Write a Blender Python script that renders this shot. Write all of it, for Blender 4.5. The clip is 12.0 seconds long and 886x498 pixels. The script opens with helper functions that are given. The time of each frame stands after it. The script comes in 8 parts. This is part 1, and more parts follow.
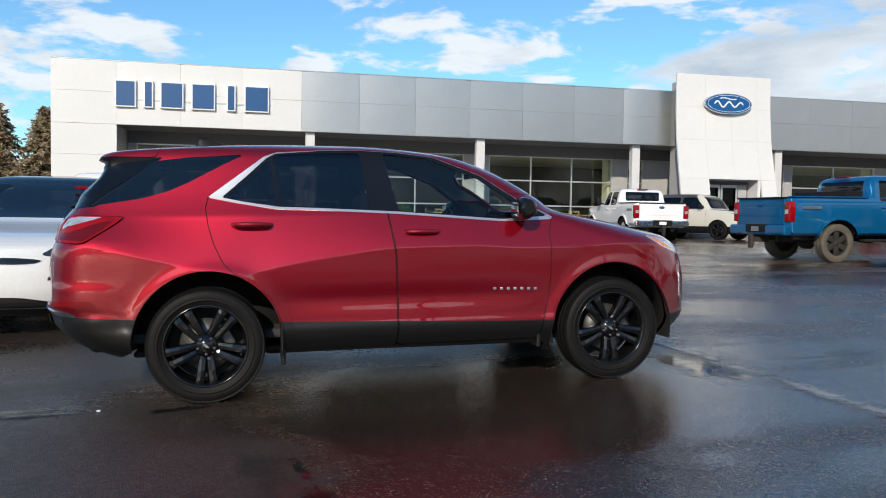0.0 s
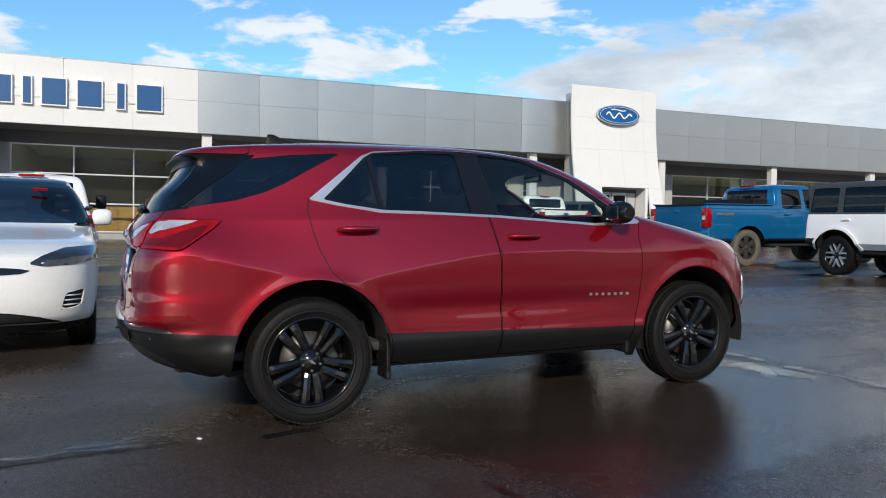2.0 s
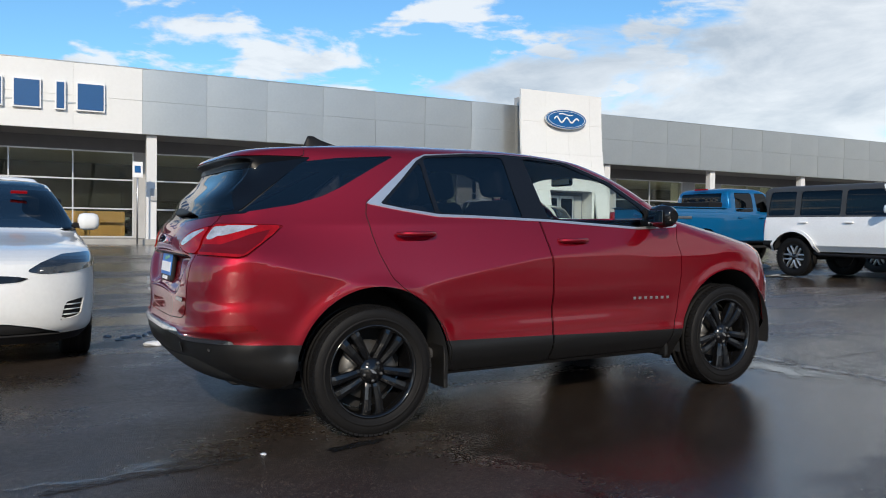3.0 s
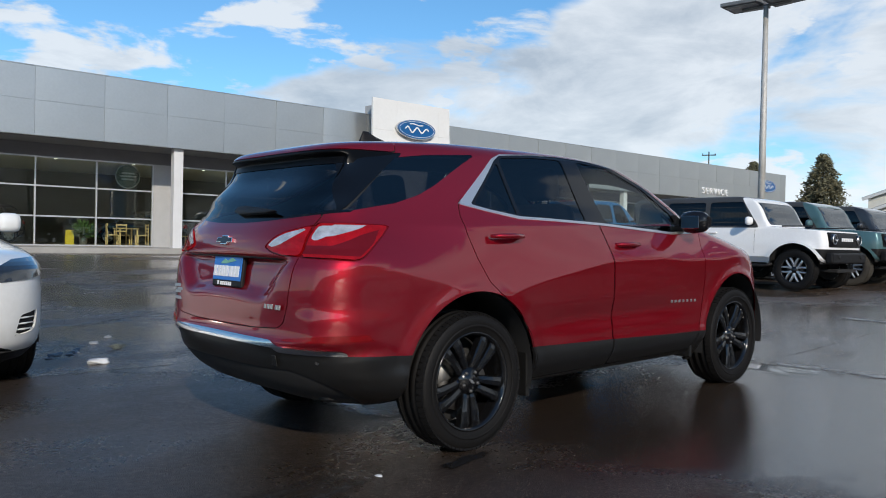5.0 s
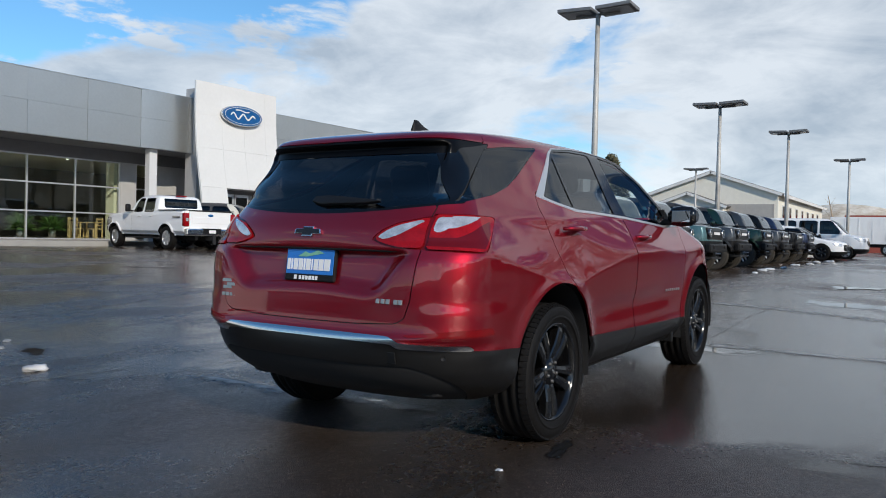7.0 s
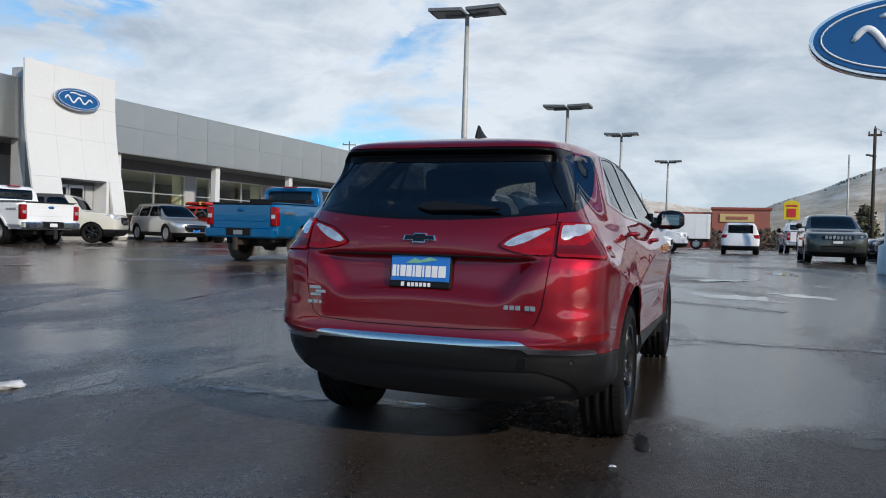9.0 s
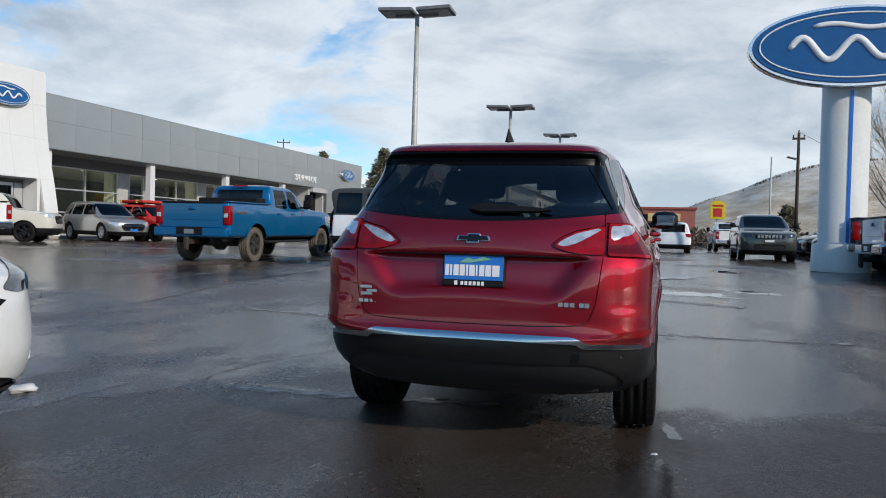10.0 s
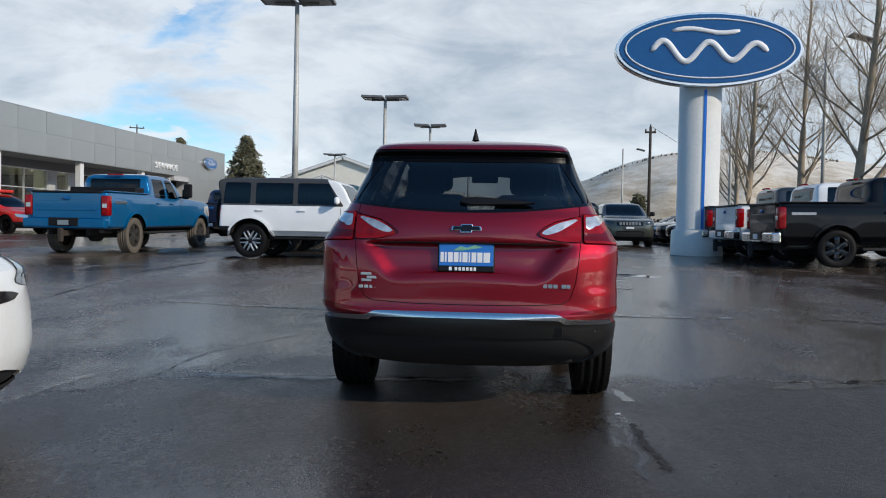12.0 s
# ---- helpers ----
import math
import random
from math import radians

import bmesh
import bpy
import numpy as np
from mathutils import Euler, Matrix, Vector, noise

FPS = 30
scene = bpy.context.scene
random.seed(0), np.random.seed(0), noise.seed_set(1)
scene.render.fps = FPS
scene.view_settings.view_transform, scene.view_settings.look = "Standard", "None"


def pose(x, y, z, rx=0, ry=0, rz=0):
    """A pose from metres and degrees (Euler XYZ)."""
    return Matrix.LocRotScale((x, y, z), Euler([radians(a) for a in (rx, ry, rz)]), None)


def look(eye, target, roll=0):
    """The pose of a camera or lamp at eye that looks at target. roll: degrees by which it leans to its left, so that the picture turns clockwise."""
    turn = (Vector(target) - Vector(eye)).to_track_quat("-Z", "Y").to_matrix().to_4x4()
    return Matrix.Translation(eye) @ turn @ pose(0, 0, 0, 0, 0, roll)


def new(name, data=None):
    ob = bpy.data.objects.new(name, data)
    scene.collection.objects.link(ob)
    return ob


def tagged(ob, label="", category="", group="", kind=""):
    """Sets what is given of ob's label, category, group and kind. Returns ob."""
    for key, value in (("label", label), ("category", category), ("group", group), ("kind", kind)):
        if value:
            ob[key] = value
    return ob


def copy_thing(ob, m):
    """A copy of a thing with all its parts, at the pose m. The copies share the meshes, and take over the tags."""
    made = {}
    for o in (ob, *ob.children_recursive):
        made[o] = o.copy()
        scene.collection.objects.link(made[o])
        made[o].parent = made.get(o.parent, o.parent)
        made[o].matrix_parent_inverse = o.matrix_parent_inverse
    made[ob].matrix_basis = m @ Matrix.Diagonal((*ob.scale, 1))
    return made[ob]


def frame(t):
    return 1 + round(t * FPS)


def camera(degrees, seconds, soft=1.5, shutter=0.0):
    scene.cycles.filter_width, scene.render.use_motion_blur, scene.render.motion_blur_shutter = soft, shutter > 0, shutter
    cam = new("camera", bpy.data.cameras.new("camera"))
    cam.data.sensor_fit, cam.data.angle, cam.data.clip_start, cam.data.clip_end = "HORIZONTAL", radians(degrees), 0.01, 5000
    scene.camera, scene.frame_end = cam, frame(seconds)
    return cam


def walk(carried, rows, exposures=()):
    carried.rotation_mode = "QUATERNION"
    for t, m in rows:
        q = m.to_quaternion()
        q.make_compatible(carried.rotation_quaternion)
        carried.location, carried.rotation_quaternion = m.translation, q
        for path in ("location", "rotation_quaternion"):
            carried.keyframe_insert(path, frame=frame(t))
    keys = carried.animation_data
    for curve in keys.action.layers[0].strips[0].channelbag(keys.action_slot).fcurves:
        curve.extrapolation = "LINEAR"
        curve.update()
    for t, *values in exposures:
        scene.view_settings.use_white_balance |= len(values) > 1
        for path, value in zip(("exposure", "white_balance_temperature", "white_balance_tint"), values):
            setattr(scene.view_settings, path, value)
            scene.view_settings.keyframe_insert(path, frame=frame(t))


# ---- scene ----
cam = camera(59.2, 12.0, 1.0)
PATH = [
    (0, (0.237, -5.856, 1.17), (0.731, -3.921, 1.077), -0.3),
    (0.5, (-0.103, -5.67, 1.163), (0.49, -3.762, 1.073), -0.3),
    (1, (-0.455, -5.504, 1.164), (0.219, -3.623, 1.075), -0.2),
    (1.5, (-0.783, -5.336, 1.157), (-0.039, -3.481, 1.075), -0.2),
    (2, (-1.105, -5.151, 1.16), (-0.29, -3.326, 1.082), -0.2),
    (2.5, (-1.4, -4.95, 1.166), (-0.513, -3.159, 1.092), -0.2),
    (3, (-1.705, -4.746, 1.171), (-0.739, -2.996, 1.1), -0.3),
    (5, (-2.8, -3.729, 1.131), (-1.457, -2.248, 1.084), 0.2),
    (5.5, (-3.056, -3.471, 1.113), (-1.617, -2.083, 1.068), 0.3),
    (6, (-3.303, -3.198, 1.103), (-1.776, -1.907, 1.055), 0.4),
    (6.5, (-3.52, -2.881, 1.104), (-1.915, -1.689, 1.049), 0.5),
    (7, (-3.724, -2.587, 1.123), (-2.048, -1.498, 1.058), 0.6),
    (9, (-4.376, -1.392, 1.171), (-2.501, -0.699, 1.094), 1.0),
    (9.5, (-4.521, -1.129, 1.169), (-2.617, -0.521, 1.094), 1.1),
    (10, (-4.678, -0.863, 1.171), (-2.749, -0.339, 1.094), 1.1),
    (10.5, (-4.869, -0.666, 1.177), (-2.92, -0.226, 1.097), 1.0),
    (11, (-4.98, -0.504, 1.17), (-3.013, -0.151, 1.085), 1.0),
    (11.5, (-5.094, -0.36, 1.166), (-3.113, -0.098, 1.074), 0.9),
    (12, (-5.215, -0.24, 1.179), (-3.225, -0.069, 1.079), 0.9),
]
# the lot falls away from true level by about a degree where the red car stands
LEVEL = pose(0, 0, 0, -0.1, -1.28, 0)
walk(cam, [(t, LEVEL @ look(eye, target, roll)) for t, eye, target, roll in PATH], [(0, 0.21, 6720, 10), (3, 0.17, 6660, 10), (6, 0.02, 6440, 10), (12, 0.04, 6500, 10)])

# ---- daylight ----
SUN_AZ, SUN_EL = 208.0, 27.0
world = bpy.data.worlds.new("sky")
scene.world = world
world.use_nodes = True


def sky_nodes():
    nt = world.node_tree
    N, L = nt.nodes, nt.links
    N.clear()
    out, bg = N.new("ShaderNodeOutputWorld"), N.new("ShaderNodeBackground")
    sky = N.new("ShaderNodeTexSky")
    sky.sky_type, sky.sun_disc = "NISHITA", False
    sky.sun_elevation, sky.sun_rotation = radians(SUN_EL), radians(SUN_AZ)
    sky.air_density, sky.dust_density, sky.ozone_density = 1.0, 0.1, 3.0
    tc, sep = N.new("ShaderNodeTexCoord"), N.new("ShaderNodeSeparateXYZ")
    L.new(tc.outputs["Generated"], sep.inputs[0])

    def math_node(op, a, b=None, clamp=False):
        n = N.new("ShaderNodeMath")
        n.operation, n.use_clamp = op, clamp
        for i, v in enumerate((a, b)):
            if v is None:
                continue
            if isinstance(v, (int, float)):
                n.inputs[i].default_value = v
            else:
                L.new(v, n.inputs[i])
        return n.outputs[0]

    def fbm(scale, detail, rough, dist=0.0, shift=(0, 0, 0)):
        mp, n = N.new("ShaderNodeMapping"), N.new("ShaderNodeTexNoise")
        mp.inputs["Scale"].default_value, mp.inputs["Location"].default_value = (1, 1, 2.7), shift
        L.new(tc.outputs["Generated"], mp.inputs[0])
        n.inputs["Scale"].default_value, n.inputs["Detail"].default_value = scale, detail
        n.inputs["Roughness"].default_value, n.inputs["Distortion"].default_value = rough, dist
        L.new(mp.outputs[0], n.inputs["Vector"])
        return n.outputs["Fac"]

    big, fine = fbm(3.4, 9.0, 0.54, 0.3, (0.35, 0.1, 0.25)), fbm(6.5, 9.0, 0.62, 0.4)

    def step(v, a, b, c=0.0, d=1.0):
        n = N.new("ShaderNodeMapRange")
        n.interpolation_type = "SMOOTHSTEP"
        for i, k in enumerate((a, b, c, d)):
            n.inputs[1 + i].default_value = k
        L.new(v, n.inputs["Value"])
        return n.outputs[0]
    # a cloud bank that climbs from the showroom's horizon toward the hills, clearer overhead
    az = math_node("ARCTAN2", sep.outputs[1], sep.outputs[0])
    top = math_node("ADD", step(az, radians(57), radians(77), 0.225, 0.02), step(az, radians(30), radians(43), 0.42, 0.0))
    top = math_node("ADD", top, step(az, radians(-75), radians(-35), -0.40, 0.0))
    rise = math_node("MULTIPLY", math_node("SUBTRACT", top, sep.outputs[2]), 1.5)
    rise = math_node("MINIMUM", math_node("MAXIMUM", rise, -0.17), 0.20)
    slit = math_node("MULTIPLY", math_node("MULTIPLY", step(az, radians(20), radians(30)), step(az, radians(38), radians(46), 1.0, 0.0)),
                     math_node("MULTIPLY", step(sep.outputs[2], 0.085, 0.12), step(sep.outputs[2], 0.14, 0.18, 1.0, 0.0)))
    rise = math_node("SUBTRACT", rise, math_node("MULTIPLY", slit, 0.03))
    dens = math_node("ADD", math_node("ADD", big, rise), step(sep.outputs[2], 0.30, 0.55, 0.0, -0.16))
    # small fair-weather clouds over the showroom
    puff = math_node("ADD", fbm(7.5, 7.0, 0.56, 0.25, (0.2, 0.45, 0.0)), step(sep.outputs[2], 0.16, 0.42, 0.012, -0.13))
    puff = math_node("ADD", puff, step(sep.outputs[1], -0.2, 0.5, -0.10, 0.0))
    cover = N.new("ShaderNodeMath")
    cover.operation = "MAXIMUM"
    L.new(step(dens, 0.475, 0.62, 0.0, 0.93), cover.inputs[0])
    L.new(step(puff, 0.50, 0.60, 0.0, 0.92), cover.inputs[1])
    shade = N.new("ShaderNodeValToRGB")
    e = shade.color_ramp.elements
    e[0].position, e[0].color = 0.60, (5.9, 6.3, 6.7, 1)
    e[1].position, e[1].color = 0.86, (3.3, 3.85, 4.5, 1)
    L.new(math_node("ADD", math_node("MULTIPLY", big, 0.75), math_node("MULTIPLY", fine, 0.62)), shade.inputs[0])
    mix = N.new("ShaderNodeMix")
    mix.data_type = "RGBA"
    L.new(cover.outputs[0], mix.inputs["Factor"])
    clear = N.new("ShaderNodeVectorMath")
    clear.operation = "MULTIPLY"
    clear.inputs[1].default_value = (0.64, 0.96, 1.09)
    L.new(sky.outputs[0], clear.inputs[0])
    L.new(clear.outputs[0], mix.inputs["A"])
    # cloud near the sun shines through
    toward, near = N.new("ShaderNodeVectorMath"), N.new("ShaderNodeVectorMath")
    toward.operation, near.operation = "DOT_PRODUCT", "SCALE"
    toward.inputs[1].default_value = (math.sin(radians(SUN_AZ)) * math.cos(radians(SUN_EL)), math.cos(radians(SUN_AZ)) * math.cos(radians(SUN_EL)), math.sin(radians(SUN_EL)))
    L.new(tc.outputs["Generated"], toward.inputs[0])
    L.new(shade.outputs[0], near.inputs[0])
    haze = step(sep.outputs[2], 0.02, 0.15, 1.16, 1.0)
    L.new(math_node("MULTIPLY", step(toward.outputs["Value"], 0.35, 1.0, 1.0, 2.6), haze), near.inputs["Scale"])
    L.new(near.outputs[0], mix.inputs["B"])
    L.new(mix.outputs["Result"], bg.inputs[0])
    bg.inputs[1].default_value = 0.13
    L.new(bg.outputs[0], out.inputs[0])


sky_nodes()
sun = new("sun", bpy.data.lights.new("sun", "SUN"))
sun.data.energy, sun.data.angle, sun.data.color = 3.2, radians(0.8), (1.0, 0.90, 0.76)
az, el = radians(SUN_AZ), radians(SUN_EL)
sun.matrix_world = look((math.sin(az) * math.cos(el) * 50, math.cos(az) * math.cos(el) * 50, math.sin(el) * 50), (0, 0, 0))

# ---- materials ----
def material(name, color, rough=0.5, metal=0.0, coat=0.0, spec=0.5, var=0.0, var_scale=3.0, bump=0.0, bump_scale=80.0, grime=0.0, emit=0.0, flake=0.0):
    """A principled material with two scales of tone, a fine relief and patches of grime."""
    m = bpy.data.materials.new(name)
    m.use_nodes = True
    nt = m.node_tree
    N, L = nt.nodes, nt.links
    b = N["Principled BSDF"]
    b.inputs["Base Color"].default_value = (*color, 1)
    b.inputs["Roughness"].default_value, b.inputs["Metallic"].default_value = rough, metal
    b.inputs["Coat Weight"].default_value, b.inputs["Coat Roughness"].default_value = coat, 0.03
    b.inputs["Specular IOR Level"].default_value = spec
    tc = N.new("ShaderNodeTexCoord")
    if emit:
        b.inputs["Emission Color"].default_value = (*color, 1)
        b.inputs["Emission Strength"].default_value = emit
    if var or grime:
        n1, n2 = N.new("ShaderNodeTexNoise"), N.new("ShaderNodeTexNoise")
        n1.inputs["Scale"].default_value, n1.inputs["Detail"].default_value = var_scale, 4
        n2.inputs["Scale"].default_value, n2.inputs["Detail"].default_value = var_scale * 14, 3
        for n in (n1, n2):
            L.new(tc.outputs["Object"], n.inputs["Vector"])
        add = N.new("ShaderNodeMath")
        add.operation = "ADD"
        L.new(n1.outputs["Fac"], add.inputs[0])
        L.new(n2.outputs["Fac"], add.inputs[1])
        rng = N.new("ShaderNodeMapRange")
        rng.inputs["From Min"].default_value, rng.inputs["From Max"].default_value = 0.6, 1.4
        rng.inputs["To Min"].default_value, rng.inputs["To Max"].default_value = 1 - var, 1 + var
        L.new(add.outputs[0], rng.inputs["Value"])
        mul = N.new("ShaderNodeVectorMath")
        mul.operation = "SCALE"
        mul.inputs[0].default_value = color
        L.new(rng.outputs[0], mul.inputs["Scale"])
        col = mul.outputs[0]
        if grime:
            r2 = N.new("ShaderNodeMapRange")
            r2.inputs["From Min"].default_value, r2.inputs["From Max"].default_value = 0.5, 0.72
            r2.inputs["To Max"].default_value = grime
            L.new(n1.outputs["Fac"], r2.inputs["Value"])
            mx = N.new("ShaderNodeMix")
            mx.data_type = "RGBA"
            mx.inputs["B"].default_value = (0.12, 0.10, 0.085, 1)
            L.new(r2.outputs[0], mx.inputs["Factor"])
            L.new(col, mx.inputs["A"])
            col = mx.outputs["Result"]
        L.new(col, b.inputs["Base Color"])
        r3 = N.new("ShaderNodeMapRange")
        r3.inputs["To Min"].default_value, r3.inputs["To Max"].default_value = max(rough - 0.5 * var * rough, 0.0), min(rough + 0.5 * var * rough + 0.2 * grime, 1)
        L.new(n2.outputs["Fac"], r3.inputs["Value"])
        L.new(r3.outputs[0], b.inputs["Roughness"])
    if bump or flake:
        n3 = N.new("ShaderNodeTexNoise")
        n3.inputs["Scale"].default_value, n3.inputs["Detail"].default_value = bump_scale, 3
        L.new(tc.outputs["Object"], n3.inputs["Vector"])
        bp = N.new("ShaderNodeBump")
        bp.inputs["Strength"].default_value, bp.inputs["Distance"].default_value = (bump or flake), 0.004
        L.new(n3.outputs["Fac"], bp.inputs["Height"])
        L.new(bp.outputs[0], b.inputs["Normal"])
    return m


def glass(name, tint, gloss_rough=0.0, ior=1.5):
    """A thin tinted pane: light goes straight through, the gloss grows at a glancing angle."""
    m = bpy.data.materials.new(name)
    m.use_nodes = True
    N, L = m.node_tree.nodes, m.node_tree.links
    N.remove(N["Principled BSDF"])
    tr, gl, mix, lw = N.new("ShaderNodeBsdfTransparent"), N.new("ShaderNodeBsdfGlossy"), N.new("ShaderNodeMixShader"), N.new("ShaderNodeLayerWeight")
    tr.inputs[0].default_value = (*tint, 1)
    gl.inputs["Roughness"].default_value = gloss_rough
    lw.inputs["Blend"].default_value = 0.5
    f0 = ((ior - 1) / (ior + 1)) ** 2 * 1.6
    pw, ml = N.new("ShaderNodeMath"), N.new("ShaderNodeMath")
    pw.operation, ml.operation = "POWER", "MULTIPLY_ADD"
    pw.inputs[1].default_value = 5.0
    L.new(lw.outputs["Facing"], pw.inputs[0])
    L.new(pw.outputs[0], ml.inputs[0])
    ml.inputs[1].default_value, ml.inputs[2].default_value = 1 - f0, f0
    L.new(ml.outputs[0], mix.inputs[0])
    L.new(tr.outputs[0], mix.inputs[1])
    L.new(gl.outputs[0], mix.inputs[2])
    L.new(mix.outputs[0], N["Material Output"].inputs[0])
    return m


def asphalt():
    m = bpy.data.materials.new("wet_asphalt")
    m.use_nodes = True
    N, L = m.node_tree.nodes, m.node_tree.links
    b = N["Principled BSDF"]
    tc = N.new("ShaderNodeTexCoord")

    def noise_tex(scale, detail=4.0, rough=0.55, stretch=(1, 1, 1)):
        mp, n = N.new("ShaderNodeMapping"), N.new("ShaderNodeTexNoise")
        mp.inputs["Scale"].default_value = stretch
        L.new(tc.outputs["Object"], mp.inputs[0])
        L.new(mp.outputs[0], n.inputs["Vector"])
        n.inputs["Scale"].default_value, n.inputs["Detail"].default_value, n.inputs["Roughness"].default_value = scale, detail, rough
        return n.outputs["Fac"]

    def rng(v, a, b_, c, d):
        r = N.new("ShaderNodeMapRange")
        for i, k in enumerate((a, b_, c, d)):
            r.inputs[1 + i].default_value = k
        L.new(v, r.inputs[0])
        return r.outputs[0]

    def mth(op, a, b_):
        n = N.new("ShaderNodeMath")
        n.operation = op
        for i, v in enumerate((a, b_)):
            if isinstance(v, (int, float)):
                n.inputs[i].default_value = v
            else:
                L.new(v, n.inputs[i])
        return n.outputs[0]

    wet = noise_tex(0.34, 7, 0.62, (0.55, 1.0, 1.0))
    place = N.new("ShaderNodeSeparateXYZ")
    L.new(tc.outputs["Object"], place.inputs[0])
    damp = mth("MAXIMUM", rng(place.outputs[0], 0.25, 0.9, -0.09, 0.09), rng(place.outputs[1], -1.2, 1.5, -0.09, 0.06))
    film = rng(mth("ADD", wet, damp), 0.44, 0.61, 0.0, 1.0)
    stone = N.new("ShaderNodeTexVoronoi")
    stone.inputs["Scale"].default_value = 170
    L.new(tc.outputs["Object"], stone.inputs["Vector"])
    ramp = N.new("ShaderNodeValToRGB")
    e = ramp.color_ramp.elements
    e[0].position, e[0].color = 0.0, (0.0175, 0.013, 0.0105, 1)
    e[1].position, e[1].color = 0.90, (0.047, 0.034, 0.026, 1)
    x = ramp.color_ramp.elements.new(0.96)
    x.color = (0.19, 0.14, 0.10, 1)
    cs = N.new("ShaderNodeSeparateColor")
    L.new(stone.outputs["Color"], cs.inputs[0])
    L.new(cs.outputs[0], ramp.inputs[0])
    tone = N.new("ShaderNodeVectorMath")
    tone.operation = "SCALE"
    L.new(ramp.outputs[0], tone.inputs[0])
    # the colour rises toward +x, standing in for sky sheen on the far lot
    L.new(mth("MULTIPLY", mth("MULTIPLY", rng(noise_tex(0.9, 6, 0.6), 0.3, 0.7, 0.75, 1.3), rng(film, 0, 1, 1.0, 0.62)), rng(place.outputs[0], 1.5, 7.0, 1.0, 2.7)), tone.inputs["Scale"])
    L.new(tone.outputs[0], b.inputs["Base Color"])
    grit = noise_tex(30, 2)
    r = mth("ADD", rng(film, 0, 1, 0.42, 0.16), mth("MULTIPLY", rng(grit, 0.3, 0.7, -0.06, 0.08), rng(film, 0, 1, 1.0, 0.5)))
    L.new(r, b.inputs["Roughness"])
    b.inputs["Specular IOR Level"].default_value = 0.74
    bp = N.new("ShaderNodeBump")
    bp.inputs["Distance"].default_value = 0.01
    L.new(rng(film, 0, 1, 0.48, 0.09), bp.inputs["Strength"])
    L.new(mth("ADD", stone.outputs["Distance"], mth("MULTIPLY", noise_tex(3.0, 4), 0.6)), bp.inputs["Height"])
    L.new(bp.outputs[0], b.inputs["Normal"])
    return m


ASPHALT = asphalt()
RED = material("red_tintcoat_paint", (0.285, 0.0046, 0.0135), 0.455, 0.74, 1.0, spec=0.0, var=0.02)
RED.node_tree.nodes["Principled BSDF"].inputs["Coat Roughness"].default_value = 0.012
RED.node_tree.nodes["Principled BSDF"].inputs["Coat IOR"].default_value = 1.62
RED_BEADED = material("red_paint_beaded_with_rain", (0.285, 0.0046, 0.0135), 0.455, 0.74, 1.0, spec=0.0, bump=0.9, bump_scale=75)
RED_BEADED.node_tree.nodes["Principled BSDF"].inputs["Coat Roughness"].default_value = 0.16
BLACK_PLASTIC = material("black_plastic", (0.011, 0.011, 0.012), 0.5, spec=0.18, var=0.15, bump=0.15, bump_scale=300)
PIANO_BLACK = material("satin_deep_black", (0.003, 0.003, 0.0035), 0.35, spec=0.12)
GLOSS_BLACK = material("gloss_black", (0.008, 0.008, 0.009), 0.10, spec=0.45)
TRIM_BLACK = material("satin_black_trim", (0.0035, 0.0035, 0.004), 0.07, spec=0.42)
RUBBER = material("tyre_rubber", (0.0065, 0.006, 0.006), 0.62, spec=0.2, var=0.25, bump=0.3, bump_scale=60)
DUSTY = material("dusty_rubber", (0.055, 0.05, 0.043), 0.9, spec=0.2, var=0.35, var_scale=5, bump=0.3, bump_scale=40)
MUDDY = material("muddy_rubber", (0.11, 0.095, 0.075), 0.85, var=0.4, var_scale=5, bump=0.3, bump_scale=40)
RIM_BLACK = material("black_alloy", (0.005, 0.005, 0.0055), 0.16, 0.0, coat=0.35, spec=0.4)
RIM_SILVER = material("silver_alloy", (0.55, 0.55, 0.56), 0.3, 0.9, var=0.08)
CHROME = material("chrome", (0.74, 0.745, 0.75), 0.2, 1.0)
SATIN = material("satin_chrome", (0.72, 0.715, 0.71), 0.34, 0.85)
CLAD = material("grey_black_cladding", (0.010, 0.0098, 0.0098), 0.36, spec=0.42, var=0.12, bump=0.12, bump_scale=300)
BADGE = material("badge_silver", (0.42, 0.42, 0.42), 0.35, 0.8)
STEEL = material("brake_steel", (0.11, 0.108, 0.105), 0.42, 0.7, var=0.25)
MIRROR = material("mirror_glass", (0.40, 0.42, 0.44), 0.02, 1.0)
DARK = material("dark_void", (0.012, 0.012, 0.013), 0.8)
LINING = material("dark_lining", (0.035, 0.035, 0.037), 0.85, var=0.2)
SEAT_CLOTH = material("grey_seat_cloth", (0.15, 0.145, 0.14), 0.9, var=0.2, bump=0.2)
CLOTH = material("black_cloth", (0.045, 0.045, 0.048), 0.9, var=0.25, bump=0.2)
PRIVACY = glass("privacy_glass", (0.17, 0.175, 0.18), ior=1.6)
HEADLINER = material("grey_headliner", (0.30, 0.295, 0.285), 0.9, var=0.08, bump=0.15)
FRONT_GLASS = glass("clear_green_glass", (0.88, 0.94, 0.91))
SCREEN_GLASS = glass("reflecting_screen", (0.16, 0.19, 0.21), ior=2.05)
DARK_GLASS = glass("dark_tinted_glass", (0.055, 0.06, 0.065), ior=1.45)
SHOP_GLASS = glass("shopfront_glass", (0.80, 0.84, 0.78), ior=1.5)
LAMP_RED = material("red_lamp_lens", (0.27, 0.003, 0.005), 0.12, coat=0.8, spec=0.0, var=0.45, var_scale=16)
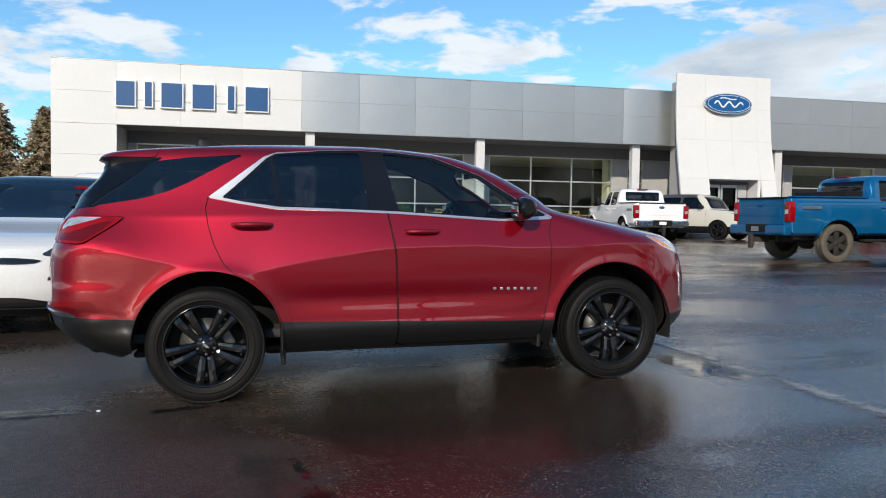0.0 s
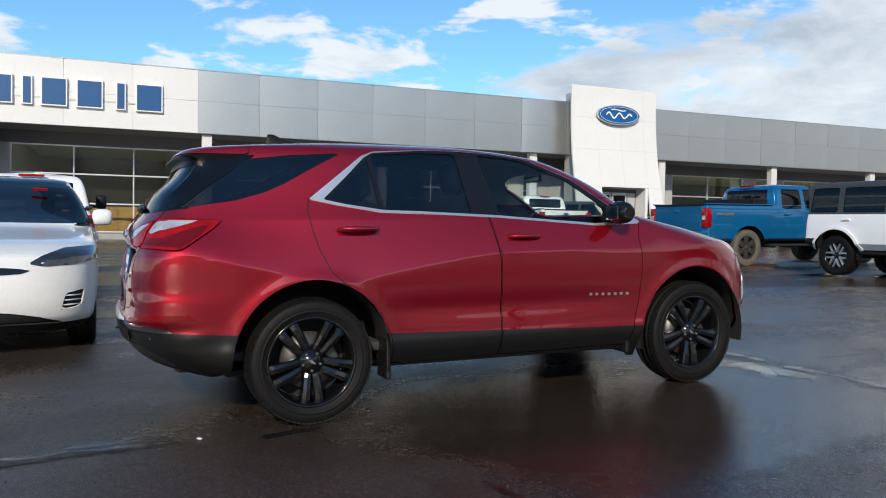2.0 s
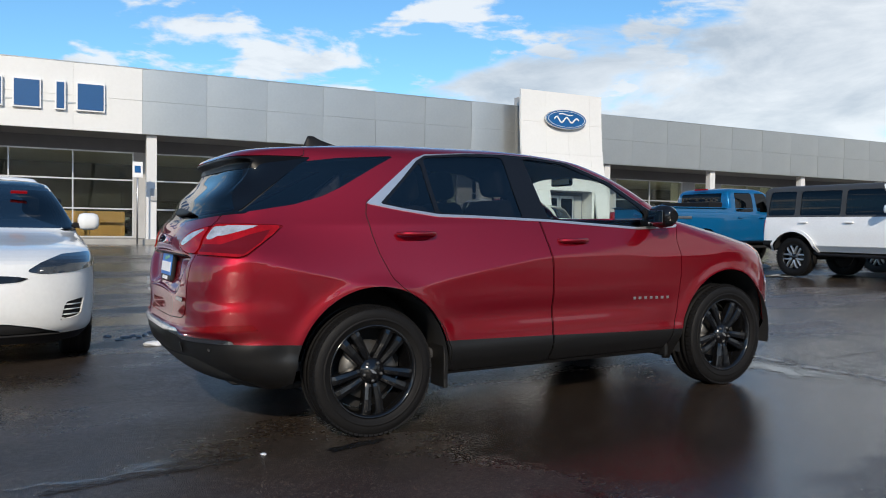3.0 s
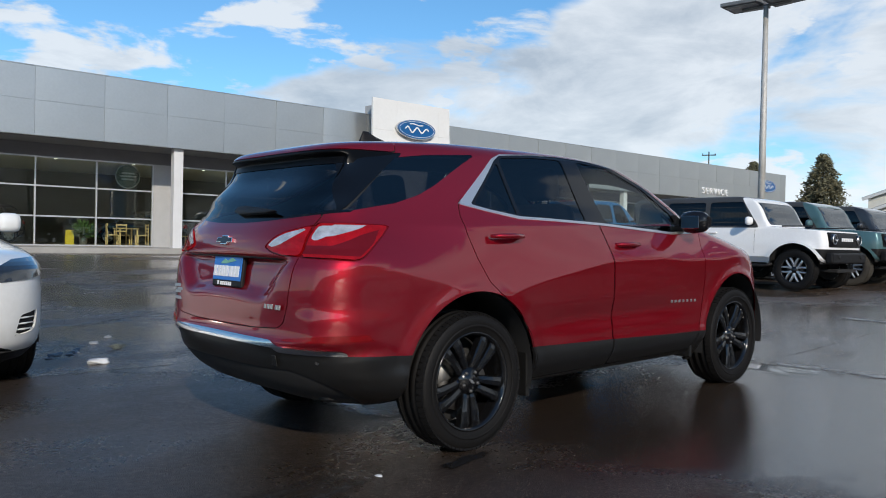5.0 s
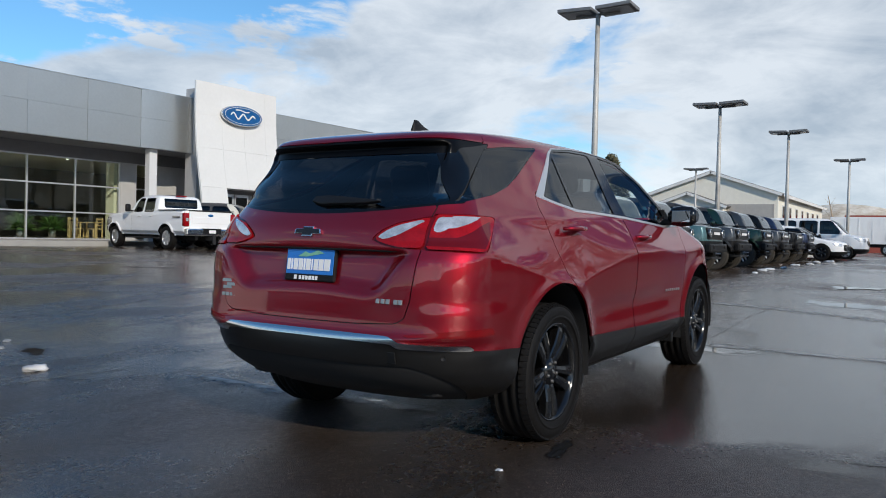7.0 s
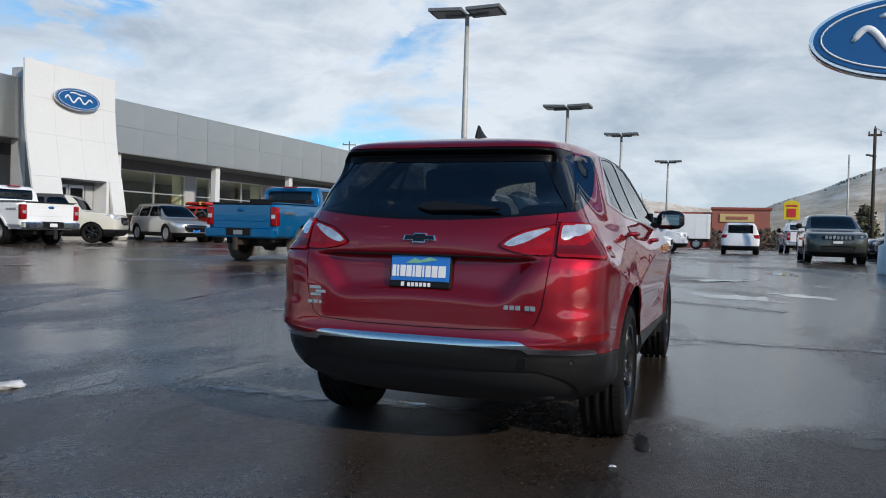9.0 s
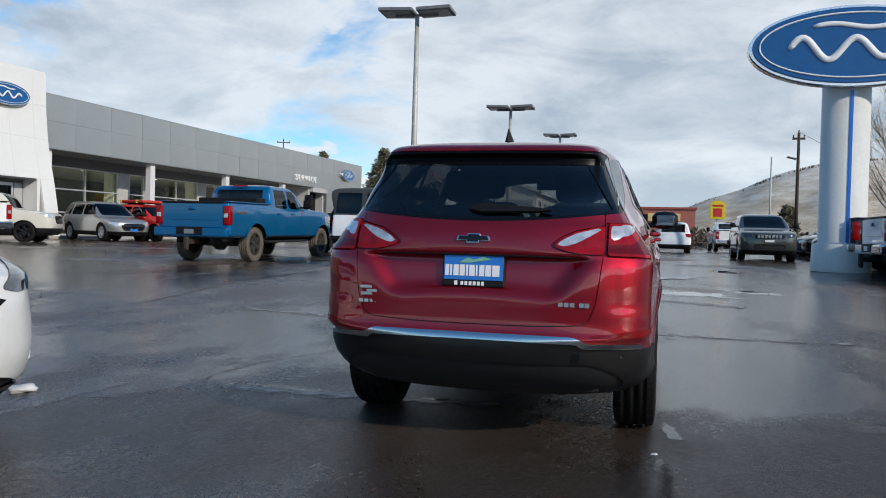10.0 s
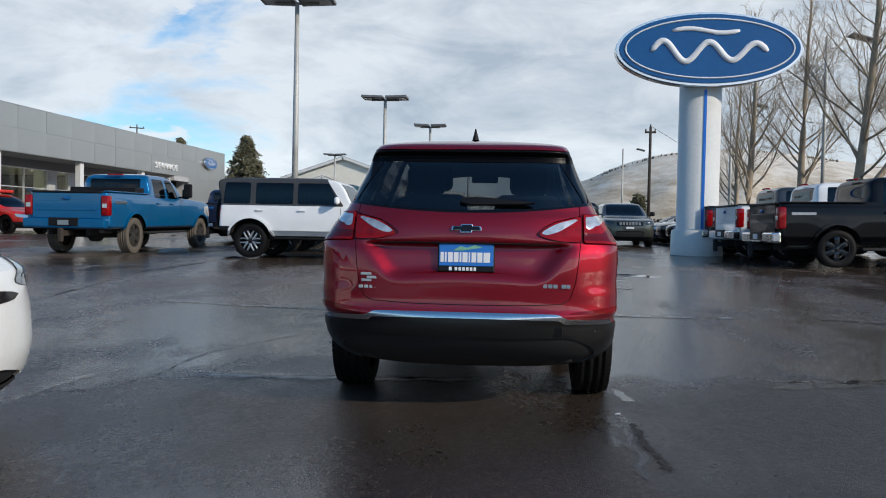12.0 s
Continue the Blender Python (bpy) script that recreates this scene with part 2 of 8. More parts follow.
LAMP_DEEP = material("deep_red_lens", (0.11, 0.003, 0.005), 0.1, coat=0.8, spec=0.0, var=0.1, var_scale=25)
REFLECTOR = material("red_reflector", (0.17, 0.003, 0.005), 0.15, coat=0.7, spec=0.0, var=0.2, var_scale=40)
LAMP_CLEAR = material("clear_lamp_lens", (0.68, 0.675, 0.665), 0.22, 0.6, coat=1.0, var=0.5, var_scale=26, bump=0.5, bump_scale=70)
LAMP_SMOKE = material("smoked_lamp_lens", (0.028, 0.034, 0.042), 0.10, 0.2, coat=1.0, var=0.4, var_scale=18)
LAMP_AMBER = material("amber_lens", (0.75, 0.22, 0.02), 0.15, coat=1.0)
WHITE_TEXT = material("white_lettering", (0.80, 0.80, 0.80), 0.5)
PLATE_BLUE = material("plate_blue", (0.02, 0.17, 0.55), 0.4, var=0.1, var_scale=20)
PLATE_GREEN = material("plate_green", (0.20, 0.45, 0.30), 0.5, var=0.2, var_scale=30)

PAINT_CACHE = {}


def paint(key, color, metal=0.0, grime=0.0, rough=0.3):
    if key not in PAINT_CACHE:
        PAINT_CACHE[key] = material(key + "_paint", color, rough, metal, 1.0, spec=0.1, var=0.04, grime=grime, var_scale=2.0)
    return PAINT_CACHE[key]


# ---- mesh helpers ----
def empty(name, m=None, **tags):
    e = new(name)
    e.empty_display_size = 0.2
    if m is not None:
        e.matrix_world = m
    return tagged(e, **tags)


def mesh_from(name, verts, faces, mat, normals=None, smooth=True):
    me = bpy.data.meshes.new(name)
    me.from_pydata([tuple(v) for v in verts], [], [tuple(f) for f in faces])
    me.materials.append(mat)
    if smooth:
        me.polygons.foreach_set("use_smooth", [True] * len(me.polygons))
    me.update()
    if normals is not None:
        me.normals_split_custom_set_from_vertices([tuple(n) for n in normals])
    return me


def part(name, data, mat=None, parent=None, label="", m=None, kind="", category=""):
    """Links a mesh (or a bmesh) as one object, under a thing if one is given."""
    if isinstance(data, bmesh.types.BMesh):
        me = bpy.data.meshes.new(name)
        data.to_mesh(me)
        data.free()
        me.materials.append(mat)
        data = me
    ob = new(name, data)
    if parent is not None:
        ob.parent = parent
    if m is not None:
        ob.matrix_basis = m
    return tagged(ob, label=label, kind=kind, category=category)


def bm_box(bm, lo, hi, bevel=0.0, m=None, seg=2):
    """A box from corner to corner, its edges rounded, added to bm."""
    lo, hi = Vector(lo), Vector(hi)
    r = bmesh.ops.create_cube(bm, size=1.0)
    vs = r["verts"]
    c, s = (lo + hi) / 2, hi - lo
    for v in vs:
        v.co = Vector((v.co.x * s.x, v.co.y * s.y, v.co.z * s.z)) + c
    if bevel:
        es = list({e for v in vs for e in v.link_edges})
        g = bmesh.ops.bevel(bm, geom=es, offset=min(bevel, 0.45 * min(abs(k) for k in s)), segments=seg, affect="EDGES", profile=0.5)
        vs = list({v for f in g["faces"] for v in f.verts} | {v for v in vs if v.is_valid})
    if m is not None:
        bmesh.ops.transform(bm, matrix=m, verts=vs)
    return vs


def box(lo, hi, bevel=0.0, m=None):
    bm = bmesh.new()
    bm_box(bm, lo, hi, bevel, m)
    return bm


def smooth(bm):
    for f in bm.faces:
        f.smooth = True
    return bm


def bm_tube(bm, pts, radii, sides=10, caps=True):
    """A round bar through the points with a radius at each."""
    rings = []
    for i, p in enumerate(pts):
        p = Vector(p)
        a, b = Vector(pts[max(i - 1, 0)]), Vector(pts[min(i + 1, len(pts) - 1)])
        q = (b - a).to_track_quat("Z", "Y")
        rings.append([bm.verts.new(p + q @ Vector((math.cos(k * 2 * math.pi / sides) * radii[i], math.sin(k * 2 * math.pi / sides) * radii[i], 0))) for k in range(sides)])
    for r0, r1 in zip(rings, rings[1:]):
        for k in range(sides):
            f = bm.faces.new((r0[k], r0[(k + 1) % sides], r1[(k + 1) % sides], r1[k]))
            f.smooth = True
    if caps:
        bm.faces.new(rings[0][::-1])
        bm.faces.new(rings[-1])
    return bm


def tube(pts, radii, sides=10):
    return bm_tube(bmesh.new(), pts, radii if hasattr(radii, "__len__") else [radii] * len(pts), sides)


def lathe(profile, steps=40, m=None):
    """Turns (radius, y) pairs about the y axis."""
    bm = bmesh.new()
    rings = []
    for r, y in profile:
        rings.append([bm.verts.new((r * math.cos(a * 2 * math.pi / steps), y, r * math.sin(a * 2 * math.pi / steps))) for a in range(steps)])
    for r0, r1 in zip(rings, rings[1:]):
        for k in range(steps):
            f = bm.faces.new((r0[k], r0[(k + 1) % steps], r1[(k + 1) % steps], r1[k]))
            f.smooth = True
    if m is not None:
        bmesh.ops.transform(bm, matrix=m, verts=bm.verts)
    return bm


def prism(poly, y0, y1, bevel=0.0, m=None):
    """A side-view outline (x, z) made solid from y0 to y1."""
    bm = bmesh.new()
    a = [bm.verts.new((x, y0, z)) for x, z in poly]
    b = [bm.verts.new((x, y1, z)) for x, z in poly]
    n = len(poly)
    bm.faces.new(a)
    bm.faces.new(b[::-1])
    for k in range(n):
        bm.faces.new((a[k], b[k], b[(k + 1) % n], a[(k + 1) % n]))
    bmesh.ops.recalc_face_normals(bm, faces=bm.faces)
    if bevel:
        bmesh.ops.bevel(bm, geom=bm.edges[:], offset=bevel, segments=2, affect="EDGES", profile=0.5, clamp_overlap=True)
    if m is not None:
        bmesh.ops.transform(bm, matrix=m, verts=bm.verts)
    return bm


def spline(table):
    """A smooth curve through (key, value) pairs that never overshoots."""
    a = np.array(table, float)
    x, y = a[:, 0], a[:, 1]
    h, d = np.diff(x), np.diff(y) / np.diff(x)
    m = np.zeros(len(x))
    m[0], m[-1] = d[0], d[-1]
    for i in range(1, len(x) - 1):
        if d[i - 1] * d[i] > 0:
            w1, w2 = 2 * h[i] + h[i - 1], h[i] + 2 * h[i - 1]
            m[i] = (w1 + w2) / (w1 / d[i - 1] + w2 / d[i])

    def f(q):
        q = np.clip(np.asarray(q, float), x[0], x[-1])
        i = np.clip(np.searchsorted(x, q, side="right") - 1, 0, len(h) - 1)
        t = (q - x[i]) / h[i]
        return y[i] * (1 + 2 * t) * (1 - t) ** 2 + m[i] * h[i] * t * (1 - t) ** 2 + y[i + 1] * t * t * (3 - 2 * t) + m[i + 1] * h[i] * t * t * (t - 1)
    return f


def rounded(poly, r=0.025):
    """Rounds the corners of a closed outline."""
    out = []
    n = len(poly)
    for k in range(n):
        a, b, c = Vector(poly[k - 1]), Vector(poly[k]), Vector(poly[(k + 1) % n])
        u, v = a - b, c - b
        q = min(r, 0.4 * u.length, 0.4 * v.length)
        s, e = b + u.normalized() * q, b + v.normalized() * q
        for t in (0.0, 0.33, 0.67, 1.0):
            out.append(tuple(s * (1 - t) ** 2 + b * 2 * t * (1 - t) + e * t * t))
    return out


def sd_poly(u, v, poly):
    """Signed distance to a closed outline, negative inside."""
    d = np.full(u.shape, 1e9)
    s = np.ones(u.shape)
    n = len(poly)
    for i in range(n):
        (xi, yi), (xj, yj) = poly[i], poly[i - 1]
        ex, ey, wx, wy = xj - xi, yj - yi, u - xi, v - yi
        k = np.clip((wx * ex + wy * ey) / (ex * ex + ey * ey + 1e-12), 0, 1)
        d = np.minimum(d, (wx - ex * k) ** 2 + (wy - ey * k) ** 2)
        c1, c2, c3 = v >= yi, v < yj, ex * wy > ey * wx
        s = np.where((c1 & c2 & c3) | (~c1 & ~c2 & ~c3), -s, s)
    return s * np.sqrt(d)


class Shell:
    """One side (y < 0) of a car's skin, laid up from level outlines, then cut into panels."""

    def __init__(s, levels, rear, front, half, rl, fl, rp=2.6, fp=2.3, nr=22, ns=70, nf=22, shape=None):
        z = np.array(levels, float)[:, None]
        xr, xf = rear(z), front(z)
        span = xf - xr
        lr, lf = np.minimum(rl(z), span * 0.45), np.minimum(fl(z), span * 0.45)
        a, b = np.linspace(0, np.pi / 2, nr)[None, :], np.linspace(np.pi / 2, 0, nf)[None, :]
        c = np.linspace(0, 1, ns + 2)[None, 1:-1]
        x0, x1 = xr + lr, xf - lf
        x = np.hstack([xr + lr * (1 - np.cos(a) ** (2 / rp)), x0 + (x1 - x0) * c, xf - lf * (1 - np.cos(b) ** (2 / fp))])
        e = np.hstack([np.sin(a) ** (2 / rp) + 0 * z, np.ones_like(c) + 0 * z, np.sin(b) ** (2 / fp) + 0 * z])
        zz = z + 0 * x
        P = np.stack([x, -half(x, zz) * e, zz], -1)
        P[:, 0, 1] = P[:, -1, 1] = 0
        if shape:
            P = shape(P)
        du, dv = np.gradient(P, axis=1), np.gradient(P, axis=0)
        nrm = np.cross(du, dv)
        nrm /= np.linalg.norm(nrm, axis=-1, keepdims=True) + 1e-12
        nrm[:, 0, 1] = nrm[:, -1, 1] = 0
        s.V, s.N = [tuple(p) for p in P.reshape(-1, 3)], [tuple(p) for p in nrm.reshape(-1, 3)]
        nl, nc = P.shape[:2]
        s.F = [[i * nc + j, i * nc + j + 1, (i + 1) * nc + j + 1, (i + 1) * nc + j] for i in range(nl - 1) for j in range(nc - 1)]
        s.lab = ["body"] * len(s.F)

    def carve(s, dist, new_label, src=("body",)):
        V = np.array(s.V)
        d = list(dist(V[:, 0], V[:, 1], V[:, 2]))
        cache = {}

        def mid(i, j):
            k = (min(i, j), max(i, j))
            if k not in cache:
                t = d[i] / (d[i] - d[j])
                s.V.append(tuple(p + (q - p) * t for p, q in zip(s.V[i], s.V[j])))
                n = [p + (q - p) * t for p, q in zip(s.N[i], s.N[j])]
                ln = math.sqrt(sum(c * c for c in n)) or 1
                s.N.append(tuple(c / ln for c in n))
                d.append(0.0)
                cache[k] = len(s.V) - 1
            return cache[k]
        for fi in range(len(s.F)):
            if s.lab[fi] not in src:
                continue
            f = s.F[fi]
            ds = [d[i] for i in f]
            if min(ds) >= 0:
                continue
            if max(ds) <= 0:
                s.lab[fi] = new_label
                continue
            inn, out = [], []
            for k, i in enumerate(f):
                j = f[(k + 1) % len(f)]
                if d[i] <= 0:
                    inn.append(i)
                if d[i] >= 0:
                    out.append(i)
                if d[i] * d[j] < 0:
                    q = mid(i, j)
                    inn.append(q)
                    out.append(q)
            if len(inn) > 2:
                if len(out) > 2:
                    s.F.append(inn)
                    s.lab.append(new_label)
                    s.F[fi] = out
                else:
                    s.lab[fi] = new_label

    def side(s, poly, new_label, src=("body",), also=None):
        s.carve(lambda x, y, z: sd_poly(x, z, poly) if also is None else np.maximum(sd_poly(x, z, poly), also(x, y, z)), new_label, src)

    def panel(s, dist, label, gap=0.0055, src=("body",)):
        """A panel with a shut line all round its inside edge."""
        s.carve(dist, "shut_line", src)
        s.carve(lambda x, y, z: dist(x, y, z) + gap, label, ("shut_line",))

    def back(s, poly, new_label, src=("body",), limit=0.3):
        s.carve(lambda x, y, z: np.maximum(sd_poly(y, z, poly), x - limit), new_label, src)

    def mesh(s, name, labels, mat, lift=0.0, skirt=0.02, mirror="", keep=None):
        """The faces with these labels as a mesh: lifted off the skin, with turned-in edges. mirror: '' near side, 'far', or 'both' joined."""
        fs = [f for f, l in zip(s.F, s.lab) if l in labels]
        if keep:
            fs = [f for f in fs if keep(*np.mean([s.V[i] for i in f], axis=0))]
        if not fs:
            return None
        used = sorted({i for f in fs for i in f})
        ix = {i: k for k, i in enumerate(used)}
        P, N = np.array([s.V[i] for i in used]), np.array([s.N[i] for i in used])
        P = P + N * lift
        F = [[ix[i] for i in f] for f in fs]
        edges = {}
        for f in F:
            for a, b in zip(f, f[1:] + f[:1]):
                edges[(a, b)] = 1
        rim = [(a, b) for a, b in edges if (b, a) not in edges and not (abs(P[a, 1]) < 1e-6 and abs(P[b, 1]) < 1e-6)]
        verts, norms, faces = [P], [N], list(F)
        if skirt and rim:
            ids = sorted({i for e in rim for i in e})
            k0 = len(P)
            m1, m2 = {i: k0 + k for k, i in enumerate(ids)}, {i: k0 + len(ids) + k for k, i in enumerate(ids)}
            c = P.mean(axis=0)
            side_n = []
            for i in ids:
                v = P[i] - c
                v = v - N[i] * v.dot(N[i])
                side_n.append(v / (np.linalg.norm(v) + 1e-9))
            verts += [P[ids], P[ids] - N[ids] * skirt]
            norms += [np.array(side_n)] * 2
            faces += [[m1[b], m1[a], m2[a], m2[b]] for a, b in rim]
        P, N = np.vstack(verts), np.vstack(norms)
        if mirror:
            n = len(P)
            Q, M = P * (1, -1, 1), N * (1, -1, 1)
            flip = [f[::-1] for f in faces]
            if mirror == "far":
                P, N, faces = Q, M, flip
            else:
                same = {i: i for i in range(n) if abs(P[i, 1]) < 1e-6}
                faces = faces + [[same.get(i, i + n) for i in f] for f in flip]
                P, N = np.vstack([P, Q]), np.vstack([N, M])
        return mesh_from(name, P, faces, mat, N)


def pair(shell, name, labels, mat, parent, lift=0.0, skirt=0.02, label="", keep=None):
    """The near and the far copy of a side panel, each an object."""
    obs = []
    for side in ("", "far"):
        me = shell.mesh(name, labels, mat, lift, skirt, side, keep)
        if me:
            obs.append(part(name, me, parent=parent, label=label))
    return obs


def across(shell, name, labels, mat, parent, lift=0.0, skirt=0.02, label="", keep=None):
    """A panel that runs across the car."""
    me = shell.mesh(name, labels, mat, lift, skirt, "both", keep)
    return part(name, me, parent=parent, label=label) if me else None

# ---- wheels ----
def tyre_bm(r, width, rim_r, steps=56, grooves=True):
    w = width / 2
    prof = [(rim_r, -w * 0.86), (rim_r + 0.012, -w * 0.92), (rim_r + (r - rim_r) * 0.5, -w * 1.02), (r - 0.025, -w * 0.97), (r - 0.006, -w * 0.84)]
    if grooves:
        for c in (-0.5, -0.05, 0.42):
            prof += [(r, w * (c - 0.09)), (r - 0.008, w * (c - 0.07)), (r - 0.008, w * (c + 0.07)), (r, w * (c + 0.09))]
    prof += [(r - 0.006, w * 0.84), (r - 0.025, w * 0.97), (rim_r + (r - rim_r) * 0.5, w * 1.02), (rim_r, w * 0.86)]
    return lathe(prof, steps)


def spoke_wheel(name, parent, at, r, width, rim_r, rim_mat, tyre_mat=None, spokes=5, twin=True, out=-1, label="", tread=False, detail=True, face=None, split=False):
    """A wheel whose outer face looks along out * y: tyre, rim, spokes, cap, nuts, brake disc."""
    hub = new(name)
    hub.parent = parent
    hub.matrix_basis = pose(*at, 0, 0, 0 if out < 0 else 180)
    tagged(hub, label=label)
    part("tyre", tyre_bm(r, width, rim_r, 56 if detail else 32), tyre_mat or RUBBER, hub, "black rubber tyre" if tyre_mat is None else "tyre caked in dried mud")
    if detail and not tread:
        bm = bmesh.new()
        for k in range(72):
            a = k * 2 * math.pi / 72
            for s in (-1, 1):
                m = Matrix.Rotation(a + s * 0.02, 4, "Y") @ Matrix.Translation((r - 0.003, s * width * 0.385, 0)) @ Matrix.Rotation(s * 0.26, 4, "Z")
                bm_box(bm, (-0.016, -width * 0.085, -0.0125), (0.0016, width * 0.085, 0.0125), 0, m)
        part("tread_block", bm, tyre_mat or RUBBER, hub, kind="stuff")
        part("sidewall_ring", lathe([(rim_r + 0.030, -width * 0.508), (rim_r + 0.034, -width * 0.520), (rim_r + 0.040, -width * 0.520), (rim_r + 0.044, -width * 0.508)], 56), tyre_mat or RUBBER, hub)
    if tread:
        bm = bmesh.new()
        n = 46
        for k in range(n):
            a = k * 2 * math.pi / n
            for s in (-1, 1):
                m = Matrix.Rotation(a + s * 0.05, 4, "Y") @ Matrix.Translation((r - 0.002, s * width * 0.36, 0))
                bm_box(bm, (-0.018, -width * 0.14, -r * 0.036), (0.001, width * 0.14, r * 0.036), 0, m)
        part("tread_block", bm, tyre_mat or RUBBER, hub, kind="stuff")
    w = width / 2
    lip = lathe([(rim_r * 0.90, w * 0.5), (rim_r * 0.93, -w * 0.60), (rim_r * 0.97, -w * 0.86), (rim_r + 0.004, -w * 0.92), (rim_r + 0.004, -w * 0.80)], 56 if detail else 28)
    rim = part("rim", lip, rim_mat, hub)
    bm = bmesh.new()
    yf = -w * 0.78
    for k in range(spokes):
        a = k * 2 * math.pi / spokes + (-math.pi / 2 if split else math.pi / 2)
        for off in ((-1, 1) if split else ()):
            # a ridged blade, close to its twin at the hub and spread at the lip
            rows = []
            for q, sp, wd, dy in ((0.16, 0.018, 0.038, 0.026), (0.34, 0.024, 0.044, 0.012), (0.60, 0.032, 0.050, 0.0), (0.84, 0.039, 0.056, -0.002), (0.985, 0.043, 0.064, 0.006)):
                rr = q * rim_r
                row = []
                for du, dv in ((-0.5, 0.050), (-0.5, 0.008), (-0.40, 0.0), (0.02, -0.005), (0.40, 0.001), (0.5, 0.010), (0.5, 0.050)):
                    t = off * (sp + du * wd)
                    row.append(bm.verts.new((rr * math.cos(a) - t * math.sin(a), yf + dy + dv, rr * math.sin(a) + t * math.cos(a))))
                rows.append(row)
            for r0, r1 in zip(rows, rows[1:]):
                for i in range(6):
                    bm.faces.new((r0[i], r0[i + 1], r1[i + 1], r1[i]))
        for off in (() if split else (-1, 1) if twin else (0,)):
            # each bar tapers from the hub out to the lip, bowed outward
            prof = []
            for q, wd, dy in ((0.12, 0.044, 0.018), (0.42, 0.050, 0.004), (0.75, 0.052, 0.0), (0.97, 0.058, 0.010)):
                rr = q * rim_r
                sp = off * ((0.002 if q < 0.2 else 0.010 if q < 0.5 else 0.050 if q < 0.9 else 0.088) if face else (0.014 + 0.037 * q)) * rim_r / 0.24 if twin else 0
                prof.append((rr, sp, wd * rim_r / 0.24 * (0.80 if face else 1.0 if twin else 2.2), yf + dy))
            ring = []
            for rr, sp, wd, y in prof:
                row = []
                for du, dy in ((-0.5, 0.035), (-0.42, 0.0), (-0.15, -0.006), (0.15, -0.006), (0.42, 0.0), (0.5, 0.035)):
                    t = sp + du * wd
                    row.append(bm.verts.new((rr * math.cos(a) - t * math.sin(a), y + dy, rr * math.sin(a) + t * math.cos(a))))
                ring.append(row)
            for r0, r1 in zip(ring, ring[1:]):
                for i in range(5):
                    bm.faces.new((r0[i], r0[i + 1], r1[i + 1], r1[i]))
    bmesh.ops.recalc_face_normals(bm, faces=bm.faces)
    part("spoke", bm, face or rim_mat, hub)
    part("hub_cap", smooth(lathe([(0.0005, yf - 0.002), (0.030, yf - 0.002), (0.036, yf + 0.004), (0.070, yf + 0.010), (0.075, yf + 0.05)], 24)), rim_mat, hub)
    if detail:
        for k in range(5):
            a = k * 2 * math.pi / 5 + (-math.pi / 2 if split else math.pi / 2 + math.pi / 5)
            part("lug_nut", lathe([(0.0005, yf - 0.004), (0.008, yf - 0.003), (0.0105, yf + 0.008), (0.0105, yf + 0.02)], 6, pose(0.052 * math.cos(a), 0, 0.052 * math.sin(a))), STEEL, hub)
    if split:
        part("cap_mark", prism([(-0.022, -0.003), (-0.008, -0.003), (-0.008, -0.007), (0.010, -0.007), (0.010, -0.003), (0.022, -0.003), (0.020, 0.004), (0.008, 0.004), (0.008, 0.007), (-0.010, 0.007), (-0.010, 0.004), (-0.020, 0.004)], yf - 0.004, yf - 0.001, 0, Matrix.Rotation(0.6, 4, "Y")), BADGE, hub)
        part("brake_caliper", box((0.085, -0.02, -0.09), (0.165, 0.06, 0.09), 0.02, Matrix.Rotation(-0.45, 4, "Y")), STEEL, hub)
    part("brake_disc", lathe([(0.06, 0.0), (0.155 * rim_r / 0.24, 0.0), (0.155 * rim_r / 0.24, 0.02), (0.06, 0.02)], 32), STEEL, hub)
    part("inner_barrel", lathe([(rim_r * 0.89, w * 0.6), (0.05, w * 0.62)], 28), DARK, hub)
    return hub


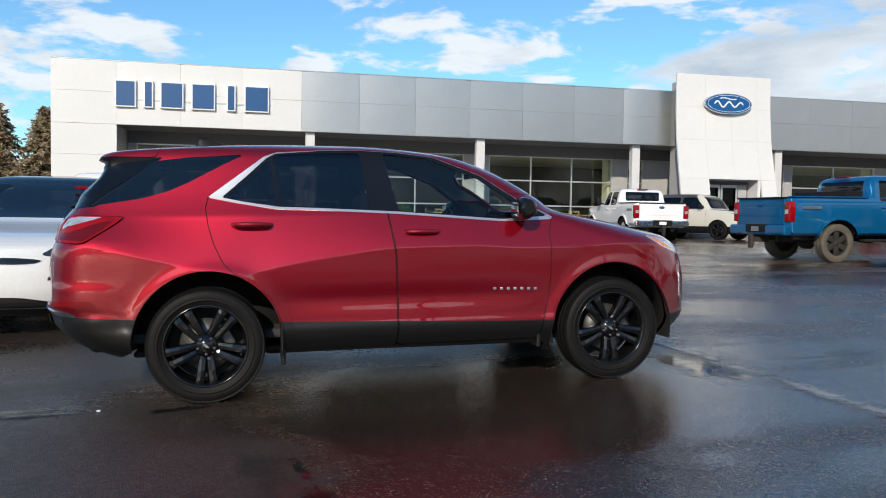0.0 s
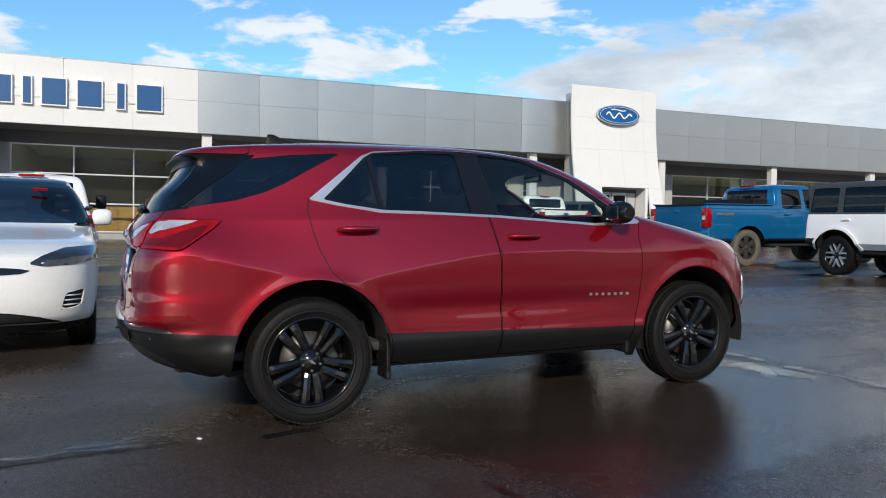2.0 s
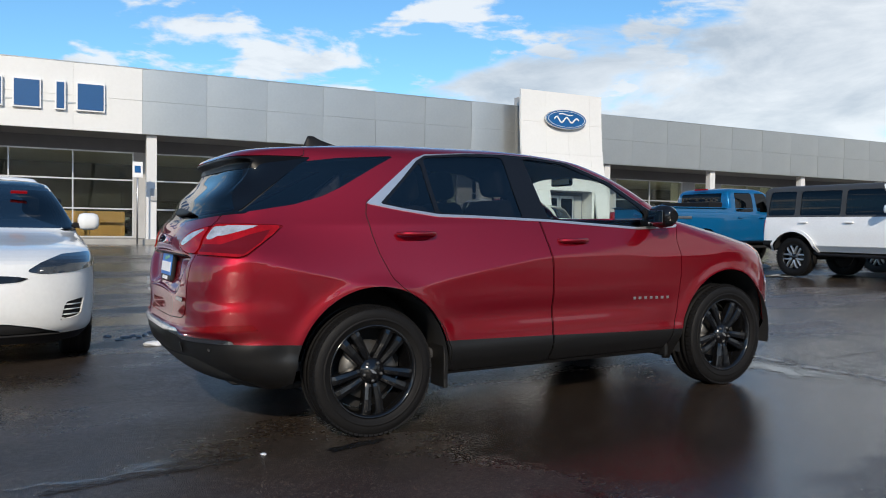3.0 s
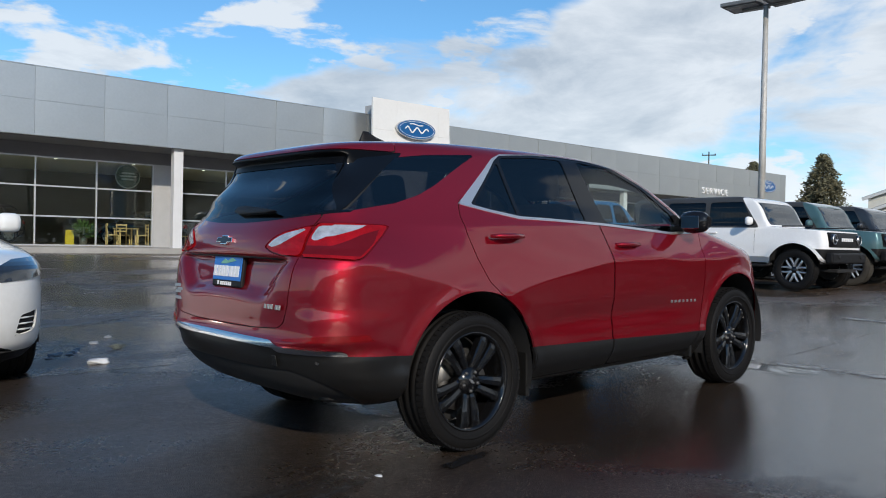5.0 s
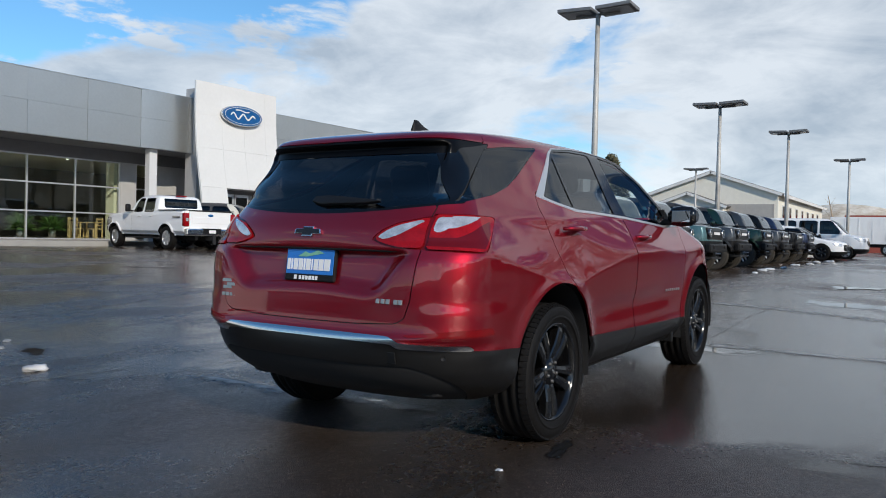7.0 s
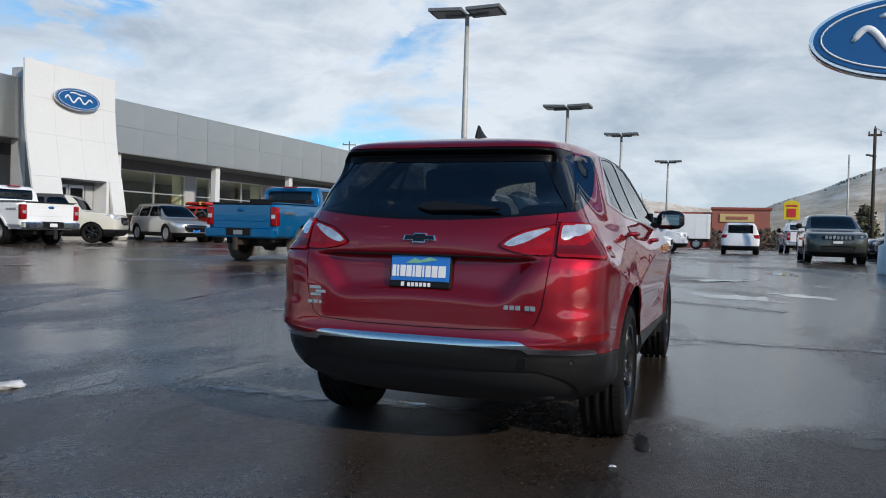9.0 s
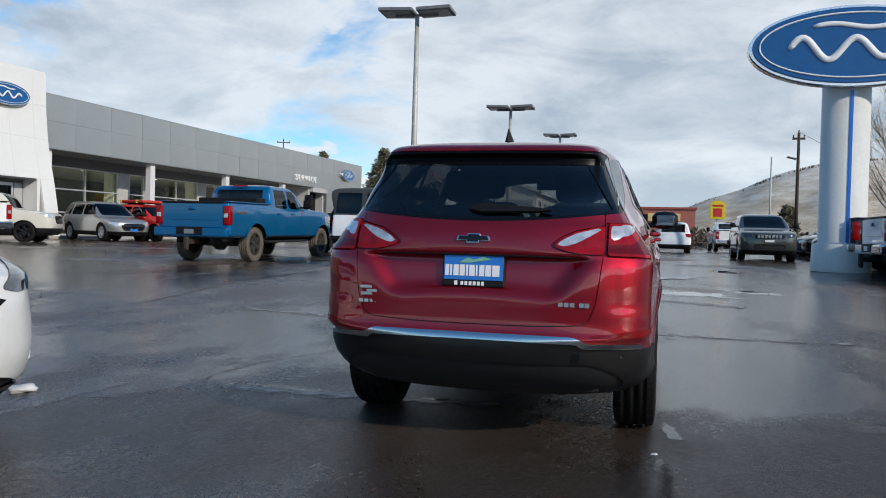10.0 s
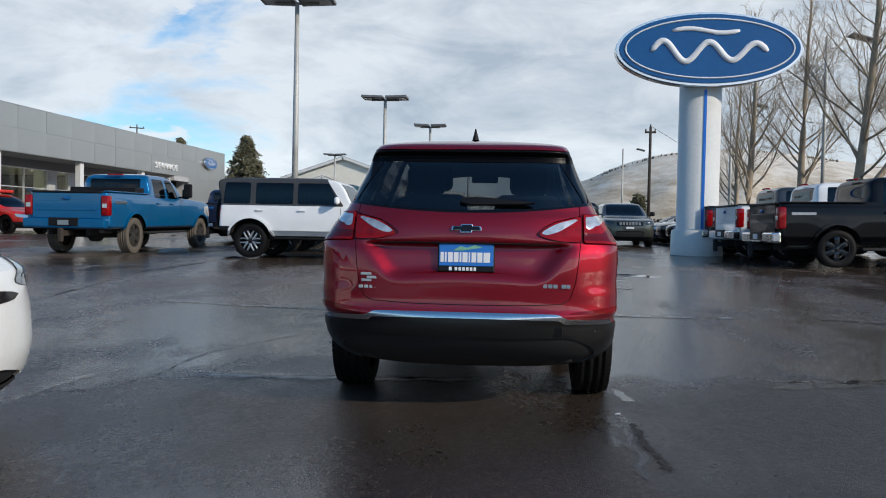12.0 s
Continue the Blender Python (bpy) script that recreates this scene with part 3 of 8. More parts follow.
# ---- the red car ----
def shape_rear(P):
    """Sinks the number-plate field and rolls the shelf above it."""
    x, y, z = P[..., 0], P[..., 1], P[..., 2]

    def band(v, a, b, s):
        return 1 / (1 + np.exp(-(v - a) / s)) / (1 + np.exp((v - b) / s))
    back = np.clip((-0.55 - x) / 0.2, 0, 1)
    edge = 0.40 + (z - 0.80) * 0.75
    up = 1 / (1 + np.exp(-(z - 0.815 - 0.02 * np.cos(y * 4)) / 0.011)) / (1 + np.exp((z - 0.992) / 0.004))
    field = up * band(y, -edge, edge, 0.018)
    x = x + back * field * 0.052
    # the skin is drawn in between the lamps' lower edge and the bumper's shoulder
    corner = np.clip((-0.42 - x) / 0.22, 0, 1) * np.clip((np.abs(y) - 0.60) / 0.10, 0, 1)
    dip = corner / (1 + np.exp(-(z - 0.735 - 0.03 * np.clip(-x - 0.5, 0, 0.4)) / 0.016)) / (1 + np.exp((z - 0.985) / 0.012))
    x = x + dip * 0.013
    y = y + dip * 0.010
    # a sharp fold down the corner of the bumper and up under the lamp
    fold = np.clip(1 - np.abs(y + 0.735 - 0.10 * (z - 0.65)) / 0.13, 0, 1) * np.clip((-0.40 - x) / 0.2, 0, 1) * np.clip((z - 0.60) / 0.03, 0, 1) * np.clip((0.995 - z) / 0.02, 0, 1)
    x, y = x - fold * 0.004, y - fold * 0.004
    # the roof spoiler overhangs the back window between its end plates
    x = x + 0.045 * np.clip((0.585 - np.abs(y)) / 0.03, 0, 1) * np.clip((z - 1.26) / 0.24, 0, 1) ** 1.6 * np.clip((1.512 - z) / 0.012, 0, 1) * (x < 0)
    # the bright strip lies on a ledge that looks slightly upward
    ledge = 0.55 - 0.066 * (x + 0.6)
    out = 0.018 * np.clip(1 - (z - ledge + 0.015) / 0.045, 0, 1) * np.clip((z - 0.42) / 0.08, 0, 1) * np.clip((-0.50 - x) / 0.15, 0, 1)
    y = y - out * np.clip((np.abs(y) - 0.66) / 0.12, 0, 1)
    P = P.copy()
    P[..., 0], P[..., 1] = x, y
    return P


def red_suv():
    rear = spline([(0.21, -0.52), (0.27, -0.66), (0.34, -0.83), (0.42, -0.925), (0.50, -0.975), (0.56, -0.988), (0.60, -0.985), (0.63, -0.965), (0.70, -0.955),
                   (0.82, -0.955), (0.92, -0.945), (1.0, -0.93), (1.03, -0.932), (1.08, -0.925), (1.14, -0.90), (1.18, -0.868), (1.30, -0.80), (1.42, -0.698),
                   (1.46, -0.684), (1.50, -0.678), (1.525, -0.672), (1.55, -0.655), (1.58, -0.57), (1.60, -0.44), (1.62, -0.2), (1.64, 0.14), (1.655, 0.55), (1.662, 0.80)])
    front = spline([(0.21, 3.36), (0.30, 3.52), (0.42, 3.59), (0.55, 3.605), (0.70, 3.60), (0.85, 3.565), (0.93, 3.51), (0.98, 3.44), (1.03, 3.25), (1.08, 3.03),
                    (1.12, 2.83), (1.15, 2.66), (1.17, 2.555), (1.19, 2.49), (1.27, 2.37), (1.40, 2.16), (1.50, 1.94), (1.56, 1.76), (1.60, 1.57), (1.63, 1.33), (1.65, 1.07), (1.662, 0.84)])
    wide = spline([(0.21, 0.735), (0.28, 0.792), (0.34, 0.838), (0.385, 0.868), (0.43, 0.882), (0.46, 0.885), (0.52, 0.882), (0.65, 0.892), (0.80, 0.890), (0.92, 0.880), (1.02, 0.858), (1.10, 0.832), (1.16, 0.806),
                   (1.20, 0.785), (1.28, 0.745), (1.40, 0.692), (1.50, 0.650), (1.55, 0.626), (1.585, 0.596), (1.606, 0.555), (1.625, 0.47), (1.64, 0.35), (1.65, 0.22), (1.662, 0.03)])
    tail = spline([(0.3, 0.975), (0.9, 0.972), (1.2, 0.925), (1.6, 0.91)])

    crease = spline([(-1.0, 1.0), (-0.66, 0.975), (-0.3, 0.89), (0.0, 0.825), (0.25, 0.80), (0.5, 0.845), (0.83, 0.90), (1.2, 0.945), (1.7, 0.95), (2.1, 0.93), (2.45, 0.93), (2.8, 0.95), (3.2, 0.92), (3.6, 0.88)])

    def half(x, z):
        w = wide(z)
        # a shoulder line: the skin looks upward above it and slightly downward below
        c = crease(x)
        up = np.clip((z - c) / (1.16 - c), 0, 1)
        dn = np.clip((c - z) / (c - 0.46), 0, 1)
        side = np.where(z > c, 0.902 - 0.096 * up ** 1.12, 0.902 - 0.026 * dn ** 1.1)
        k = np.clip((z - 0.44) / 0.05, 0, 1) * np.clip((1.165 - z) / 0.03, 0, 1)
        w = w * (1 - k) + side * k
        t = np.clip((0.35 - x) / 1.0, 0, 1)
        w = w * (1 + (tail(z) - 1) * t * t * (3 - 2 * t))
        f = np.clip((x - 2.2) / 1.3, 0, 1)
        w = w * (1 - 0.055 * f * f * np.clip((z - 0.1) / 0.4, 0, 1))
        low = np.clip((1.0 - z) / 0.1, 0, 1)
        for cx in (0.015, 2.735):
            w = w + low * 0.014 * np.exp(-((np.hypot(x - cx, z - 0.36) - 0.455) / 0.05) ** 2)
        w = w - 0.019 * np.exp(-((x - 1.25) / 0.85) ** 4) * np.exp(-((z - 0.615) / 0.075) ** 2)
        return w
    rl = spline([(0.21, 0.55), (0.56, 0.56), (0.64, 0.48), (1.0, 0.40), (1.2, 0.33), (1.45, 0.30), (1.5, 0.25), (1.56, 0.30), (1.62, 0.7), (1.662, 0.3)])
    fl = spline([(0.21, 0.75), (0.6, 0.72), (0.95, 0.80), (1.1, 0.60), (1.17, 0.40), (1.3, 0.34), (1.55, 0.36), (1.62, 0.6), (1.662, 0.3)])
    lv = np.concatenate([np.linspace(0.21, 0.60, 26), np.linspace(0.612, 1.17, 56)[0:], np.linspace(1.18, 1.56, 44), np.linspace(1.565, 1.65, 18), [1.655, 1.659, 1.662]])
    zc = lv[:, None]
    corner_p = 2.9 + 1.1 * np.clip((zc - 0.56) / 0.06, 0, 1) * np.clip((1.04 - zc) / 0.08, 0, 1) + 1.6 * np.clip((zc - 1.25) / 0.22, 0, 1) * np.clip((1.60 - zc) / 0.03, 0, 1)
    s = Shell(lv, rear, front, half, rl, fl, corner_p, 2.4, 44, 130, 30, shape_rear)
    car = empty("suv", LEVEL, label="dark red compact SUV with black wheels on wet asphalt", category="car", group="")

    hub_r, hub_f, hz = 0.0, 2.725, 0.355
    for cx in (hub_r + 0.015, hub_f + 0.01):
        s.carve(lambda x, y, z: np.maximum(np.hypot(x - cx, (z - 0.36) * 0.98) - 0.452, y + 0.45), "arch")
    s.carve(lambda x, y, z: np.maximum(z - 0.278 + 0.010 * (x - 1.3), np.maximum(0.44 - x, x - 2.25)), "arch")
    # lower cladding and the bright strip over it
    top = spline([(-1.05, 0.575), (-0.85, 0.562), (-0.40, 0.533), (0.48, 0.490), (1.2, 0.466), (2.28, 0.432), (3.15, 0.424), (3.65, 0.435)])
    s.carve(lambda x, y, z: z - top(x) - np.where((x < -0.9) & (np.abs(y) < 0.52), 0.018, 0.0), "cladding")
    s.carve(lambda x, y, z: np.maximum(np.maximum(top(x) + 0.0 - z, z - top(x) - 0.026 - 0.022 * np.clip((0.56 - np.abs(y)) / 0.06, 0, 1)), np.maximum(x + 0.66, np.abs(y) - 0.815)), "bright_strip")
    s.carve(lambda x, y, z: np.maximum(z - 0.243 - 0.045 * np.clip((x + 0.75) / 0.3, 0, 1) - 0.04 * np.clip((x + 0.52) / 0.08, 0, 1), x + 0.32), "arch", ("body", "cladding"))
    # the bumper's undercut, cut out to carry its shade as a darker colour
    s.carve(lambda x, y, z: np.maximum(z - 0.482 + 0.22 * np.clip((x + 0.90) / 0.40, 0, 1), x + 0.40), "shaded_valance", ("cladding",))
    # side windows
    dlo = [(0.02, 1.272), (0.37, 1.538), (0.45, 1.568), (0.75, 1.586), (1.0, 1.588), (1.25, 1.578), (1.50, 1.548), (1.82, 1.424), (2.07, 1.256), (2.30, 1.140), (2.31, 1.122), (1.94, 1.109), (1.22, 1.163), (0.70, 1.188), (0.44, 1.197), (0.20, 1.236)]
    s.side(dlo, "window_trim")
    s.side([(0.105, 1.272), (0.26, 1.410), (0.385, 1.528), (0.445, 1.560), (0.75, 1.584), (1.0, 1.586), (1.25, 1.576), (1.50, 1.546), (1.82, 1.422), (2.07, 1.254), (2.27, 1.144), (1.94, 1.124), (1.22, 1.178), (0.70, 1.203), (0.46, 1.211), (0.24, 1.244)], "window_frame", ("window_trim", "body"))
    s.side(rounded([(0.135, 1.274), (0.30, 1.425), (0.405, 1.520), (0.440, 1.222), (0.30, 1.240)], 0.02), "glass_small", ("window_frame",))
    s.side(rounded([(0.430, 1.535), (0.46, 1.550), (0.72, 1.567), (0.995, 1.570), (1.040, 1.19), (0.70, 1.210), (0.468, 1.220)], 0.02), "glass_rear", ("window_frame",))
    s.side(rounded([(1.150, 1.568), (1.45, 1.540), (1.79, 1.412), (2.015, 1.256), (2.035, 1.215), (2.04, 1.136), (1.94, 1.131), (1.232, 1.184)], 0.02), "glass_front", ("window_frame",))
    # windscreen, quarter light, back window
    s.carve(lambda x, y, z: np.maximum(np.maximum(1.185 - z, z - 1.585), np.maximum(2.02 - x + (1.40 - z) * 1.25 + 0.02, np.abs(y) - 0.615 + 0.22 * (z - 1.18))), "windscreen")
    quarter = [(-0.70, 1.215), (-0.30, 1.505), (-0.10, 1.530), (0.25, 1.552), (0.13, 1.492), (0.02, 1.432), (-0.10, 1.366), (-0.22, 1.312), (-0.38, 1.266), (-0.55, 1.240)]
    beh = lambda x, y, z: x - 0.3
    s.side(quarter, "quarter_light", also=beh)
    s.carve(lambda x, y, z: np.maximum(np.maximum(1.165 + 0.055 * (np.abs(y) / 0.72) ** 2 - z, z - 1.530), x + 0.645 - (z - 1.215) * 1.25), "hatch_trim")
    s.back([(-0.66, 1.232), (-0.60, 1.215), (-0.35, 1.192), (0.05, 1.182), (0.05, 1.60), (-0.45, 1.60), (-0.52, 1.46)], "back_window", ("hatch_trim",))
    s.carve(lambda x, y, z: np.maximum(1.462 - z, np.abs(y) - 0.60), "spoiler_under", ("hatch_trim", "back_window"))
    # tail lamps
    s.back(rounded([(-0.370, 1.050), (-0.42, 1.092), (-0.49, 1.126), (-0.645, 1.160), (-0.645, 1.005), (-0.52, 1.006), (-0.43, 1.024)], 0.015), "lamp_rim")
    s.back(rounded([(-0.388, 1.050), (-0.43, 1.086), (-0.49, 1.118), (-0.628, 1.149), (-0.628, 1.012), (-0.52, 1.014), (-0.44, 1.030)], 0.015), "lamp_in", ("lamp_rim",))
    s.back(rounded([(-0.397, 1.050), (-0.44, 1.084), (-0.50, 1.112), (-0.620, 1.142), (-0.612, 1.130), (-0.56, 1.098), (-0.51, 1.070), (-0.45, 1.050)], 0.018), "lamp_in_clear", ("lamp_in",))
    outer = [(-1.0, 1.168), (-0.66, 1.166), (-0.48, 1.158), (-0.458, 1.150), (-0.515, 1.105), (-0.675, 0.998), (-0.715, 0.988), (-0.79, 0.994), (-1.0, 1.010)]
    s.side(outer, "lamp_rim", also=lambda x, y, z: y + 0.633)
    s.side([(-1.0, 1.162), (-0.66, 1.160), (-0.49, 1.152), (-0.475, 1.147), (-0.525, 1.105), (-0.68, 1.004), (-0.716, 0.995), (-0.79, 1.001), (-1.0, 1.017)], "lamp_out", ("lamp_rim",), also=lambda x, y, z: y + 0.645)
    s.back(rounded([(-0.655, 1.148), (-0.655, 1.084), (-0.685, 1.080), (-0.715, 1.102), (-0.75, 1.126), (-0.79, 1.140), (-0.79, 1.148)], 0.012), "lamp_out_clear", ("lamp_out",), -0.69)
    s.side([(-1.0, 1.157), (-0.585, 1.151), (-0.63, 1.138), (-0.70, 1.119), (-0.77, 1.100), (-1.0, 1.088)], "lamp_out_clear", ("lamp_out",), also=lambda x, y, z: y + 0.7)
    s.side([(-0.64, 1.108), (-0.53, 1.132), (-0.59, 1.07), (-0.69, 1.008), (-0.76, 1.012), (-1.0, 1.030), (-1.0, 1.062), (-0.78, 1.058)], "lamp_out_deep", ("lamp_out",))
    # reflectors, head lamps, grille
    s.carve(lambda x, y, z: np.maximum(np.maximum(np.abs(z - 0.625 - 0.012 * np.clip((-y - 0.6) / 0.2, 0, 1)) - 0.005 - 0.011 * np.clip((-y - 0.57) / 0.22, 0, 1), y + 0.565), np.maximum(x + 0.58, -0.86 - y)), "reflector")
    s.side([(3.02, 1.005), (3.26, 0.965), (3.42, 0.935), (3.42, 0.86), (3.33, 0.865), (3.18, 0.915)], "head_lamp", also=lambda x, y, z: 0.30 + y)
    s.side([(3.05, 0.998), (3.16, 0.975), (3.30, 0.895), (3.20, 0.915)], "amber", ("head_lamp",))
    s.carve(lambda x, y, z: np.maximum(np.maximum(3.30 - x, np.abs(z - 0.72) - 0.17), np.abs(y) - 0.60), "grille")
    # panels and the shut lines round them
    rear_door = [(0.02, 1.272), (0.005, 1.21), (0.02, 1.10), (0.05, 0.99), (0.11, 0.86), (0.17, 0.80), (0.25, 0.745), (0.35, 0.66), (0.43, 0.565), (0.47, 0.44), (0.48, 0.30), (1.203, 0.30), (1.203, 0.60), (1.19, 0.90), (1.153, 1.18), (1.09, 1.62), (0.3, 1.62)]
    front_door = [(1.0925, 1.62), (1.1555, 1.18), (1.1925, 0.90), (1.2055, 0.60), (1.2055, 0.30), (2.20, 0.30), (2.215, 0.43), (2.25, 0.58), (2.272, 0.80), (2.262, 1.03), (2.30, 1.13), (2.32, 1.20), (2.30, 1.62)]
    belt_lim = lambda x, y, z: z - 1.30
    for poly, lab in ((rear_door, "rear_door"), (front_door, "front_door")):
        s.panel(lambda x, y, z: np.maximum(np.maximum(sd_poly(x, z, poly), y + 0.3), belt_lim(x, y, z)), lab)
        s.carve(lambda x, y, z: np.maximum(sd_poly(x, z, poly), y + 0.3), lab + "_sill", ("cladding",))
        s.carve(lambda x, y, z: np.maximum(np.maximum(sd_poly(x, z, poly) + 0.0055, y + 0.3), 0.30 - z), lab + "_clad", (lab + "_sill",))
    gate_line = [(-0.628, 1.21), (-0.628, 1.0), (-0.612, 0.86), (-0.60, 0.78), (-0.572, 0.70), (-0.53, 0.672), (-0.3, 0.660), (0.3, 0.655), (0.3, 1.21)]
    s.panel(lambda x, y, z: np.maximum(sd_poly(y, z, gate_line), x + 0.50), "tailgate", 0.0045)
    s.panel(lambda x, y, z: np.maximum(np.maximum(-1.2 - x, x + 0.27 + (1.6 - z) * 0.3), np.maximum(1.530 - z, z - 1.70)), "spoiler", 0.004)
    s.panel(lambda x, y, z: np.maximum(np.maximum(0.985 + (3.42 - x) * 0.171 - z, 2.33 - x), z - 1.30), "bonnet", 0.006)
    s.carve(lambda x, y, z: np.maximum(np.maximum(2.23 - x, z - 1.19), y + 0.45), "front_fender")
    s.carve(lambda x, y, z: np.maximum(1.596 - z, np.maximum(-0.30 - x, x - 1.62)), "roof")
    # the black line where the hatch meets the quarter light
    hatch = [(-0.66, 1.23), (-0.305, 1.503), (-0.2, 1.70), (-2.0, 1.70), (-2.0, 1.23)]
    s.carve(lambda x, y, z: np.maximum(sd_poly(x, z, hatch), y + 0.2), "hatch_gap", ("quarter_light",))
    s.carve(lambda x, y, z: np.maximum(sd_poly(x, z, hatch) + 0.008, y + 0.2), "hatch_trim", ("hatch_gap",))

    across(s, "body_shell", ("body",), RED, car, 0, 0.012)
    pair(s, "front_fender", ("front_fender",), RED, car, 0, 0.012)
    across(s, "bonnet", ("bonnet",), RED, car, 0, 0.012)
    doors = pair(s, "rear_door", ("rear_door",), RED, car, 0, 0.012)
    fdoors = pair(s, "front_door", ("front_door",), RED, car, 0, 0.012)
    gate = across(s, "tailgate", ("tailgate",), RED, car, 0.001, 0.012)
    across(s, "roof", ("roof",), RED_BEADED, car, 0, 0.012, "red roof beaded with rain")
    across(s, "roof_spoiler", ("spoiler",), RED, car, 0.0, 0.012)
    across(s, "door_seal", ("shut_line", "hatch_gap", "rear_door_sill", "front_door_sill"), DARK, car, -0.008, 0.0)
    pair(s, "sill_cladding", ("rear_door_clad",), CLAD, car, 0.004, 0.012)
    pair(s, "sill_cladding", ("front_door_clad",), CLAD, car, 0.004, 0.012)
    across(s, "cladding", ("cladding",), CLAD, car, 0.004, 0.02, "matte black plastic lower cladding")
    # near black: shade under the bumper's crease is put into the colour
    across(s, "shaded_valance", ("shaded_valance",), DARK, car, -0.003, 0.02)
    across(s, "bright_strip", ("bright_strip",), CHROME, car, 0.008, 0.02, "chrome strip across the rear bumper")
    pair(s, "window_trim", ("window_trim",), SATIN, car, 0.004, 0.012, "satin chrome window surround")
    pair(s, "window_frame", ("window_frame",), GLOSS_BLACK, car, 0.001, 0.012)
    for lab, mat in (("glass_small", PRIVACY), ("glass_rear", PRIVACY), ("glass_front", FRONT_GLASS)):
        pair(s, "side_window", (lab,), mat, car, -0.003, 0.0, "dark privacy glass" if mat is PRIVACY else "lightly tinted glass")
    across(s, "windscreen", ("windscreen",), FRONT_GLASS, car, -0.003, 0.0)
    pair(s, "quarter_window", ("quarter_light",), PRIVACY, car, -0.001, 0.0, "dark privacy glass")
    across(s, "hatch_trim", ("hatch_trim",), TRIM_BLACK, gate, -0.002, 0.012)
    across(s, "spoiler_underside", ("spoiler_under",), PIANO_BLACK, gate, -0.002, 0.0, "gloss black underside of the roof spoiler")
    across(s, "back_window", ("back_window",), PRIVACY, gate, -0.006, 0.0, "dark tinted rear window")
    pair(s, "tail_lamp", ("lamp_in",), LAMP_RED, gate, 0.006, 0.02, "red tail lamp lens")
    pair(s, "reversing_lamp", ("lamp_in_clear",), LAMP_CLEAR, gate, 0.007, 0.02, "clear lamp lens")
    pair(s, "tail_lamp", ("lamp_out",), LAMP_RED, car, 0.006, 0.02, "red tail lamp lens")
    pair(s, "turn_lamp", ("lamp_out_clear",), LAMP_CLEAR, car, 0.007, 0.02, "clear lamp lens")
    pair(s, "lamp_edge", ("lamp_out_deep",), LAMP_DEEP, car, 0.006, 0.02)
    pair(s, "reflector", ("reflector",), REFLECTOR, car, 0.004, 0.01, "red bumper reflector")
    pair(s, "head_lamp", ("head_lamp",), LAMP_CLEAR, car, 0.003, 0.02, "clear head lamp")
    pair(s, "side_marker", ("amber",), LAMP_AMBER, car, 0.004, 0.02, "amber side marker")
    pair(s, "lamp_seal", ("lamp_rim",), LAMP_DEEP, car, -0.006, 0.0)
    across(s, "grille", ("grille",), GLOSS_BLACK, car, -0.01, 0.02)
    # inner lining of the cabin
    across(s, "lining", ("body", "spoiler", "roof"), HEADLINER, car, -0.035, 0.0, keep=lambda x, y, z: z > 1.20)
    pair(s, "door_card", ("front_door",), LINING, car, -0.06, 0.0)
    pair(s, "door_card", ("rear_door",), LINING, car, -0.06, 0.0)

    # wheels and wells
    for x in (hub_r, hub_f):
        for o in (-1, 1):
            spoke_wheel("wheel", car, (x, o * 0.775, hz), 0.357, 0.225, 0.252, RIM_BLACK, out=o, label="gloss black five spoke wheel", split=True)
            bm = bmesh.new()
            n = 18
            rows = []
            for k in range(n + 1):
                a = math.radians(-12 + k * (188 if x < 1 else 204) / n)
                rows.append([bm.verts.new((x + 0.012 + 0.455 * math.cos(a), o * y, 0.36 + 0.46 * math.sin(a))) for y in (0.868, 0.80, 0.45)])
            for r0, r1 in zip(rows, rows[1:]):
                for j in range(2):
                    bm.faces.new((r0[j], r0[j + 1], r1[j + 1], r1[j]))
            bm.faces.new([r[2] for r in rows])
            part("wheel_well", smooth(bm), DARK, car)
    for o in (-1, 1):
        for x in (0.475, 2.205):
            part("mud_flap", box((x - 0.02, min(o * 0.66, o * 0.835), 0.205 if x < 1 else 0.24), (x + 0.01, max(o * 0.66, o * 0.835), 0.46), 0.01), CLAD, car)
    # bright fog lamp bezels at the nose
    for o in (-1, 1):
        nose_pts = [min((v for v in s.V if v[0] > 3.0), key=lambda v: (v[1] + 0.70) ** 2 + (v[2] - z) ** 2) for z in (0.50, 0.56, 0.62, 0.68, 0.74)]
        part("fog_bezel", tube([(x + 0.004, -o * y - o * 0.004, z) for x, y, z in nose_pts], [0.006, 0.012, 0.014, 0.012, 0.006], 8), CHROME, car)
    # floor pan, tank, axle, exhaust box
    part("floor_pan", box((-0.45, -0.66, 0.265), (3.3, 0.70, 0.30), 0.02), DARK, car)
    part("fuel_tank", box((0.35, -0.45, 0.21), (1.0, 0.5, 0.30), 0.04), DARK, car)
    part("rear_axle", tube([(0, -0.66, 0.32), (0, 0.66, 0.32)], 0.05), DARK, car)
    part("silencer", box((-0.60, -0.36, 0.275), (-0.30, 0.36, 0.38), 0.04), DARK, car)

    # mirrors
    for o in (-1, 1):
        bm = bmesh.new()
        prof = [(0.0, 0.055, 0.035), (0.03, 0.09, 0.068), (0.10, 0.10, 0.078), (0.17, 0.082, 0.068), (0.205, 0.05, 0.04)]
        rings = []
        for q, a, h in prof:
            rings.append([bm.verts.new((2.045 + a * 0.95 * math.cos(k * math.pi / 8) * (0.55 if math.cos(k * math.pi / 8) < 0 else 1), o * (0.835 + q), 1.195 + h * math.sin(k * math.pi / 8))) for k in range(16)])
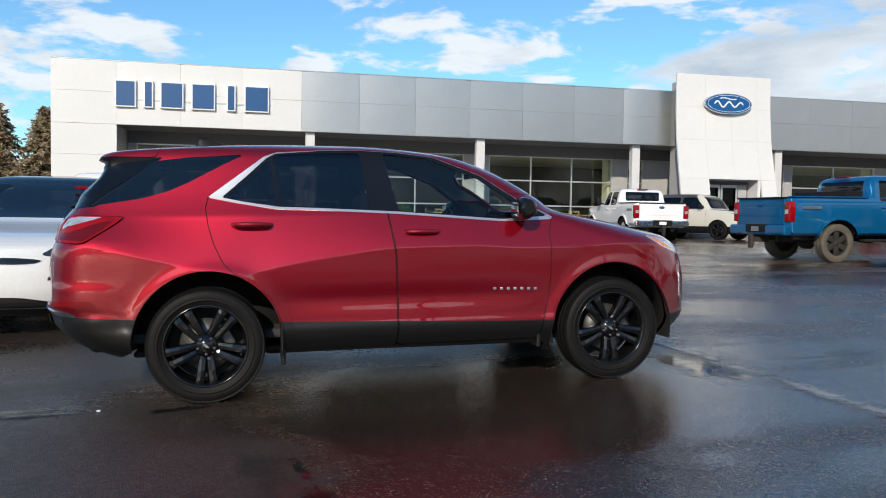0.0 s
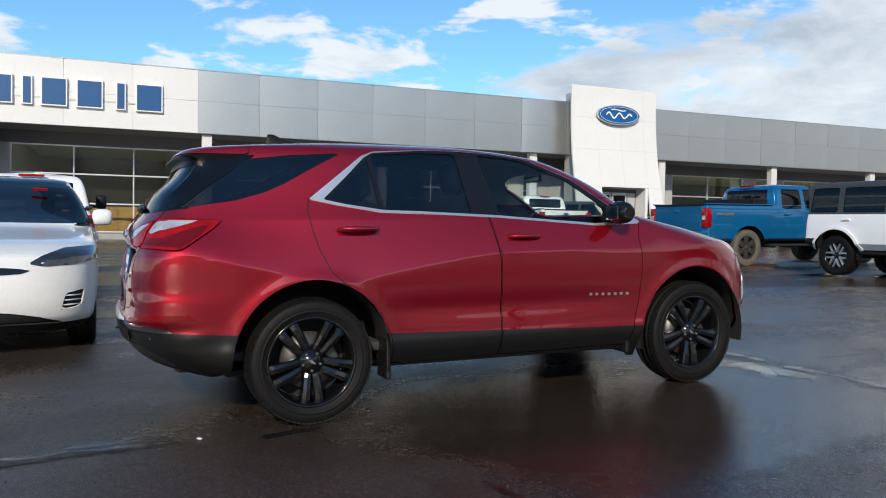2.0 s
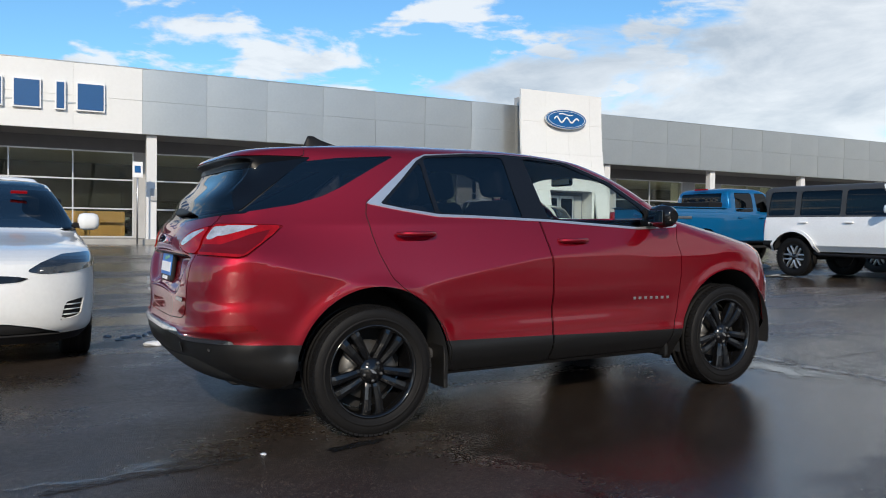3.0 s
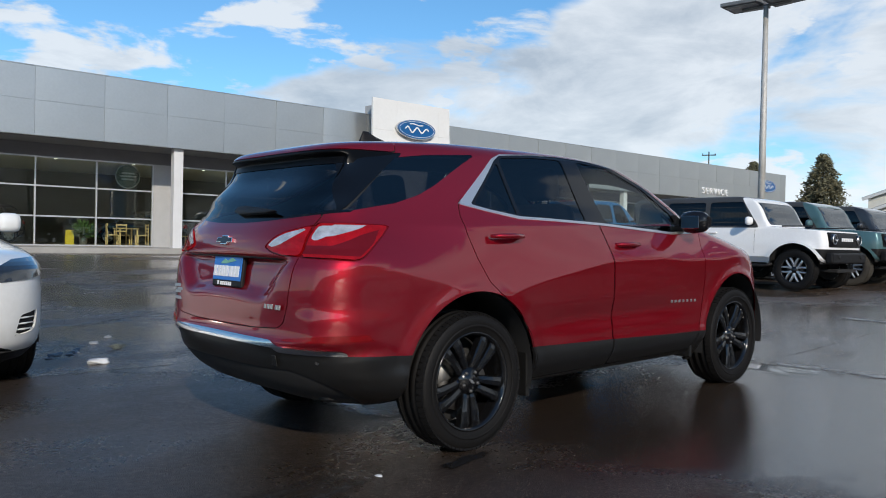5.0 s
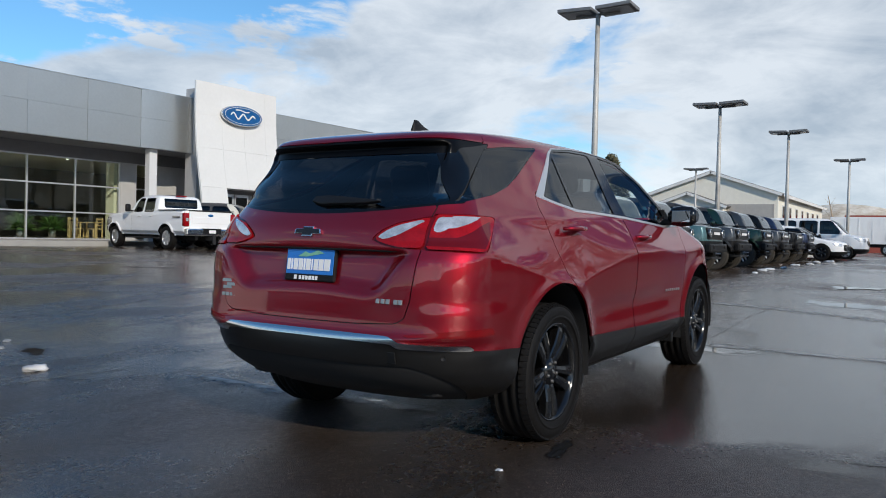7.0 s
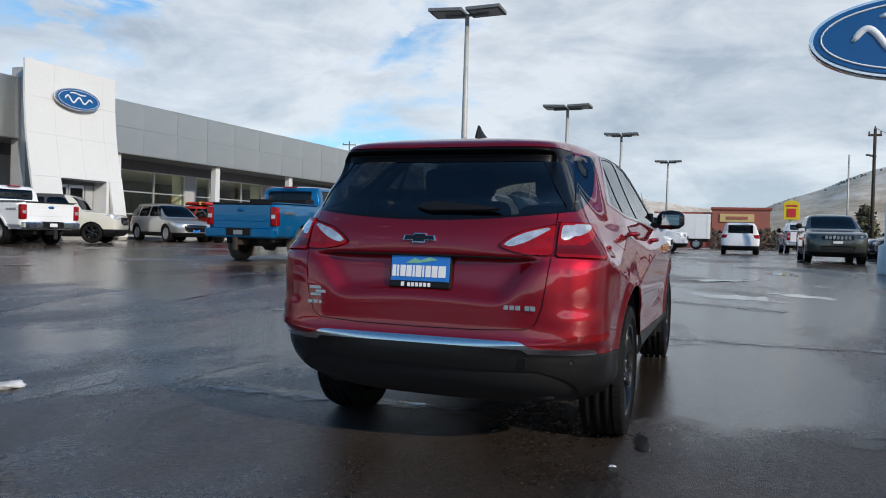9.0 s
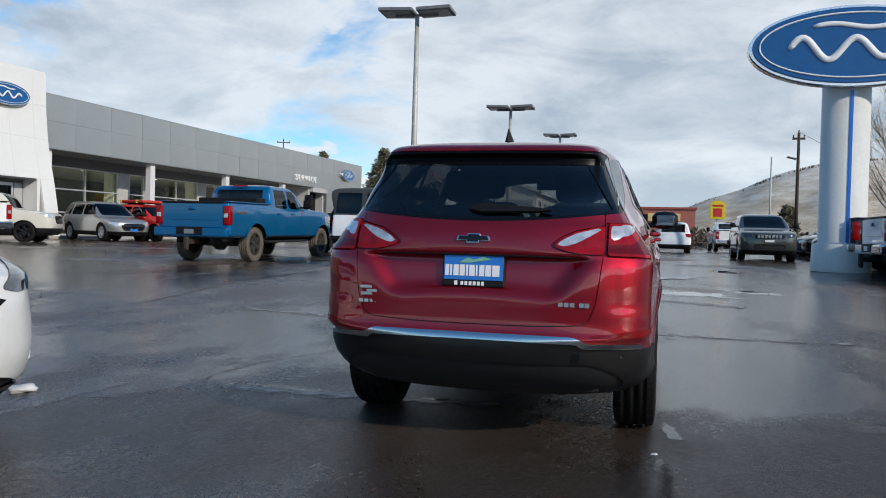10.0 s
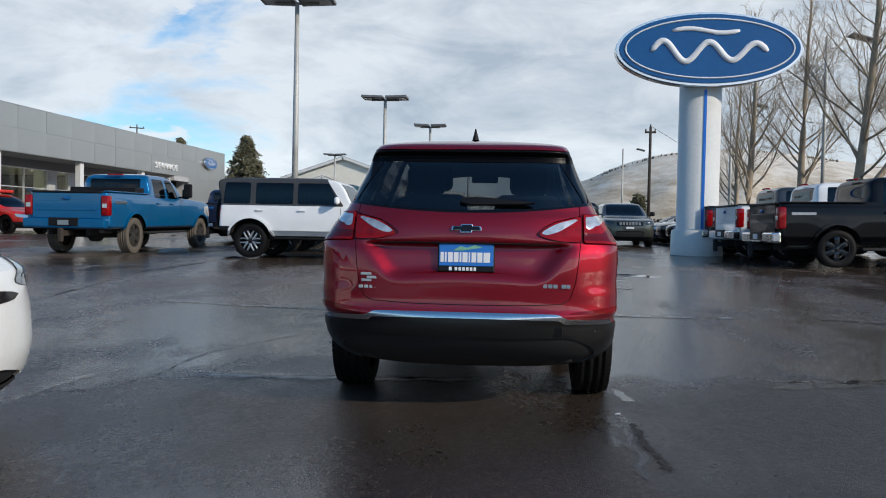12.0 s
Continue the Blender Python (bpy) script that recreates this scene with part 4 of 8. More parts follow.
        for r0, r1 in zip(rings, rings[1:]):
            for k in range(16):
                f = bm.faces.new((r0[k], r0[(k + 1) % 16], r1[(k + 1) % 16], r1[k]))
                f.smooth = True
        bm.faces.new(rings[0])
        bm.faces.new(rings[-1])
        bmesh.ops.recalc_face_normals(bm, faces=bm.faces)
        mir = part("door_mirror", bm, GLOSS_BLACK, car, "gloss black door mirror")
        bmg = bmesh.new()
        bm_box(bmg, (1.985, min(o * 0.872, o * 1.005), 1.152), (1.990, max(o * 0.872, o * 1.005), 1.236), 0.002)
        part("mirror_glass", bmg, MIRROR, mir)
        part("mirror_foot", box((2.02, min(o * 0.76, o * 0.86), 1.13), (2.12, max(o * 0.76, o * 0.86), 1.175), 0.012), BLACK_PLASTIC, mir)
        part("mirror_triangle", prism([(2.03, 1.125), (2.24, 1.135), (2.04, 1.245)], o * 0.765, o * 0.80, 0.002), BLACK_PLASTIC, mir)
    # door handles
    for obs, x0, z0, yy in ((doors, 0.165, 1.100, 0.845), (fdoors, 1.252, 1.045, 0.858)):
        for ob, o in zip(obs, (-1, 1)):
            bm = bmesh.new()
            bm_tube(bm, [(x0, o * (yy - 0.01), z0 + 0.003), (x0 + 0.03, o * (yy + 0.028), z0 + 0.004), (x0 + 0.12, o * (yy + 0.036), z0 + 0.004), (x0 + 0.21, o * (yy + 0.028), z0 + 0.002), (x0 + 0.245, o * (yy - 0.01), z0)], [0.009, 0.014, 0.015, 0.014, 0.009], 10)
            part("door_handle", bm, RED, ob)
    # model name on the front doors: plain bars
    def skin_y(x, z):
        return -min((v for v in s.V if v[1] < -0.5), key=lambda v: (v[0] - x) ** 2 + (v[2] - z) ** 2)[1]
    for ob, o in zip(fdoors, (-1, 1)):
        for k in range(7):
            xx, zz = 1.865 + k * 0.048, 0.660 - 0.0012 * k
            part("badge_letter", box((-0.011, -0.004, -0.009), (0.011, 0.003, 0.009), 0.003, pose(xx, o * (skin_y(xx, zz) + 0.002), zz)), BADGE, ob)
    # tailgate furniture
    def on_gate(z, y, off=0.004):
        """The skin's x on the tailgate."""
        best = min((v for v in s.V if v[0] < -0.5), key=lambda v: (v[1] + abs(y)) ** 2 + (v[2] - z) ** 2)
        return best[0] - off
    lean = 12
    px = on_gate(0.93, 0.0)
    plate = part("plate_frame", box((-0.012, -0.158, -0.088), (0.012, 0.158, 0.082), 0.008, pose(px - 0.012, 0.0, 0.925, 0, lean - 4, 0)), BLACK_PLASTIC, gate, "black plastic plate frame")
    pm = pose(px - 0.012, 0.0, 0.925, 0, lean - 4, 0)
    part("plate", box((-0.0155, -0.150, -0.055), (-0.010, 0.150, 0.072), 0.002, pm), PLATE_BLUE, plate, "blue dealer plate with white bars")
    part("plate_emblem", prism([(-0.075, 0.03), (-0.03, 0.055), (0.0, 0.045), (0.05, 0.062), (0.09, 0.048), (0.03, 0.038), (-0.02, 0.03)], -0.018, -0.0155, 0, pm @ pose(0, 0, 0, 0, 0, -90)), PLATE_GREEN, plate)
    for k, (y0, w) in enumerate(((0.142, 0.018), (0.118, 0.010), (0.100, 0.026), (0.068, 0.026), (0.036, 0.010), (0.020, 0.028), (-0.014, 0.008), (-0.030, 0.026), (-0.062, 0.028), (-0.096, 0.036))):
        part("plate_bar", box((-0.018, y0 - w, -0.035), (-0.0155, y0, 0.020), 0, pm), WHITE_TEXT, plate)
    for k in range(6):
        part("frame_bar", box((-0.0145, 0.062 - k * 0.021 - 0.014, -0.081), (-0.012, 0.062 - k * 0.021, -0.062), 0, pm), WHITE_TEXT, plate)
    part("frame_bar", box((-0.0145, 0.078, -0.081), (-0.012, 0.094, -0.060), 0, pm), WHITE_TEXT, plate)
    ex = on_gate(1.078, 0.0)
    em = pose(ex, 0.0, 1.078, 0, 16, 0)
    out = [(-0.085, -0.012), (-0.030, -0.012), (-0.030, -0.024), (0.034, -0.024), (0.034, -0.012), (0.085, -0.012), (0.078, 0.013), (0.030, 0.013), (0.030, 0.024), (-0.034, 0.024), (-0.034, 0.013), (-0.078, 0.013)]
    emblem = part("emblem", prism(out, -0.010, 0.004, 0.002, em @ pose(0, 0, 0, 0, 0, 90) @ Matrix.Diagonal((1, -1, 1, 1)) @ pose(0, 0.0, 0)), CHROME, gate, "chrome-edged black emblem")
    part("emblem_fill", prism([(a * 0.9, b * 0.78) for a, b in out], -0.010, 0.013, 0.001, em @ pose(0, 0, 0, 0, 0, 90)), GLOSS_BLACK, emblem)
    # black bar over the plate, drawn for the shade under the shelf lip
    pts = [(on_gate(1.010, y, -0.012), y, 0.996 + 0.005 * (1 - (y / 0.55) ** 2)) for y in np.linspace(-0.52, 0.52, 15)]
    part("shelf_shade", tube(pts, [0.004] + [0.008] * 13 + [0.004], 8), BLACK_PLASTIC, gate)
    # lettering on the gate, plain bars
    for k in range(7):
        part("badge_letter", box((-0.004, -0.011, -0.009), (0.004, 0.011, 0.009), 0.002, pose(on_gate(0.745, 0.57), 0.585 - k * 0.030, 0.748, 0, 6, 8)), BADGE, gate)
    for y, z, w in ((0.55, 0.82, 0.035), (0.50, 0.80, 0.05), (0.55, 0.785, 0.03)):
        part("trunk_badge", box((-0.003, -w, -0.008), (0.003, w, 0.008), 0.002, pose(on_gate(z, 0.55), y, z, 0, 6, 8)), BADGE, gate)
    for k, y in enumerate((-0.435, -0.463, -0.491, -0.535, -0.560)):
        part("trim_letter", box((-0.004, -0.011, -0.011), (0.004, 0.011, 0.011), 0.002, pose(on_gate(0.772, 0.50), y, 0.772, 0, 6, -8)), BADGE, gate)
    # rear wiper
    wx = -0.85
    part("wiper", smooth(prism([(0.045, 0.0), (0.03, 0.028), (-0.05, 0.034), (-0.30, 0.012), (-0.375, 0.0), (-0.30, -0.010), (-0.02, -0.016)], -0.012, 0.012, 0.004, pose(wx, 0, 1.222, 0, 28, 0) @ pose(0, 0, 0, 0, 0, 90))), BLACK_PLASTIC, gate, "black rear wiper")
    # fin aerial
    bm = bmesh.new()
    rows = []
    for q, x0, x1, wd in ((0.0, -0.12, 0.13, 0.034), (0.02, -0.115, 0.10, 0.026), (0.05, -0.10, 0.0, 0.014), (0.075, -0.088, -0.05, 0.006)):
        rows.append([bm.verts.new((x0 + (x1 - x0) * (0.5 + 0.5 * math.cos(a)), wd * math.sin(a) * (0.6 + 0.4 * -math.cos(a)), 1.640 + q)) for a in np.linspace(0, 2 * math.pi, 17)[:-1]])
    for r0, r1 in zip(rows, rows[1:]):
        for k in range(16):
            f = bm.faces.new((r0[k], r0[(k + 1) % 16], r1[(k + 1) % 16], r1[k]))
            f.smooth = True
    bm.faces.new(rows[-1])
    part("roof_fin", bm, BLACK_PLASTIC, car, "black shark fin aerial", m=pose(0.03, 0, 0.0))
    # bumper details
    for y in (-0.72, 0.72):
        part("parking_sensor", lathe([(0.0005, 0), (0.009, 0.001), (0.011, 0.005)], 14, pose(on_gate(0.525, abs(y), 0.008), y, 0.525, 0, 0, 90 if abs(y) < 0.5 else 90 + (35 if y < 0 else -35))), DARK, car)
    part("tow_cover", box((-0.003, -0.036, -0.026), (0.003, 0.036, 0.026), 0.003, pose(on_gate(0.52, 0.5, 0.005), -0.50, 0.522, 0, -10, -7)), CLAD, car)

    # cabin
    def seat(x, y, w, back=1.02, head=True):
        bm = bmesh.new()
        bm_box(bm, (x, y - w / 2, 0.48), (x + 0.50, y + w / 2, 0.66), 0.06)
        bm_box(bm, (-0.09, -w / 2, 0), (0.09, w / 2, back - 0.45), 0.07, pose(x + 0.02, y, 0.58, 0, -16, 0))
        if head:
            bm_box(bm, (-0.055, -0.14, 0), (0.055, 0.14, 0.21), 0.05, pose(x - 0.135, y, back + 0.13, 0, -10, 0))
            bm_tube(bm, [(x - 0.12, y - 0.05, back + 0.04), (x - 0.13, y - 0.05, back + 0.18)], [0.006] * 2, 6)
            bm_tube(bm, [(x - 0.12, y + 0.05, back + 0.04), (x - 0.13, y + 0.05, back + 0.18)], [0.006] * 2, 6)
        return part("seat", smooth(bm), SEAT_CLOTH, car, "grey cloth seat with headrest")
    for y in (-0.37, 0.37):
        seat(1.25, y, 0.52, 1.20)
        seat(0.58, y, 0.50, 1.16)
    part("dashboard", box((1.95, -0.70, 0.72), (2.45, 0.70, 1.09), 0.09), LINING, car)
    bm = bmesh.new()
    wm = pose(1.80, 0.37, 1.03, 0, -65, 0)
    n = 28
    bm_tube(bm, [wm @ Vector((0.185 * math.cos(k * 2 * math.pi / n), 0.185 * math.sin(k * 2 * math.pi / n), 0)) for k in range(n + 1)], [0.014] * (n + 1), 8)
    bm_box(bm, (-0.07, -0.18, -0.02), (0.05, 0.18, 0.015), 0.02, wm)
    part("steering_wheel", bm, CLOTH, car)
    part("cabin_mirror", box((1.93, -0.12, 1.43), (1.96, 0.12, 1.50), 0.02), GLOSS_BLACK, car)
    part("load_cover", box((-0.62, -0.60, 1.00), (0.05, 0.60, 1.03), 0.01), LINING, car)
    part("cabin_floor", box((-0.62, -0.70, 0.36), (2.4, 0.70, 0.42), 0.02), LINING, car)
    # dark boxes added inside the bumper to keep light off the rear tyres
    part("bumper_filler", box((-0.72, -0.62, 0.30), (-0.42, 0.62, 0.58), 0.04), DARK, car)
    for o in (-1, 1):
        part("arch_filler", box((-0.55, min(o * 0.60, o * 0.78), 0.37), (-0.46, max(o * 0.60, o * 0.78), 0.56), 0.02), DARK, car)
    return car


red_suv()

# ---- the lot ----
def ground_z(x, y):
    """Height of the lot: it climbs toward +x, a little toward the street, and evens out near the building."""
    a = 0.0224 * x
    if a > 0.2:
        a = 0.2 + 0.22 * (1 - math.exp(-(a - 0.2) / 0.22))
    a = max(a, -0.25)
    if y < -2 and x > 4:
        a += 0.02 * min(-2 - y, 7) * min((x - 4) / 6, 1)
    t = min(max((y - 9.0) / 12.0, 0), 1)
    t = t * t * (3 - 2 * t)
    return a * (1 - t) + (0.40 + 0.006 * min(max(x - 14, 0), 15)) * t


def lot_mesh():
    xs = np.concatenate([[-400, -150, -60], np.linspace(-30, 70, 101), [85, 110, 150, 220, 320, 480, 700, 1000, 1500, 2400]])
    ys = np.concatenate([[-1500, -800, -400, -200, -100, -60], np.linspace(-36, 40, 77), [50, 70, 110, 200, 400, 900, 1500]])
    V = [(x, y, ground_z(x, y) + 0.02 * (noise.noise((x * 0.13, y * 0.13, 0)) if max(abs(x - 3), abs(y)) > 7 and max(abs(x), abs(y)) < 60 else 0)) for y in ys for x in xs]
    n = len(xs)
    F = [(j * n + i, j * n + i + 1, (j + 1) * n + i + 1, (j + 1) * n + i) for j in range(len(ys) - 1) for i in range(n - 1)]
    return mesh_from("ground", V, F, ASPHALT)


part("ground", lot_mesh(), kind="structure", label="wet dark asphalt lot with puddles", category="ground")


# ---- the dealership ----
PANEL = material("brushed_silver_panel", (0.535, 0.545, 0.532), 0.34, 0.85, var=0.05, var_scale=0.8)
TOWER = material("white_tower_panel", (0.74, 0.74, 0.725), 0.30, var=0.03, var_scale=0.6)
JOINT = material("pale_joint", (0.50, 0.50, 0.49), 0.6, var=0.1)
GREY_WALL = material("grey_wall", (0.42, 0.42, 0.42), 0.8, var=0.08, bump=0.1)
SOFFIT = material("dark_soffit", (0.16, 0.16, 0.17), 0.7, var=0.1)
POST_WHITE = material("white_post", (0.66, 0.66, 0.66), 0.5, var=0.06)
ALU = material("aluminium_frame", (0.62, 0.63, 0.64), 0.4, 0.6, var=0.05)
CONCRETE = material("concrete", (0.34, 0.33, 0.31), 0.85, var=0.18, var_scale=2.0, bump=0.3, bump_scale=50)
SIGN_BLUE = material("sign_blue", (0.001, 0.092, 0.285), 0.35, var=0.12, var_scale=0.5)
LETTER_BLUE = material("letter_blue", (0.008, 0.082, 0.235), 0.4, var=0.06)
INNER_WALL = material("showroom_wall", (0.13, 0.125, 0.11), 0.8, var=0.15)
TILE_FLOOR = material("showroom_floor", (0.32, 0.29, 0.25), 0.3, var=0.15)
CEILING = material("showroom_ceiling", (0.80, 0.80, 0.66), 0.9, var=0.1)
WOOD = material("counter_wood", (0.42, 0.24, 0.08), 0.5, var=0.2, var_scale=6)
PALE_WOOD = material("pale_chair_wood", (0.68, 0.52, 0.26), 0.5, var=0.15, var_scale=8)
ADDED_DOWNLIGHT = material("added_downlight", (1.0, 0.93, 0.8), 0.5, emit=7.0)
LEAF = material("pot_plant_leaf", (0.10, 0.20, 0.05), 0.6, var=0.4, var_scale=5)

BUILD = pose(9.204, 25.159, 0, 0, 0, -2.0)
house = empty("dealership_building", BUILD, label="long showroom building with silver panel fascia and glass front", category="building")
STEP, Z_TOP, Z_MID, Z_LOW, FLOOR_Z = 2.27, 6.74, 5.60, 4.40, 0.60
X_L, X_R = -7 * STEP, 48.6


def built(name, bm, mat, label="", parent=None):
    return part(name, bm, mat, parent or house, label)


PIECES = {}


def bowed(size, n=8, bow=0.016):
    """A sheet panel whose face swells a little between its folded edges."""
    bm = bmesh.new()
    w, d, h = size
    cols = [[bm.verts.new((w * i / n, y - (bow * (1 - (2 * i / n - 1) ** 2) if y == 0 else 0), z)) for y, z in ((0, 0), (0, h), (d, h), (d, 0))] for i in range(n + 1)]
    for a, b in zip(cols, cols[1:]):
        for k in range(4):
            f = bm.faces.new((a[k], b[k], b[(k + 1) % 4], a[(k + 1) % 4]))
            f.smooth = k == 0
    bm.faces.new(cols[0])
    bm.faces.new(cols[-1][::-1])
    bmesh.ops.recalc_face_normals(bm, faces=bm.faces)
    for e in bm.edges:
        e.smooth = len({f.smooth for f in e.link_faces}) == 1
    return bm


def piece(name, size, mat, at, parent, bevel=0.004, bow=0.016):
    """One of many alike pieces, sharing its mesh with those of the same size."""
    key = (name, tuple(round(v, 3) for v in size), mat.name, bow)
    if key not in PIECES:
        bm = box((0, 0, 0), size, bevel)
        if name == "fascia_panel":
            bm.free()
            bm = bowed(size, 8 if bow < 0.05 else 16, bow)
        me = bpy.data.meshes.new(name)
        bm.to_mesh(me)
        bm.free()
        me.materials.append(mat)
        PIECES[key] = me
    ob = new(name, PIECES[key])
    ob.parent = parent
    tip = random.uniform(-0.45, 0.45) if "panel" in name else 0
    ob.matrix_basis = Matrix.Translation(at) @ pose(0, 0, 0, 0, 0, tip)
    return ob


G = 0.007
fascia = built("fascia", box((X_L + 0.05, 0.03, Z_LOW + 0.02), (X_R - 0.05, 0.40, Z_TOP - 0.03)), JOINT, "panelled fascia over the whole front")
k = 0
while X_L + k * STEP < X_R - 0.1:
    x0 = X_L + k * STEP
    w = min(STEP, X_R - x0) - G
    if not (9.2 < x0 < 13.0):
        for z0, z1 in ((Z_LOW, Z_MID), (Z_MID, Z_TOP)):
            piece("fascia_panel", (w, 0.05, z1 - z0 - G), TOWER if k < 4 else PANEL, (x0 + G / 2, 0.0, z0 + G / 2), fascia, bow=0.11 if 6.5 < x0 < 7.0 else 0.022)
    k += 1
built("parapet_cap", box((X_L, -0.01, Z_TOP), (X_R, 0.45, Z_TOP + 0.04), 0.01), PANEL)
# solid panelled end wall
end_wall = built("end_wall", box((X_L + 0.03, 0.06, 0.3), (X_L + STEP - 0.02, 9.0, Z_LOW)), GREY_WALL)
for z0, z1 in ((0.45, 2.05), (2.05, 3.25), (3.25, Z_LOW)):
    piece("wall_panel", (STEP - G, 0.05, z1 - z0 - G), TOWER, (X_L + G / 2, 0.0, z0 + G / 2), end_wall)
for n in range(4):
    for z0, z1 in ((0.45, 2.05), (2.05, 3.25), (3.25, Z_LOW), (Z_LOW, Z_MID), (Z_MID, Z_TOP)):
        piece("wall_panel", (0.05, STEP - G, z1 - z0 - G), TOWER, (X_L - 0.02, 0.06 + n * STEP, z0 + G / 2), end_wall)
built("roof", box((X_L + 0.05, 0.3, Z_LOW + 0.6), (X_R - 0.05, 16.0, Z_LOW + 1.0)), SOFFIT)
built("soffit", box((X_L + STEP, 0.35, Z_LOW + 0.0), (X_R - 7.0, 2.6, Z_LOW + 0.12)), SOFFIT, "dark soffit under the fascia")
# wall over and between the shop windows, with the openings left free
YW = 2.3
TOPW, BOTW = 3.92, FLOOR_Z
BAYS = [(-13.3, -6.87, 3), (-6.15, 0.36, 3), (1.5, 7.41, 3), (8.14, 8.95, 1), (14.0, 16.4, 1), (16.8, 21.5, 2), (22.36, 23.6, 1), (24.37, 28.6, 2), (29.4, 30.6, 1), (31.4, 35.6, 2)]
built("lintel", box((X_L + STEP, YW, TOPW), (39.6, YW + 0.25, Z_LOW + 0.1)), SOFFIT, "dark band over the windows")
built("lintel", box((39.6, 0.0, 4.05), (41.9, 0.3, Z_LOW + 0.02)), GREY_WALL)
edges_ = [X_L + STEP] + [v for b in BAYS for v in b[:2]] + [39.6]
for a, b in zip(edges_[0::2], edges_[1::2]):
    if b - a > 0.05:
        built("pier", box((a, YW, 0.3), (b, YW + 0.25, TOPW)), GREY_WALL, "light grey wall between windows")
built("service_wall", box((41.9, 0.0, 0.2), (X_R, 0.3, Z_LOW + 0.01)), PANEL)
built("service_return", box((39.4, 0.3, 0.2), (39.65, 2.4, Z_LOW)), GREY_WALL)
built("service_return", box((41.8, 0.3, 0.2), (42.05, 9.0, Z_LOW)), GREY_WALL)
for n, (a, b, parts) in enumerate(BAYS):
    t = 0.055
    win = built("shop_window", box((a, YW + 0.02, BOTW), (b, YW + 0.14, BOTW + t), 0.006), ALU, "aluminium framed shop window")
    piece("window_rail", (b - a, 0.12, t), ALU, (a, YW + 0.02, TOPW - t), win)
    for z in (1.68, 2.80):
        piece("window_rail", (b - a, 0.12, t), ALU, (a, YW + 0.02, z), win)
    cell = (b - a) / parts
    for c in range(parts + 1):
        piece("mullion", (0.05, 0.12, TOPW - BOTW - 2 * t), ALU, (a + c * (b - a - 0.05) / parts, YW + 0.021, BOTW + t), win)
    for c in range(parts):
        for z0, z1 in ((BOTW, 1.68), (1.68, 2.80), (2.80, TOPW)):
            piece("pane", (cell - 0.05, 0.008, z1 - z0 - t), SHOP_GLASS, (a + c * cell + 0.05, YW + 0.075, z0 + t), win, 0).visible_shadow = False
# posts
for kx in range(-1, 6):
    x = 0.54 + 7.0 * kx
    if 8 < x < 14:
        continue
    built("post", box((x - 0.18, 0.18, 0.55), (x + 0.18, 0.50, Z_LOW), 0.012), POST_WHITE, "white square post")
built("post_box", box((-6.50, 0.10, 2.0), (-6.28, 0.19, 2.45), 0.01), GREY_WALL)
# inside of the showroom
built("showroom_floor", box((X_L + STEP, YW + 0.26, 0.45), (39.4, 15.0, FLOOR_Z)), TILE_FLOOR)
built("showroom_wall", box((X_L + STEP, 14.6, FLOOR_Z), (39.4, 14.8, Z_LOW)), INNER_WALL)
built("showroom_wall", box((-13.5, YW + 0.3, FLOOR_Z), (-13.3, 14.6, Z_LOW)), INNER_WALL)
built("showroom_wall", box((39.2, YW + 0.3, FLOOR_Z), (39.4, 14.6, Z_LOW)), INNER_WALL)
for x in (7.55, 21.7, 28.8, 35.8):
    built("showroom_column", box((x - 0.25, YW + 0.3, FLOOR_Z), (x + 0.15, YW + 0.9, Z_LOW)), CEILING)
built("showroom_ceiling", box((X_L + STEP, YW + 0.25, Z_LOW - 0.12), (39.4, 15.0, Z_LOW + 0.05)), CEILING)
# glowing ceiling discs, added with no visible counterpart
for x in np.arange(-12.0, 38, 3.3):
    for y in (3.6, 7.2):
        built("added_downlight", lathe([(0.0005, 0.0), (0.07, 0.0), (0.08, 0.02)], 12, pose(x, y, Z_LOW - 0.125, 90)), ADDED_DOWNLIGHT)
# wide fill lamps added under the ceiling to brighten the interior
for x in (-8.5, 4.0, 22.0, 32.0):
    lamp = new("showroom_fill", bpy.data.lights.new("showroom_fill", "AREA"))
    lamp.data.energy, lamp.data.shape, lamp.data.size, lamp.data.size_y, lamp.data.color = 70.0, "RECTANGLE", 8.0, 5.0, (1.0, 0.95, 0.82)
    lamp.matrix_world = BUILD @ pose(x, 6.0, Z_LOW - 0.2)
built("partition", box((-13.0, 6.0, FLOOR_Z), (-6.9, 6.15, 2.4)), INNER_WALL)
built("counter", box((-12.6, 3.4, FLOOR_Z), (-7.1, 4.0, 1.62), 0.02), WOOD, "yellow wood reception counter")
for a in (-11.2, -9.6, -8.4):
    built("counter_seam", box((a, 3.39, FLOOR_Z), (a + 0.02, 3.40, 1.6)), LINING)
# kerb and walk along the front
part("pavement", box((X_L - 1.0, -0.35, 0.2), (X_R + 2, YW + 0.0, FLOOR_Z - 0.01), 0.02), CONCRETE, None, "concrete walk with kerb along the showroom", BUILD, "structure", "pavement")

